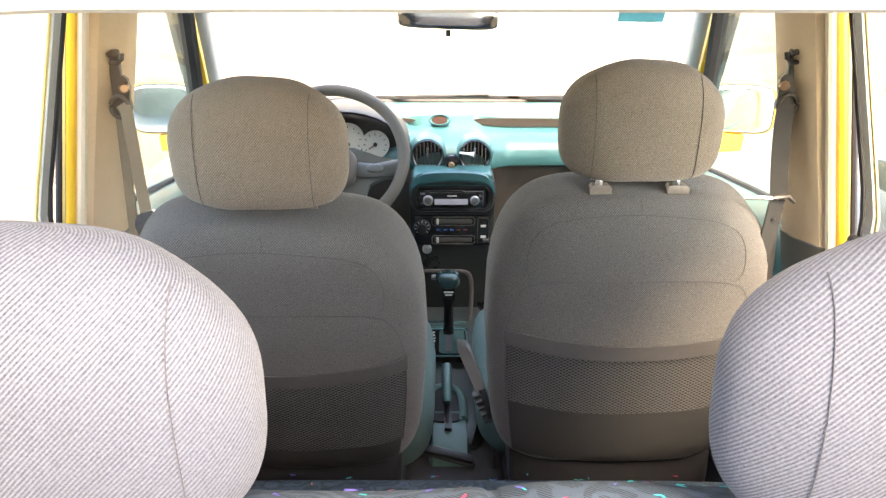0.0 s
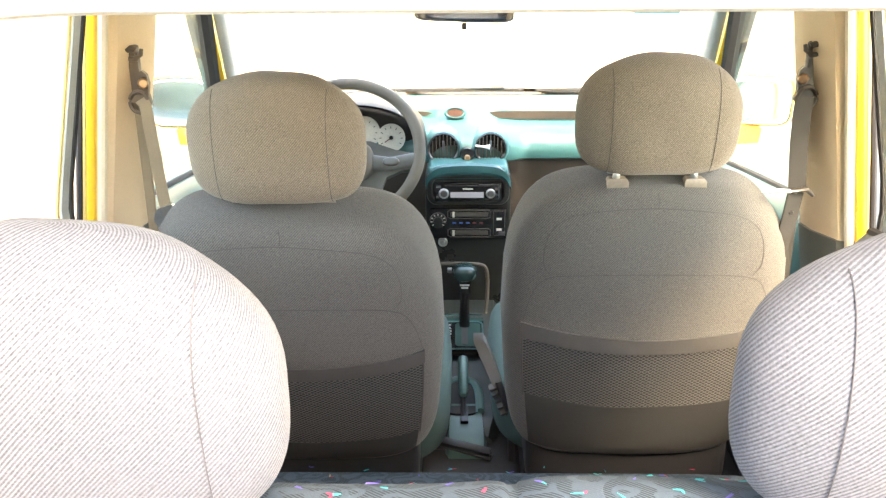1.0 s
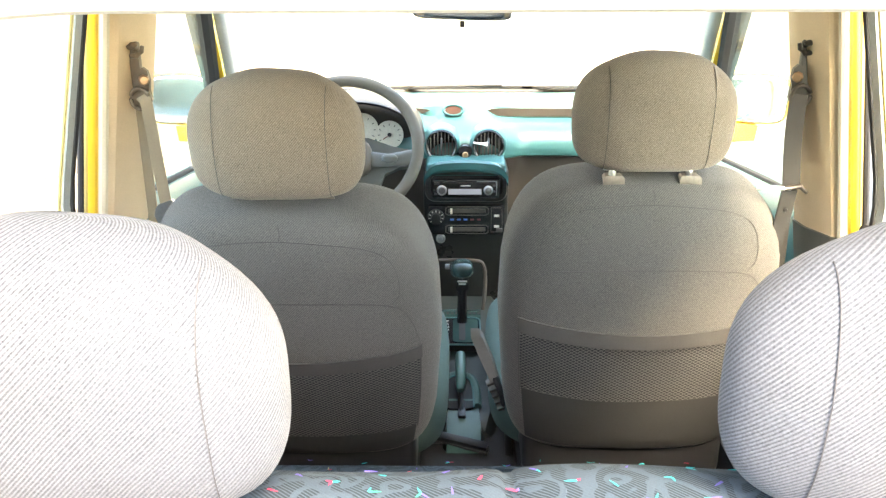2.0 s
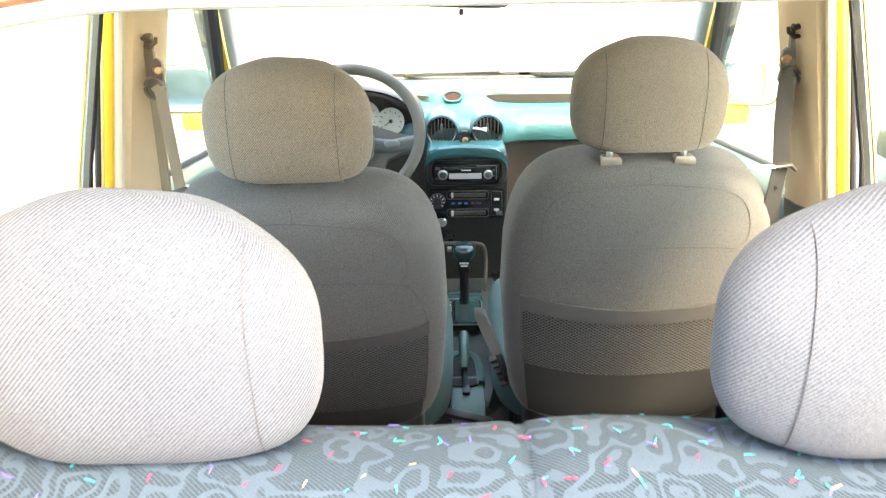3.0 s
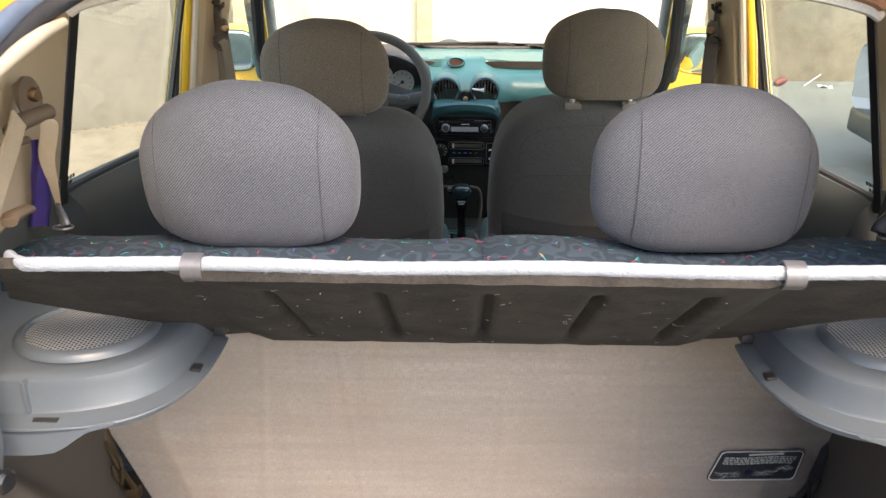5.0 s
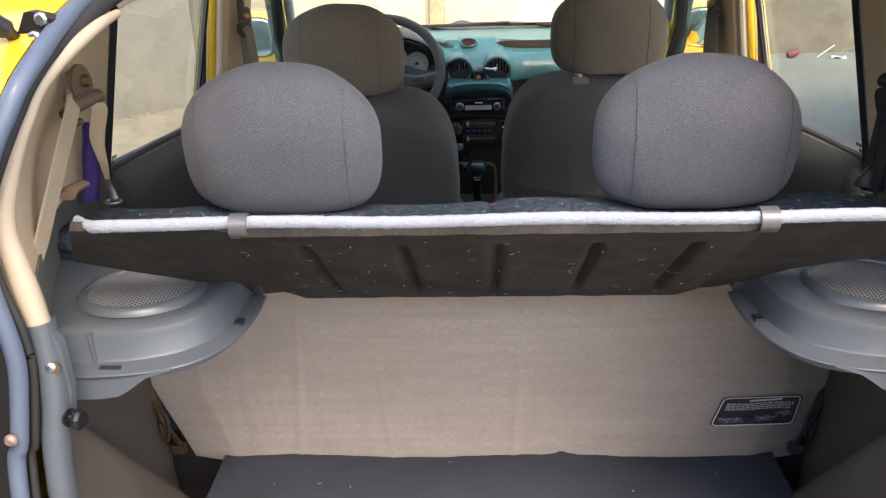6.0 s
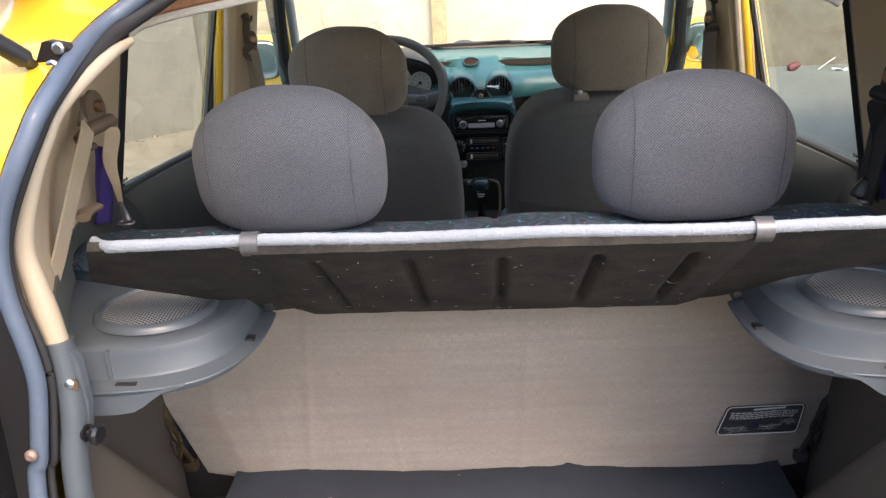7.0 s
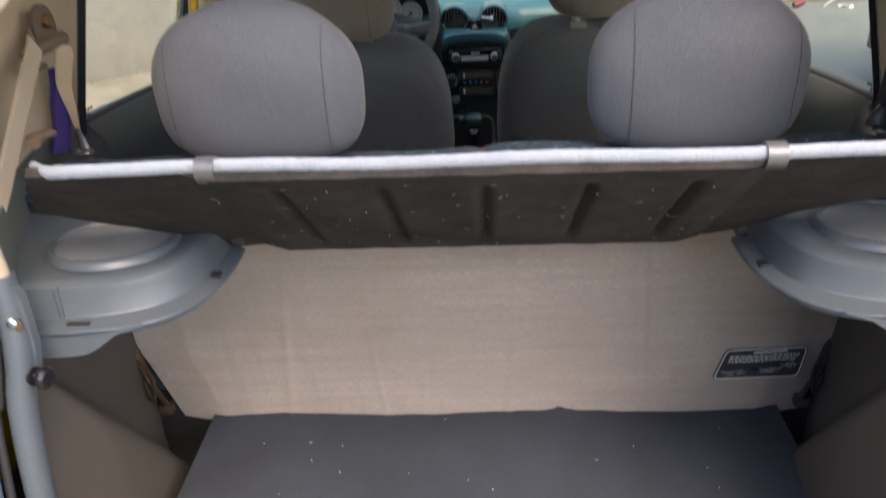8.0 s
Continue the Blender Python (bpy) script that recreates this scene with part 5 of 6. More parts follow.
def boot_side(s):
    """Moulded boot side with the loudspeaker ledge above it."""
    x_in = 0.304 if s < 0 else 0.338
    side = thing("boot_side_trim", (s * 0.55, 0.4, 0.36), "grey-brown moulded boot side trim over the wheel arch", "trim panel", "boot side trims")

    def f(u, v):
        y, z = 0.178 + 0.512 * u, 0.36 + 0.53 * v
        edge = z - (0.787 - 1.15 * (y - 0.28))
        arch = 0.062 / (1 + math.exp(max(-40, min(40, edge * 75))))
        x = 0.575 - 0.055 * (1 - u) - arch
        return (s * max(0.476, x), y, z)
    part("panel", sheet(bm_new(), f, 44, 44, (s * 0.012, 0, 0)), GREY_LOW, side)
    ledge = thing("speaker_ledge", (s * 0.46, 0.35, 0.86), "grey moulded side ledge holding a loudspeaker", "ledge", "speaker ledges")
    rim = [(0.475, 0.237), (0.452, 0.238), (0.425, 0.239), (0.388, 0.245), (0.348, 0.262), (0.322, 0.29), (0.309, 0.325), (0.304, 0.365), (0.303, 0.41)]
    c = 0.0 if s < 0 else 0.034
    rim = [(x + c, y) for x, y in rim]
    curve = spline([(s * x, y, 0.93) for x, y in rim], 4)

    def ring(off, z):
        pts = []
        for i, q in enumerate(curve):
            t = (curve[min(i + 1, len(curve) - 1)] - curve[max(i - 1, 0)]).normalized()
            nn = Vector((t.y, -t.x, 0)) * (1 if s < 0 else -1)
            pts.append(Vector((q.x, q.y, z)) + nn * off)
        return pts + [Vector((s * (x_in + 0.01), 0.5, z)), Vector((s * 0.4, 0.56, z)), Vector((s * 0.6, 0.56, z)), Vector((s * 0.6, 0.23, z)), Vector((s * 0.52, 0.21, z))]
    body = part("shell", loft(bm_new(), [ring(0.003, 0.872), ring(0.003, 0.896), ring(0.0, 0.9), ring(-0.001, 0.924), ring(-0.003, 0.931), ring(-0.008, 0.9345), ring(-0.016, 0.936), ring(-0.022, 0.9355)]), GREY, ledge, "", True, 35)
    cx, cy, cz = s * 0.415 if s < 0 else 0.46, 0.344, 0.936
    part("speaker_ring", lathe(bm_new(), [(0.078, -0.004), (0.076, 0.002), (0.072, 0.0055), (0.0675, 0.006), (0.0655, 0.003), (0.064, 0.001)], (cx, cy, cz), (0, 0.07, 1), 48, False), GREY, body, "raised speaker ring")
    sp = thing("loudspeaker", (cx, cy, cz), "round grey loudspeaker with perforated cover", "loudspeaker", "boot loudspeakers")
    part("cover", lathe(bm_new(), [(0.0645, -0.006), (0.0645, 0.003), (0.05, 0.0055), (0.035, 0.0075), (0.012, 0.0085), (0.002, 0.0088)], (cx, cy, cz), (0, 0.07, 1), 48), GRILLE, sp)
    # flange round the ledge's foot, broadest at its inner end
    lip = spline([(s * (x + c), y, 0.892) for x, y in ((0.475, 0.214), (0.452, 0.215), (0.425, 0.216), (0.373, 0.224), (0.333, 0.242), (0.305, 0.274), (0.289, 0.32), (0.284, 0.365), (0.284, 0.41))], 4)

    def apron(u, v):
        i = min(len(lip) - 1, int(round(u * (len(lip) - 1))))
        q, r = lip[i], curve[i]
        k = Vector((r.x + (0.004 * s), r.y + 0.003, 0.897))
        return Vector((q.x, q.y, 0.893)).lerp(k, v) + Vector((0, 0, 0.001 * math.sin(math.pi * v)))
    part("flange", sheet(bm_new(), apron, len(lip) - 1, 4, (0, 0.001, -0.006)), GREY, body, "grey flange")
    part("flange_edge", tube(bm_new(), [q + Vector((0, 0, -0.001)) for q in lip], 0.0016, 6), GREY, body, "worn pale flange edge")
    # tongue that drops from the ledge beside the pillar
    out = [(0.475, 0.892), (0.35, 0.892), (0.362, 0.889), (0.376, 0.885), (0.387, 0.878), (0.398, 0.87), (0.41, 0.864), (0.43, 0.861), (0.475, 0.86)]
    part("tongue", plate(bm_new(), [(s * (x + c), 0.216 + 0.15 * max(0, 0.41 - x), z) for x, z in out], (0, 0.012, 0)), GREY, body)
    part("slot", block(bm_new(), min(s * (0.405 + c), s * (0.43 + c)), max(s * (0.405 + c), s * (0.43 + c)), 0.224, 0.231, 0.892, 0.8965, 0.001), BLACK, body, "narrow dark slot")
    part("notch", block(bm_new(), min(s * (0.436 + c), s * (0.441 + c)), max(s * (0.436 + c), s * (0.441 + c)), 0.2345, 0.25, 0.896, 0.933, 0.002), GREY, body)
    part("slot", block(bm_new(), min(s * (x_in - 0.012), s * (x_in - 0.001)), max(s * (x_in - 0.012), s * (x_in - 0.001)), 0.325, 0.339, 0.892, 0.8985, 0.001), BLACK, body, "narrow dark slot")
    plate_out = [(0.462, 0.975), (0.441, 0.975), (0.433, 0.962), (0.432, 0.908), (0.439, 0.872), (0.456, 0.87)]
    part("screw_plate", plate(bm_new(), [(s * x + c, 0.165, z) for x, z in plate_out], (0, 0.012, 0)), GREY, body, "grey fixing plate")
    if s < 0:
        plug = thing("trim_screw", (-0.452, 0.16, 0.93), "shiny screw in a rusty trim hole", "screw")
        part("washer", lathe(bm_new(), [(0.009, 0), (0.0085, 0.002), (0.004, 0.003)], (-0.443, 0.158, 0.937), (0.2, -1, 0), 14), BRASS, plug, "rusty washer")
        part("head", lathe(bm_new(), [(0.0055, 0.001), (0.005, 0.005), (0.002, 0.0065)], (-0.442, 0.157, 0.94), (0.2, -1, 0.2), 12), STEEL, plug)
    stop = thing("bump_stop", (s * 0.452, 0.13, 0.84), "black rubber tailgate bump stop", "stop", "tailgate stops")
    part("spool", lathe(bm_new(), [(0.0, -0.009), (0.009, -0.009), (0.01, -0.003), (0.005, -0.002), (0.005, 0.005), (0.0115, 0.006), (0.012, 0.01), (0.009, 0.013), (0.0, 0.013)], (s * 0.432 + c, 0.155, 0.878), (-s, -0.25, 0), 24, False), GLOSS, stop)


GRILLE = grille("perforated grille")
for s in (-1, 1):
    boot_side(s)


BRASS_DK = plain("tarnished brass", (0.07, 0.048, 0.026), 0.6, 0.6)


def latch(s):
    l = thing("seat_latch", (s * 0.55, 0.655, 0.5), "worn bench latch with webbing, brass-coloured left, near-black right", "latch", "bench latches")
    # Right latch takes near-black colours instead of brass.
    col = BRASS_DK if s < 0 else FLOORING
    part("hook", tube(bm_new(), spline([(s * 0.575, 0.65, 0.6), (s * 0.56, 0.64, 0.56), (s * 0.55, 0.64, 0.52), (s * 0.54, 0.65, 0.48)], 6), 0.008, 8, 0.6), col, l)
    part("loop", tube(bm_new(), spline([(s * 0.57, 0.64, 0.58), (s * 0.545, 0.63, 0.545), (s * 0.552, 0.63, 0.5), (s * 0.565, 0.64, 0.53)], 6), 0.0035, 6), BRASS_DK if s < 0 else BLACK, l)
    part("plate", block(bm_new(), s * 0.545 - 0.012, s * 0.545 + 0.012, 0.65, 0.667, 0.455, 0.475, 0.004), col, l, "rusty plate")


for s in (-1, 1):
    latch(s)


# ---- belts ----
def rear_belt(s):
    # Right belt repeats the left one in dark tones that hold its shade.
    col = BELT_PALE if s < 0 else BELT_SHADED
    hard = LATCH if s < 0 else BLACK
    b = thing("rear_seat_belt", (s * 0.53, 0.5, 0.9), "beige rear seat belt hanging from its anchor" if s < 0 else "rear seat belt in a shaded tone hanging from its anchor", "seat belt", "rear seat belts")
    n = Vector((-s * 0.93, -0.36, 0)).normalized()
    c = 0.0 if s < 0 else 0.012
    o = Vector((s * 0.522 + c, 0.498, 1.149))
    along = Vector((-s * 0.36, 0.93, 0))
    part("anchor_neck", tube(bm_new(), [o + Vector((0, 0, 0.03)), o + Vector((0, 0, 0.027)), o + Vector((0, 0, 0.012)), o + along * -0.006 + Vector((0, 0, -0.012))], [0.006, 0.013, 0.016, 0.02], 16, 0.5, n), hard, b, "moulded belt anchor")
    part("anchor", plate(bm_new(), [o + n * 0.004 + along * (0.017 * math.cos(a * 0.2618)) + Vector((0, 0, 0.007 + 0.029 * math.sin(a * 0.2618))) for a in range(24)], n * 0.006), hard, b, "oval anchor cover")
    part("bolt", lathe(bm_new(), [(0.0085, 0), (0.009, 0.005), (0.006, 0.009), (0.003, 0.009)], o + n * 0.009 + along * 0.004 + Vector((0, 0, 0.014)), n, 8), BRASS, b, "worn brass bolt")
    part("guide", tube(bm_new(), [o + n * 0.008 + along * -0.036 + Vector((0, 0, -0.024)), o + n * 0.011 + along * -0.02 + Vector((0, 0, -0.013)), o + n * 0.011 + along * 0.022 + Vector((0, 0, -0.009))], [0.011, 0.0125, 0.0115], 12, 0.8), hard, b, "belt slot")
    part("guide", tube(bm_new(), [o + n * 0.008 + along * -0.036 + Vector((0, 0, -0.02)), o + n * 0.009 + along * -0.028 + Vector((0, 0, -0.036)), o + n * 0.009 + along * -0.014 + Vector((0, 0, -0.036))], [0.009, 0.008, 0.006], 10, 0.8), hard, b, "belt slot")
    part("webbing", strap(bm_new(), [(-0.508, 0.452, 1.146), (-0.506, 0.433, 1.132), (-0.505, 0.385, 1.094), (-0.508, 0.312, 1.022), (-0.511, 0.292, 1.0)] if s < 0 else [(0.531, 0.508, 1.15), (0.53, 0.515, 1.11), (0.53, 0.524, 1.04), (0.53, 0.536, 0.99)], (0, 1, -0.25), 0.014 if s < 0 else 0.026), col, b, "taut belt run")
    loose = [o + n * 0.014 + along * -0.008 + Vector((0, 0, -0.012)), o + n * 0.018 + along * 0.012 + Vector((0, 0, -0.022)), Vector((s * 0.522 + c, 0.525, 1.078)), Vector((s * 0.522 + c, 0.53, 1.04)), Vector((s * 0.522 + c, 0.533, 1.012))]
    run = spline(loose, 8)
    bm, rows = bm_new(), []
    for i, p in enumerate(run):
        k = i / (len(run) - 1)
        w = Vector((-s * 0.3 * (1 - k) - s * 0.95 * k, 0.9 * (1 - k) - 0.55 * k, -0.12)).normalized() * (0.0085 * (1 - k) + 0.0045)
        rows.append([p - w + n * 0.0008, p + w + n * 0.0008, p + w - n * 0.0008, p - w - n * 0.0008])
    part("webbing", loft(bm, rows), col, b, "twisted loose belt run")
    buckle = part("tongue", tube(bm_new(), [(s * 0.522 + c, 0.53, 1.016), (s * 0.521 + c, 0.536, 0.998), (s * 0.517 + c, 0.532, 0.986)], [0.004, 0.006, 0.007] if s < 0 else [0.012, 0.02, 0.022], 10, 0.6, (0, 1, 0)), STEEL_DULL if s < 0 else BLACK, b, "belt tongue on the bench")
    part("ring", tube(bm_new(), [(s * 0.517 + c + 0.012 * math.cos(a * 0.5236), 0.525 + 0.009 * math.sin(a * 0.5236), 0.986) for a in range(13)], 0.002, 6), STEEL_DULL, buckle, "small steel ring")
    part("stay", tube(bm_new(), [(s * 0.514 + c, 0.4, 1.039), (s * 0.516 + c, 0.41, 1.042), (s * 0.521 + c, 0.455, 1.036), (s * 0.523 + c, 0.465, 1.032)], [0.0095, 0.0105, 0.0085, 0.0075], 10, 0.7), STAY if s < 0 else hard, b, "tan belt holder")
    liner = thing("purple_cloth", (s * 0.545, 0.55, 0.97), "purple cloth bunched behind the belt", "cloth")
    part("fold", sheet(bm_new(), lambda u, v: (s * (0.557 - 0.021 * u + v * (0.023 - 0.006 * u)) + c, 0.56 + 0.004 * math.sin(u * 7 + v * 3) + 0.002 * math.sin(v * 11), 1.09 - 0.116 * v), 12, 12, (0, 0.004, 0)), PURPLE, liner)


def front_belt(s):
    """A belt on the middle pillar: hooked adjuster, pear-shaped anchor with its loop, and two runs of webbing."""
    b = thing("front_seat_belt", (s * 0.535, 1.39, 0.8), "beige front seat belt hanging from the pillar anchor" if s < 0 else "front seat belt in a shaded tone drawn across the pillar", "seat belt", "front seat belts")
    # Shade of the right side is put into its webbing and plastic colours.
    hard, col = (LATCH, BELT) if s < 0 else (BELT_HARD_SHADED, BELT_SHADED)
    o = Vector((s * 0.533, 1.372 if s < 0 else 1.392, 1.096))

    def at(dx, dz, dy=0.0):
        return o + Vector((-s * dx, dy, dz))
    part("track", block(bm_new(), *sorted((s * 0.528, s * 0.545)), o.y + 0.006, o.y + 0.02, 0.98, 1.18, 0.004), hard, b, "adjuster track")
    part("adjuster", tube(bm_new(), [at(-0.008, 0.076), at(-0.002, 0.08), at(0.006, 0.077), at(0.009, 0.07), at(0.004, 0.063), at(-0.006, 0.064)], [0.005, 0.0065, 0.007, 0.0065, 0.006, 0.005], 10, 0.8), hard, b, "rounded adjuster tab")
    part("adjuster", tube(bm_new(), [at(0.007, 0.068), at(0.013, 0.071), at(0.015, 0.079)], [0.005, 0.004, 0.003], 8), hard, b, "hooked adjuster lever")
    pear = [(0.012, 0.046), (0.019, 0.04), (0.0215, 0.026), (0.019, 0.01), (0.022, -0.006), (0.016, -0.016), (0.002, -0.02), (-0.009, -0.014), (-0.012, 0.0), (-0.007, 0.014), (-0.001, 0.03), (0.004, 0.041)]
    part("anchor", plate(bm_new(), [at(x, z, -0.004) for x, z in pear], (0, 0.008, 0)), hard, b, "pear-shaped belt anchor")
    ring = [at(0.004 + 0.0145 * math.cos(a * 0.3142), -0.003 + 0.017 * math.sin(a * 0.3142), -0.008) for a in range(21)]
    part("loop", tube(bm_new(), ring, 0.0042, 8, 0.8), hard, b, "rounded belt loop")
    part("bolt", lathe(bm_new(), [(0.0085, 0), (0.0085, 0.007), (0.006, 0.01), (0.003, 0.01)], at(0.012, 0.027, -0.005), (-s * 0.5, -1, 0), 8), BRASS, b, "worn brass bolt")
    half = 0.0095 if s < 0 else 0.0105
    part("webbing", strap(bm_new(), [at(0.001, -0.012, -0.002), at(-0.001, -0.06, 0.002), at(-0.003, -0.2, 0.004), at(-0.01, -0.7, 0.004)], (1, 0.4 * s, 0), half), col, b, "upright belt run")
    if s < 0:
        run = [at(0.008, 0.002, -0.012), at(0.016, -0.008, -0.016), at(0.02, -0.04, -0.02), at(0.027, -0.11, -0.026), at(0.033, -0.172, -0.03)]
        part("webbing", strap(bm_new(), spline(run, 6), (1, 0.3, 0), 0.0092), col, b, "loose belt run")
        end = run[-1]
        part("tongue", loft(bm_new(), [[end + Vector((x * w, y, z + 0.3 * x * w)) for x, y in ((-1, -0.004), (1, -0.004), (1, 0.004), (-1, 0.004))] for z, w in ((0.004, 0.012), (-0.004, 0.018), (-0.014, 0.02), (-0.03, 0.014), (-0.05, 0.012))]), STEEL, b, "steel belt tongue")
    else:
        run = [at(0.009, 0.0, -0.012), at(0.012, -0.03, -0.018), at(0.0125, -0.08, -0.024), at(0.01, -0.145, -0.034)]
        part("webbing", strap(bm_new(), spline(run, 6), (1, -0.3, 0), 0.0135), col, b, "front belt run")
        part("edge_thread", tube(bm_new(), [q + Vector((0.0125, -0.003, 0)) for q in spline(run, 6)], 0.0009, 6), BELT_PALE, b, "pale selvedge thread")
        part("tongue", tube(bm_new(), [(0.462, 1.342, 0.952), (0.485, 1.34, 0.953), (0.515, 1.34, 0.952)], [0.0045, 0.006, 0.006], 8, 0.6), STEEL, b, "steel belt tongue")
        part("tongue_grip", tube(bm_new(), [(0.505, 1.339, 0.952), (0.53, 1.339, 0.956), (0.542, 1.34, 0.945)], [0.0055, 0.0065, 0.004], 8, 0.7), BELT_HARD_SHADED, b, "brown tongue grip")
        low = [(0.515, 1.342, 0.948), (0.513, 1.346, 0.91), (0.507, 1.35, 0.86), (0.5, 1.355, 0.8), (0.48, 1.36, 0.68)]
        part("webbing", strap(bm_new(), spline(low, 5), (1, 0.3, 0), 0.0145), col, b, "lower belt run")
        part("stitching", lathe(bm_new(), [(0.004, 0), (0.003, 0.002)], (0.513, 1.343, 0.915), (0, -1, 0), 10), BLACK, b, "dark stop button")


STAY = plain("tan plastic", (0.3, 0.205, 0.13), 0.5, fine=500)
BELT_HARD_SHADED = plain("belt plastic, shaded tone", (0.035, 0.029, 0.024), 0.45, fine=500)
for s in (-1, 1):
    rear_belt(s)
    front_belt(s)


# ---- dashboard ----
def dashboard():
    d = thing("dashboard", (0, 2.4, 0.5), "blue-green plastic dashboard with round centre vents", "dashboard")

    def sec(x):
        c = math.exp(-(x / 0.135) ** 6)
        f = -0.045 * c
        t = 1 / (1 + math.exp(-(x - 0.075) * 160)) + math.exp(-((x + 0.1) / 0.03) ** 4)
        return [(x, 2.72, 0.868), (x, 2.62, 0.872 + 0.004 * c), (x, 2.53, 0.868 + 0.006 * c), (x, 2.476, 0.866 + 0.006 * c), (x, 2.47, 0.862 - 0.024 * t + 0.006 * c), (x, 2.43 + f * 0.4, 0.849 - 0.013 * t), (x, 2.375 + f, 0.832), (x, 2.345 + f, 0.805), (x, 2.335 + f, 0.775),
                (x, 2.34 + f, 0.758), (x, 2.365 + f, 0.748), (x, 2.375 + f * 0.8, 0.7), (x, 2.38 + f * 0.5, 0.6), (x, 2.42, 0.5), (x, 2.54, 0.5), (x, 2.55, 0.84)]
    xs = [-0.63 + 1.26 * k / 84 for k in range(85)]
    top = part("top_pad", loft(bm_new(), [sec(x)[:10] + [(x, 2.54, 0.75), (x, 2.56, 0.84)] for x in xs]), TEAL, d, "", True, 50)
    part("lower_dash", loft(bm_new(), [[(x, y + 0.004, z - 0.002) for x, y, z in sec(x)[9:14]] + [(x, 2.53, 0.5), (x, 2.53, 0.745)] for x in xs]), LOWER, d, "dark brown-grey lower dashboard", True, 50)
    # recessed tray in front of the passenger, and a short one beside the binnacle
    # Flat plates; their darker brown stands for shade inside the trays.
    for out in ([(0.06, 0.8615), (0.075, 0.8645), (0.1, 0.8665), (0.2, 0.866), (0.56, 0.8635), (0.56, 0.8415), (0.2, 0.8425), (0.1, 0.8445), (0.078, 0.852)], [(-0.1, 0.861), (-0.112, 0.8645), (-0.135, 0.867), (-0.165, 0.867), (-0.165, 0.845), (-0.14, 0.847), (-0.116, 0.8535)]):
        part("tray", plate(bm_new(), [(x, 2.468, z) for x, z in out], (0, -0.004, 0.0)), TRAY, top, "flat plate in the dark tone of a shaded tray recess")
    ck = part("clock_pod", lathe(bm_new(), [(0.034, -0.01), (0.036, 0.008), (0.031, 0.013), (0.026, 0.01), (0.025, 0.002)], (0, 0, 0), (0, 0, 1), 28), TEAL, d, "oval clock pod", False)
    ck.matrix_basis = Matrix.Translation((-0.033, 2.425 - 2.4, 0.868 - 0.5)) @ pose(0, 0, 0, 68) @ Matrix.Diagonal((0.9, 0.48, 0.8, 1))
    part("clock_face", lathe(bm_new(), [(0.0255, 0.0), (0.0255, 0.006), (0.002, 0.0065)], (0, 0, 0), (0, 0, 1), 24), BROWN, ck, "dark brown display", False)
    for x in (-0.0645, 0.0635):
        o = Vector((x, 2.285, 0.799))
        ax = Vector((0, -1, 0.12)).normalized()
        part("vent_shroud", lathe(bm_new(), [(0.058, -0.06), (0.051, -0.02), (0.047, 0.0), (0.0445, 0.004), (0.043, 0.003), (0.042, -0.02)], o, ax, 40, False), TEAL, d, "blue-green vent surround")
        ring = part("air_vent", lathe(bm_new(), [(0.0425, -0.02), (0.0425, 0.006), (0.0405, 0.009), (0.037, 0.007), (0.036, -0.014), (0.0, -0.014)], o, ax, 40, False), GLOSS, d, "round black air vent")
        for k in range(-3, 4):
            h = math.sqrt(max(0, 0.035 ** 2 - (k * 0.0098) ** 2))
            part("slat", block(bm_new(), x + k * 0.0098 - 0.0012, x + k * 0.0098 + 0.0012, o.y - 0.006, o.y + 0.01, o.z - h, o.z + h), GREY_DK, ring)
        part("lever", block(bm_new(), x - 0.003, x + 0.003, o.y - 0.012, o.y, o.z - 0.004, o.z + 0.022, 0.0015), GREY, ring, "grey vent lever")
    part("vent_clip", tube(bm_new(), [(0.022, 2.262, 0.812), (0.045, 2.258, 0.81), (0.06, 2.256, 0.809)], [0.003, 0.003, 0.007], 8), WHITE, d, "white clip on the vent")
    cone = part("socket_pod", lathe(bm_new(), [(0.02, -0.02), (0.019, 0.0), (0.017, 0.006), (0.0, 0.007)], (0, 2.268, 0.786), (0, -1, 0.1), 20, False), GLOSS, d, "black socket pod")
    part("socket", lathe(bm_new(), [(0.0085, 0), (0.0085, 0.008), (0.006, 0.01), (0.005, 0.004), (0.0, 0.004)], (0, 2.262, 0.779), (0, -1, 0.1), 16, False), BRASS, cone, "brass socket ring")
    # centre stack
    Y = 2.185
    st = part("console_face", block(bm_new(), -0.112, 0.116, Y + 0.012, 2.42, 0.36, 0.752, 0.012, 3), STACK, d, "black centre stack")
    part("console_cap", block(bm_new(), -0.104, 0.108, Y + 0.004, 2.36, 0.735, 0.773, 0.012, 3), TEAL, d, "blue-green top of the centre stack")
    bez = []
    for cx, cz, a0 in ((0.086, 0.725, 0), (-0.082, 0.725, 90), (-0.082, 0.7, 180), (0.086, 0.7, 270)):
        bez += [(cx + 0.026 * math.cos(radians(a0 + k * 15)), Y, cz + 0.03 * math.sin(radians(a0 + k * 15))) for k in range(7)]
    bm = bm_new()
    loft(bm, [[Vector((x, y + 0.02, z)) for x, y, z in bez], [Vector((x, y, z)) for x, y, z in bez], [Vector(((x - 0.002) * 0.97 + 0.002, y - 0.006, (z - 0.718) * 0.93 + 0.718)) for x, y, z in bez],
              [Vector(((x - 0.002) * 0.88 + 0.002, y - 0.006, (z - 0.715) * 0.76 + 0.715)) for x, y, z in bez], [Vector(((x - 0.002) * 0.85 + 0.002, y + 0.006, (z - 0.712) * 0.74 + 0.712)) for x, y, z in bez]])
    part("radio_bezel", bm, STACK, st, "black rounded bezel")
    hood = []
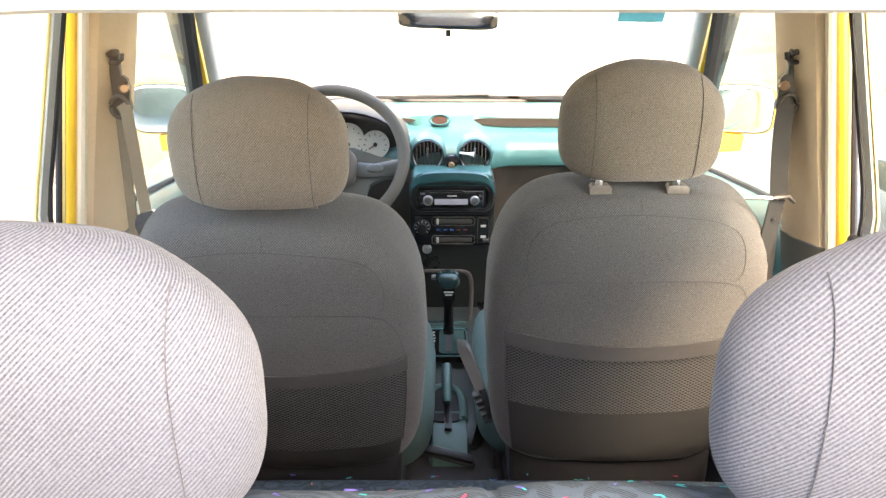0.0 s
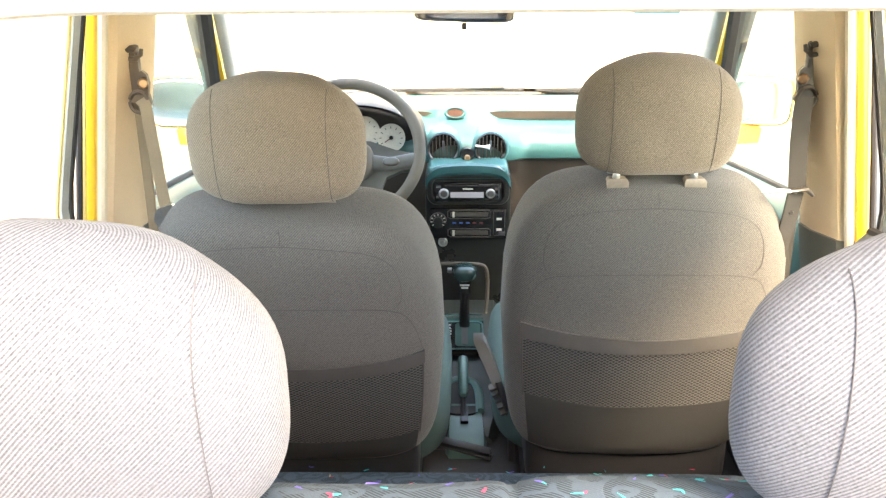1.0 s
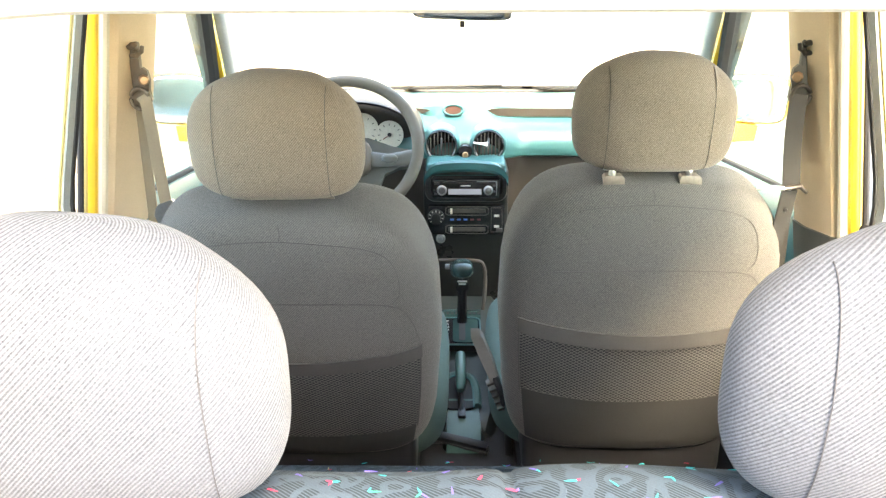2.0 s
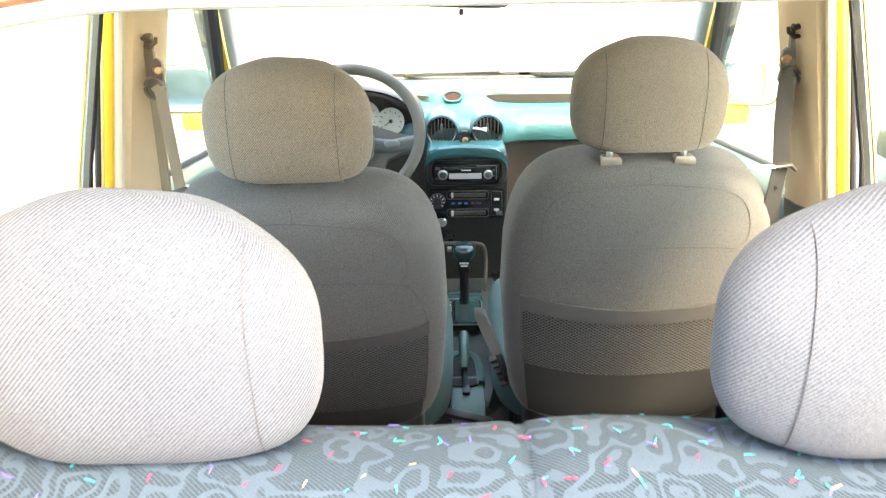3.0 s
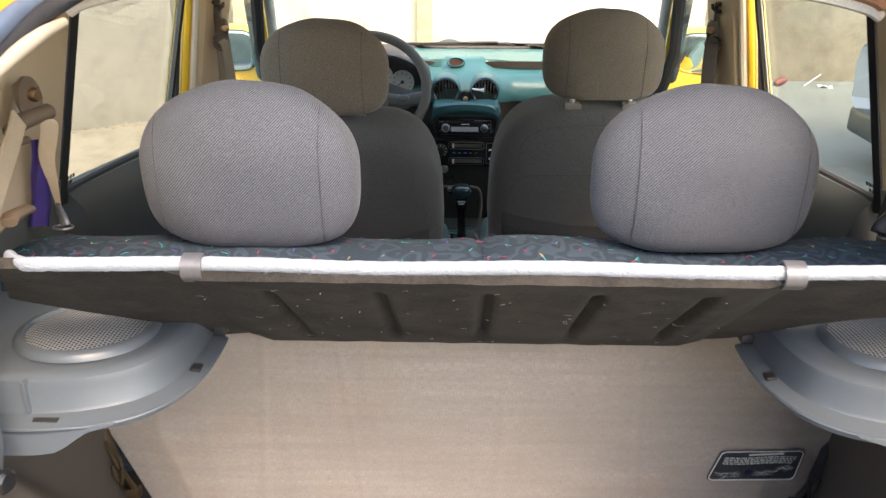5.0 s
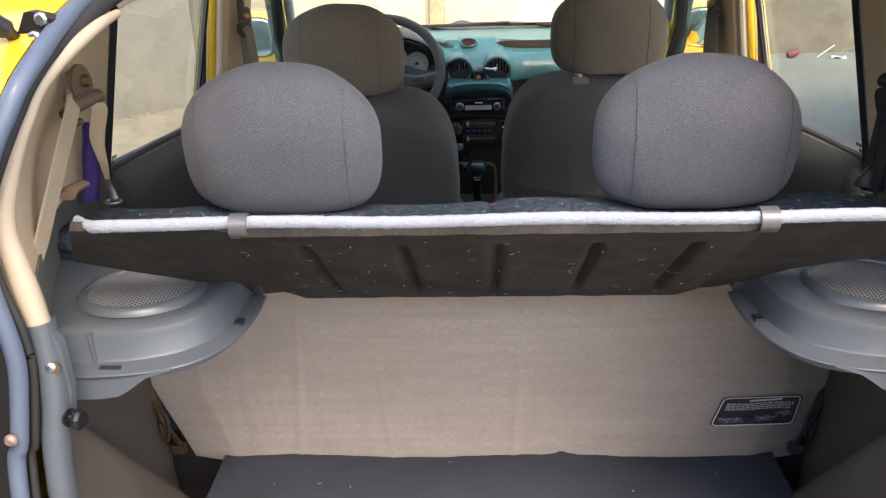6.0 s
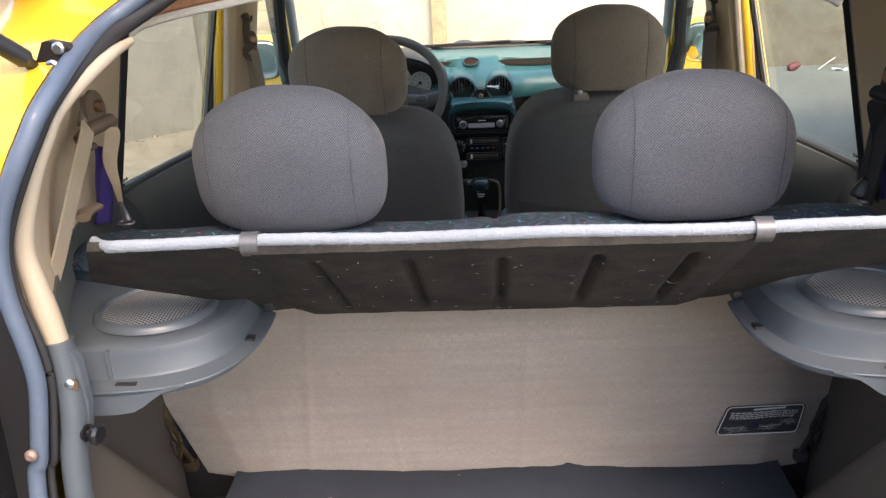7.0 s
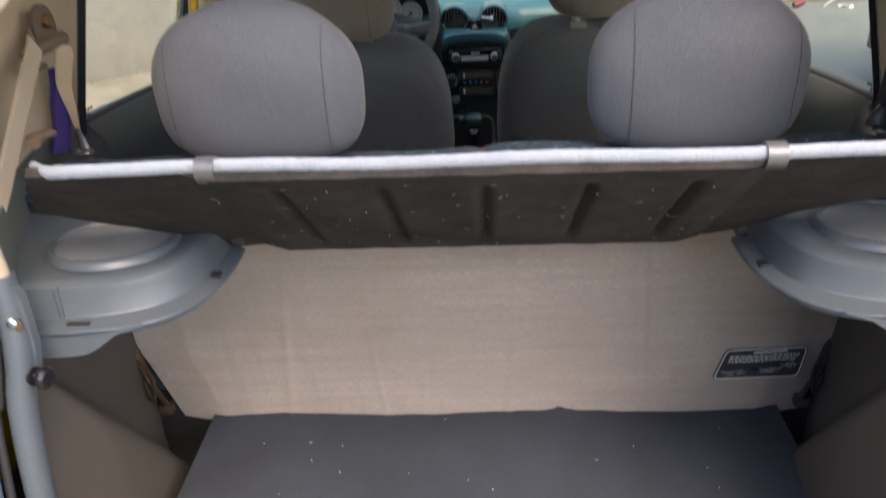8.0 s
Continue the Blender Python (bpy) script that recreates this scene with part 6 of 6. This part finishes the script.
    for y, drop, k in ((Y - 0.01, 0.03, 0.98), (Y - 0.016, 0.022, 1.0), (Y - 0.014, 0.005, 1.0), (Y - 0.005, 0.0, 0.99), (Y + 0.012, 0.004, 0.97), (Y + 0.012, 0.03, 0.97)):
        hood.append([(0.002 + 0.112 * k * u, y + 0.012 * abs(u) ** 3, 0.785 - drop - 0.012 * u * u - 0.034 * abs(u) ** 8) for u in (-1 + 2 * q / 24 for q in range(25))])
    bm = bm_new()
    loft(bm, [[hood[i][q] for i in range(6)] for q in range(25)])
    part("stack_hood", bm, TEAL_HOOD, st, "glossy blue-green hood over the radio")
    hv = part("heater_panel", block(bm_new(), -0.1, 0.106, Y + 0.002, Y + 0.02, 0.574, 0.658, 0.006, 2), GLOSS, st, "black heater control panel")
    for z in (0.645, 0.593):
        part("slider_slot", block(bm_new(), -0.045, 0.055, Y - 0.001, Y + 0.004, z - 0.008, z + 0.004, 0.002), GREY_DK, hv)
        part("slider", block(bm_new(), -0.04, -0.034, Y - 0.008, Y, z - 0.008, z + 0.006, 0.001), DIAL, hv, "white slider tab")
    for k, m in enumerate((BLUE, BLUE, BLUE, RED, RED)):
        part("mark", block(bm_new(), -0.04 + 0.018 * k, -0.03 + 0.018 * k, Y - 0.0005, Y + 0.003, 0.617, 0.621), m, hv)
    for z in (0.63, 0.6):
        part("icon", block(bm_new(), 0.078, 0.092, Y - 0.0005, Y + 0.003, z - 0.003, z + 0.003), INK, hv)
    knob = part("fan_knob", lathe(bm_new(), [(0.022, 0), (0.021, 0.008), (0.013, 0.01), (0.012, 0.016), (0.0, 0.017)], (-0.078, Y + 0.002, 0.627), (0, -1, 0), 28, False), STACK, hv, "round fan knob")
    for k in range(9):
        a = radians(-40 + 32.5 * k)
        part("tick", block(bm_new(), -0.0012, 0.0012, -0.0006, 0.0006, -0.0025, 0.0025, 0, 2, Matrix.Translation((-0.078 + 0.0175 * math.cos(a), Y - 0.0072, 0.627 + 0.0175 * math.sin(a))) @ pose(0, 0, 0, 0, 90 - math.degrees(a), 0)), INK, knob)
    for z in (0.645, 0.593):
        rim = [(-0.052, z + 0.006), (-0.046, z + 0.0095), (0.056, z + 0.0095), (0.062, z + 0.006), (0.062, z - 0.01), (0.056, z - 0.0135), (-0.046, z - 0.0135), (-0.052, z - 0.01), (-0.052, z + 0.006)]
        part("slot_rim", tube(bm_new(), [(x, Y + 0.001, zz) for x, zz in rim], 0.0013, 6), GREY_DK, hv, "grey slot rim")
    part("slot_rim", tube(bm_new(), [(x, Y + 0.001, zz) for x, zz in ((0.07, 0.652), (0.098, 0.652), (0.1, 0.62), (0.1, 0.584), (0.07, 0.584), (0.07, 0.652))], 0.0013, 6), GREY_DK, hv, "grey button frame")
    part("button", block(bm_new(), 0.084, 0.101, Y - 0.004, Y + 0.003, 0.586, 0.594, 0.001), STEEL_DULL, hv, "grey recirculation lever")
    part("lighter", lathe(bm_new(), [(0.013, 0), (0.013, 0.006), (0.0105, 0.008), (0.009, 0.004), (0.006, 0.004), (0.005, 0.007), (0.0, 0.007)], (-0.066, Y + 0.012, 0.562), (0, -1, 0), 24, False), STEEL, st, "round lighter socket")
    # instrument binnacle
    arch = []
    for y, r in ((2.24, 0.175), (2.26, 0.183), (2.45, 0.172)):
        arch.append([(-0.29 + r * math.cos(a), y, 0.815 + 0.115 * (r / 0.18) * math.sin(a)) for a in (math.pi * k / 16 for k in range(17))])
    for y, r in ((2.45, 0.155), (2.24, 0.16), (2.24, 0.175)):
        arch.append([(-0.29 + r * math.cos(a), y, 0.815 + 0.103 * (r / 0.17) * math.sin(a)) for a in (math.pi * k / 16 for k in range(17))])
    bin_ = part("binnacle", loft(bm_new(), arch, False, False), BLACK, d, "black instrument hood")
    part("binnacle_back", plate(bm_new(), [(-0.29 + 0.166 * math.cos(math.pi * k / 16), 2.345, 0.812 + 0.102 * math.sin(math.pi * k / 16)) for k in range(17)] + [(-0.45, 2.345, 0.74), (-0.13, 2.345, 0.74)], (0, 0.02, 0)), BINNACLE, bin_, "dark brown instrument panel")
    for x, r in ((-0.365, 0.036), (-0.285, 0.042), (-0.21, 0.036)):
        dial = part("dial", lathe(bm_new(), [(r + 0.003, 0), (r + 0.003, 0.006), (r, 0.006), (r, 0.003), (0.0, 0.0035)], (x, 2.34, 0.817 if x > -0.25 else 0.832), (0, -1, 0.15), 28, False), DIAL, bin_, "pale round dial")
        for k in range(9):
            a = radians(-30 + 30 * k)
            part("tick", block(bm_new(), -0.0009, 0.0009, -0.0004, 0.0004, -0.003, 0.003, 0, 2, Matrix.Translation((x + r * 0.82 * math.cos(a), 2.334, (0.817 if x > -0.25 else 0.832) + r * 0.82 * math.sin(a))) @ pose(0, 0, 0, 8, 90 - math.degrees(a), 0)), BLACK, dial)
        part("needle", tube(bm_new(), [(x, 2.332, 0.818), (x - r * 0.5, 2.331, 0.818 - r * 0.35)], 0.0014, 6), RED, dial, "red needle")
        part("needle_hub", lathe(bm_new(), [(0.006, 0), (0.005, 0.004)], (x, 2.334, 0.818), (0, -1, 0.15), 12), BLACK, dial)


BINNACLE = plain("dark brown instrument plastic", (0.032, 0.025, 0.02), 0.5, fine=500, bump=0.1)
TEAL_HOOD = plain("glossy blue-green plastic", (0.02, 0.082, 0.088), 0.2, fine=600, bump=0.04)
TRAY = plain("lower dash plastic, shaded recess tone", (0.03, 0.022, 0.017), 0.5, fine=500, bump=0.2)
STACK = plain("black centre stack plastic", (0.016, 0.0175, 0.017), 0.3, fine=500, bump=0.1)
LOWER = plain("brown-grey lower dash plastic", (0.062, 0.05, 0.042), 0.55, fine=700, bump=0.2)
BROWN = plain("dark brown display", (0.06, 0.03, 0.025), 0.2, bump=0)
BLUE = plain("blue mark", (0.05, 0.15, 0.5), 0.6, bump=0)
GREY_DK = plain("dark grey slats", (0.07, 0.065, 0.06), 0.4, bump=0.05)
dashboard()


def radio():
    Y = 2.183
    r = thing("car_radio", (0.002, 2.2, 0.705), "black car radio with lit pale blue display", "radio")
    f = part("face", block(bm_new(), -0.087, 0.091, Y - 0.006, Y + 0.03, 0.682, 0.732, 0.004, 2), GLOSS, r)
    part("display", block(bm_new(), -0.045, 0.043, Y - 0.0075, Y - 0.004, 0.692, 0.7075, 0.001), DISPLAY, f, "lit pale blue display")
    part("slot", block(bm_new(), -0.06, 0.06, Y - 0.007, Y - 0.004, 0.7235, 0.7255), GREY_DK, f)
    part("brand_bar", block(bm_new(), -0.012, 0.014, Y - 0.0072, Y - 0.004, 0.7145, 0.7175), INK, f)
    part("trim_line", block(bm_new(), 0.082, 0.0835, Y - 0.0075, Y - 0.004, 0.69, 0.729), STEEL, f)
    part("trim_line", block(bm_new(), 0.03, 0.0835, Y - 0.0075, Y - 0.004, 0.7275, 0.729), STEEL, f)
    for x, rr in ((-0.062, 0.0135), (0.061, 0.0125)):
        dial = part("knob", lathe(bm_new(), [(rr, 0), (rr, 0.006), (rr * 0.86, 0.008), (rr * 0.74, 0.008), (rr * 0.68, 0.005)], (x, Y - 0.005, 0.704), (0, -1, 0), 28, False), STEEL, f, "silver knob ring")
        part("cap", lathe(bm_new(), [(rr * 0.7, 0.003), (rr * 0.62, 0.009), (rr * 0.2, 0.0105), (0, 0.0105)], (x, Y - 0.005, 0.704), (0, -1, 0), 24, False), STEEL_DULL, dial)
    for x, z in ((-0.079, 0.722), (-0.079, 0.694), (0.076, 0.7), (0.076, 0.716), (-0.073, 0.722)):
        part("button", block(bm_new(), x - 0.0035, x + 0.0035, Y - 0.0085, Y - 0.004, z - 0.003, z + 0.003, 0.0008), STEEL_DULL, f)


radio()


def steering_wheel():
    w = thing("steering_wheel", (-0.29, 2.0, 0.873), "dark grey steering wheel with broad spokes", "steering wheel")
    m = Matrix.Translation((-0.294, 2.0, 0.861)) @ pose(0, 0, 0, -38)
    bm = bm_new()
    rows = []
    for k in range(64):
        a = 2 * math.pi * k / 64
        rows.append([m @ Vector(((0.179 + 0.0145 * math.cos(b)) * math.cos(a), 0.0145 * math.sin(b), (0.179 + 0.0145 * math.cos(b)) * math.sin(a))) for b in (2 * math.pi * j / 12 for j in range(12))])
    loft(bm, rows + [rows[0]], False)
    bmesh.ops.remove_doubles(bm, verts=bm.verts, dist=1e-5)
    part("rim", bm, WHEEL, w)
    p = cushion_form(0.07, 0.03, 0.05, 0.6, 0.6, 0.6)[0]
    bm = cushion(bm_new(), p, 32, 16)
    bmesh.ops.transform(bm, verts=bm.verts, matrix=m @ Matrix.Translation((0, 0, -0.03)))
    part("hub", bm, WHEEL, w, "padded hub")
    for s in (-1, 1):
        sp = part("spoke", tube(bm_new(), [m @ Vector((s * 0.05, 0.0, -0.03)), m @ Vector((s * 0.11, -0.004, -0.035)), m @ Vector((s * 0.178, 0, -0.022))], [0.022, 0.017, 0.02], 12, 0.4, (m.to_3x3() @ Vector((0, 1, 0)))), SPOKE, w, "grey spoke")
        bm = cushion(bm_new(), cushion_form(0.02, 0.006, 0.0115, 0.9, 0.9, 0.9)[0], 24, 12)
        bmesh.ops.transform(bm, verts=bm.verts, matrix=m @ Matrix.Translation((s * 0.112, -0.0115, -0.033)))
        part("horn_button", bm, SPOKE, sp, "oval horn button")
        web = [(0.0, 0.03), (0.06, 0.026), (0.12, 0.004), (0.176, -0.008), (0.18, -0.045), (0.135, -0.05), (0.1, -0.068), (0.088, -0.105), (0.1, -0.14), (0.085, -0.162), (0.05, -0.135), (0.0, -0.125)]
        part("spoke", plate(bm_new(), [m @ Vector((s * x, 0.002, z)) for x, z in web], m.to_3x3() @ Vector((0, 0.016, 0))), SPOKE, w, "broad grey spoke web")
    part("column", tube(bm_new(), [m @ Vector((0, 0.02, 0)), m @ Vector((0, 0.12, -0.01)), m @ Vector((0, 0.42, -0.02))], [0.03, 0.045, 0.045], 16), BLACK, w, "black column shroud")
    for s in (-1, 1):
        part("stalk", tube(bm_new(), [m @ Vector((0, 0.09, 0)), m @ Vector((s * 0.15, 0.07, 0.02))], [0.007, 0.009], 8), BLACK, w, "control stalk")


WHEEL = plain("dark grey soft wheel plastic", (0.098, 0.088, 0.074), 0.55, fine=700, bump=0.25)
SPOKE = plain("mid grey spoke plastic", (0.085, 0.09, 0.086), 0.35, fine=700, bump=0.1)
steering_wheel()


def interior_mirror():
    r = thing("rear_view_mirror", (-0.01, 2.08, 1.17), "dark framed interior rear-view mirror on a short stem", "mirror")
    p = cushion_form(0.12, 0.02, 0.032, 0.4, 0.35, 0.35)[0]
    bm = cushion(bm_new(), p, 40, 16)
    bmesh.ops.transform(bm, verts=bm.verts, matrix=Matrix.Translation((-0.01, 2.09, 1.181)) @ pose(0, 0, 0, -1, 2, 0))
    part("housing", bm, BLACK, r)
    p = cushion_form(0.118, 0.004, 0.0302, 0.35, 0.35, 0.35)[0]
    bm = cushion(bm_new(), p, 40, 12)
    bmesh.ops.transform(bm, verts=bm.verts, matrix=Matrix.Translation((-0.01, 2.069, 1.181)) @ pose(0, 0, 0, -1, 2, 0))
    part("glass", bm, MIRROR, r, "mirror glass")
    part("stem", tube(bm_new(), [(-0.01, 2.1, 1.18), (-0.01, 2.11, 1.23), (-0.01, 2.11, 1.262)], 0.009, 8), BLACK, r)
    part("dip_tab", block(bm_new(), -0.016, -0.004, 2.07, 2.09, 1.133, 1.148, 0.002), BLACK, r, "dipping tab")


interior_mirror()


# ---- centre console ----
def console():
    c = thing("centre_console", (0, 1.85, 0.31), "dark green-grey centre console with gear gate", "console")
    rings = []
    for y, w, z0 in ((1.6, 0.05, 0.33), (1.62, 0.056, 0.345), (1.68, 0.066, 0.35), (1.8, 0.07, 0.352), (1.9, 0.074, 0.362), (2.12, 0.08, 0.375), (2.25, 0.085, 0.4)):
        rings.append([(-w - 0.012, y, 0.3), (-w, y, z0 - 0.012), (-w + 0.01, y, z0), (w - 0.01, y, z0), (w, y, z0 - 0.012), (w + 0.012, y, 0.3)])
    part("body", loft(bm_new(), rings), CONSOLE, c)

    def rounded(x0, x1, y0, y1, r, z):
        return [(cx + r * math.cos(radians(a0 + 22.5 * k)), cy + r * math.sin(radians(a0 + 22.5 * k)), z) for cx, cy, a0 in ((x1 - r, y1 - r, 0), (x0 + r, y1 - r, 90), (x0 + r, y0 + r, 180), (x1 - r, y0 + r, 270)) for k in range(5)]
    gate = part("gear_gate", plate(bm_new(), rounded(-0.063, 0.038, 1.9, 2.057, 0.016, 0.37), (0, 0, 0.018)), GLOSS, c, "black gear gate")
    edge = rounded(-0.063, 0.038, 1.9, 2.057, 0.016, 0.3885)
    # Teal reflections on the black gate, drawn as a rim and a plate.
    part("gate_rim", tube(bm_new(), edge + edge[:1], 0.0022, 6), TEAL, gate, "thin gate rim coloured as a teal reflection")
    part("gate_reflection", plate(bm_new(), rounded(-0.032, 0.033, 1.912, 2.048, 0.014, 0.387), (0, 0, 0.003)), GATE, gate, "plate coloured as the teal reflection on the gate")
    part("gate_slit", plate(bm_new(), rounded(-0.016, 0.0, 1.92, 2.04, 0.007, 0.3895), (0, 0, 0.0015)), RUBBER, gate, "dark lever slit")
    strip = part("gate_strip", block(bm_new(), -0.07, 0.042, 2.06, 2.107, 0.378, 0.39, 0.003), GATE, c, "green-grey strip with slots")
    for k in range(9):
        x = -0.062 + 0.0118 * k
        part("slot", block(bm_new(), x, x + 0.0085, 2.074, 2.088, 0.389, 0.3912), RUBBER, strip)
    part("pocket_rim", tube(bm_new(), spline([(0.048, 2.115, 0.385), (0.053, 2.13, 0.42), (0.055, 2.15, 0.465), (0.049, 2.155, 0.5), (0.03, 2.155, 0.512), (-0.03, 2.155, 0.514), (-0.075, 2.155, 0.512), (-0.094, 2.155, 0.5), (-0.1, 2.15, 0.465), (-0.096, 2.13, 0.42), (-0.09, 2.115, 0.385)], 5), 0.0055, 8), LOWER, c, "brown-grey pocket rim")
    for k, ch in enumerate("PRND2L"):
        font = bpy.data.curves.new("gear_letter", "FONT")
        font.body, font.size, font.extrude = ch, 0.013, 0.0003
        font.align_x = "CENTER"
        me = bpy.data.meshes.new_from_object(bpy.data.objects.new("tmp", font))
        me.materials.clear()
        me.materials.append(INK)
        ob = new("gear_letter", me)
        ob.parent = gate
        ob.matrix_basis = pose(-0.046, 2.03 - 0.017 * k - 1.85, 0.389 - 0.31)
    # hand brake recess and box
    # Raised dark plate stands for the shade inside the brake recess.
    part("brake_well", plate(bm_new(), rounded(-0.05, 0.02, 1.65, 1.795, 0.02, 0.345), (0, 0, 0.012)), RUBBER, c, "flat dark plate for the shaded hand brake recess")
    ring = [(-0.06, 1.66), (-0.06, 1.7), (-0.058, 1.75), (-0.05, 1.785), (-0.034, 1.801), (-0.018, 1.804), (-0.002, 1.801), (0.014, 1.785), (0.022, 1.75), (0.0245, 1.7), (0.0245, 1.66)]
    part("well_rim", tube(bm_new(), spline([(x, y, 0.357) for x, y in ring], 4), 0.0095, 10, 0.8), GREY_GREEN, c, "blue-green recess rim")
    part("well_lip", tube(bm_new(), spline([(-0.018 + (x + 0.018) * 0.82, y - 0.012, 0.361) for x, y in ring], 4), 0.0022, 6), TEAL, c, "blue-green inner lip")
    part("rear_box", loft(bm_new(), [[(-0.055 + k, y, 0.3), (-0.043 + k, y, z), (0.03 - k, y, z), (0.042 - k, y, 0.3)] for y, z, k in ((1.54, 0.315, 0.0), (1.6, 0.345, 0.0), (1.69, 0.358, 0.004))]), GREY_GREEN, c, "green-grey box behind the brake")
    part("slot", block(bm_new(), -0.018, -0.002, 1.62, 1.685, 0.35, 0.3575, 0.001), BLACK, c, "brake slot")


CONSOLE = plain("dark green-grey console plastic", (0.034, 0.041, 0.038), 0.45, fine=700, bump=0.2)
GATE = plain("glossy dark green plastic", (0.035, 0.075, 0.07), 0.22, fine=500, bump=0.03)
GREY_GREEN = plain("green-grey plastic", (0.06, 0.13, 0.118), 0.4, fine=700, bump=0.2)
console()


def gear_lever():
    g = thing("gear_lever", (-0.008, 2.03, 0.385), "black automatic gear lever with rounded grip", "gear lever")
    part("shaft", tube(bm_new(), [(-0.008, 2.03, 0.385), (-0.008, 2.02, 0.46), (-0.008, 2.01, 0.53)], [0.014, 0.012, 0.014], 10), GLOSS, g)
    p = cushion_form(0.03, 0.034, 0.02, 0.8, 0.6, 0.9)[0]
    bm = cushion(bm_new(), p, 28, 16)
    bmesh.ops.translate(bm, verts=bm.verts, vec=(-0.008, 2.0, 0.552))
    part("knob", bm, TEAL_GLOSS, g, "dark green glossy knob")
    part("release", lathe(bm_new(), [(0.007, 0), (0.007, 0.01), (0.004, 0.012)], (-0.04, 2.0, 0.556), (-1, 0, 0), 12), STEEL_DULL, g, "release button")
    part("print_line", block(bm_new(), -0.02, 0.004, 1.996, 1.999, 0.515, 0.519), INK, g)
    part("print_line", block(bm_new(), -0.017, 0.001, 1.996, 1.999, 0.508, 0.511), INK, g)
    part("collar", block(bm_new(), -0.024, 0.008, 1.998, 2.025, 0.49, 0.535, 0.006, 2), GLOSS, g)


TEAL_GLOSS = plain("dark green gloss plastic", (0.016, 0.038, 0.038), 0.2, bump=0.02)
gear_lever()


def hand_brake():
    h = thing("hand_brake", (-0.012, 1.68, 0.355), "green-grey hand brake lever with padded grip", "hand brake")
    part("shaft", tube(bm_new(), [(-0.012, 1.64, 0.352), (-0.013, 1.7, 0.372), (-0.014, 1.74, 0.392)], 0.006, 8), BLACK, h)
    part("grip", tube(bm_new(), [(-0.013, 1.685, 0.382), (-0.013, 1.7, 0.389), (-0.013, 1.77, 0.412), (-0.013, 1.79, 0.418), (-0.013, 1.799, 0.418)], [0.008, 0.0115, 0.012, 0.011, 0.004], 12), GREY_GREEN, h, "padded grip")


hand_brake()


def buckles():
    b = thing("belt_buckle", (0.075, 1.5, 0.32), "grey belt buckle on a ribbed stalk", "buckle", "belt buckles")
    part("stalk", tube(bm_new(), spline([(0.088, 1.54, 0.3), (0.082, 1.53, 0.4), (0.07, 1.53, 0.46), (0.057, 1.543, 0.495)], 6), 0.008, 10, 0.8), BLACK, b, "ribbed black stalk")
    part("head", loft(bm_new(), [[(x + dx * w, y + dy, z + 0.4 * dy) for dx, dy in ((-1, -0.008), (1, -0.008), (1, 0.008), (-1, 0.008))] for x, y, z, w in ((0.056, 1.545, 0.49, 0.009), (0.043, 1.56, 0.52, 0.0115), (0.02, 1.59, 0.565, 0.012), (0.016, 1.595, 0.572, 0.009))]), LATCH_GREY, b, "grey buckle head")
    for k in range(5):
        f = k / 4
        part("rib", block(bm_new(), -0.012, 0.012, -0.007, 0.007, -0.004, 0.004, 0.002, 2, Matrix.Translation((0.05 + 0.022 * f, 1.548 - 0.02 * f, 0.482 - 0.045 * f)) @ pose(0, 0, 0, 25, -26, 0)), LATCH_GREY, b, "ribbed sleeve")
    d = thing("belt_buckle", (-0.015, 1.55, 0.3), "dark belt buckle lying across the tunnel", "buckle", "belt buckles")
    part("stalk", tube(bm_new(), [(-0.085, 1.57, 0.322), (-0.05, 1.57, 0.326), (0.045, 1.54, 0.318)], [0.005, 0.008, 0.008], 10, 0.7), BLACK, d)
    part("head", block(bm_new(), -0.1, 0.055, -0.009, 0.009, -0.007, 0.007, 0.003, 2, Matrix.Translation((-0.01, 1.556, 0.334)) @ pose(0, 0, 0, 20, 6, -14)), BLACK, d, "dark buckle head")


LATCH_GREY = plain("grey buckle plastic", (0.075, 0.07, 0.063), 0.45, bump=0.1)
buckles()
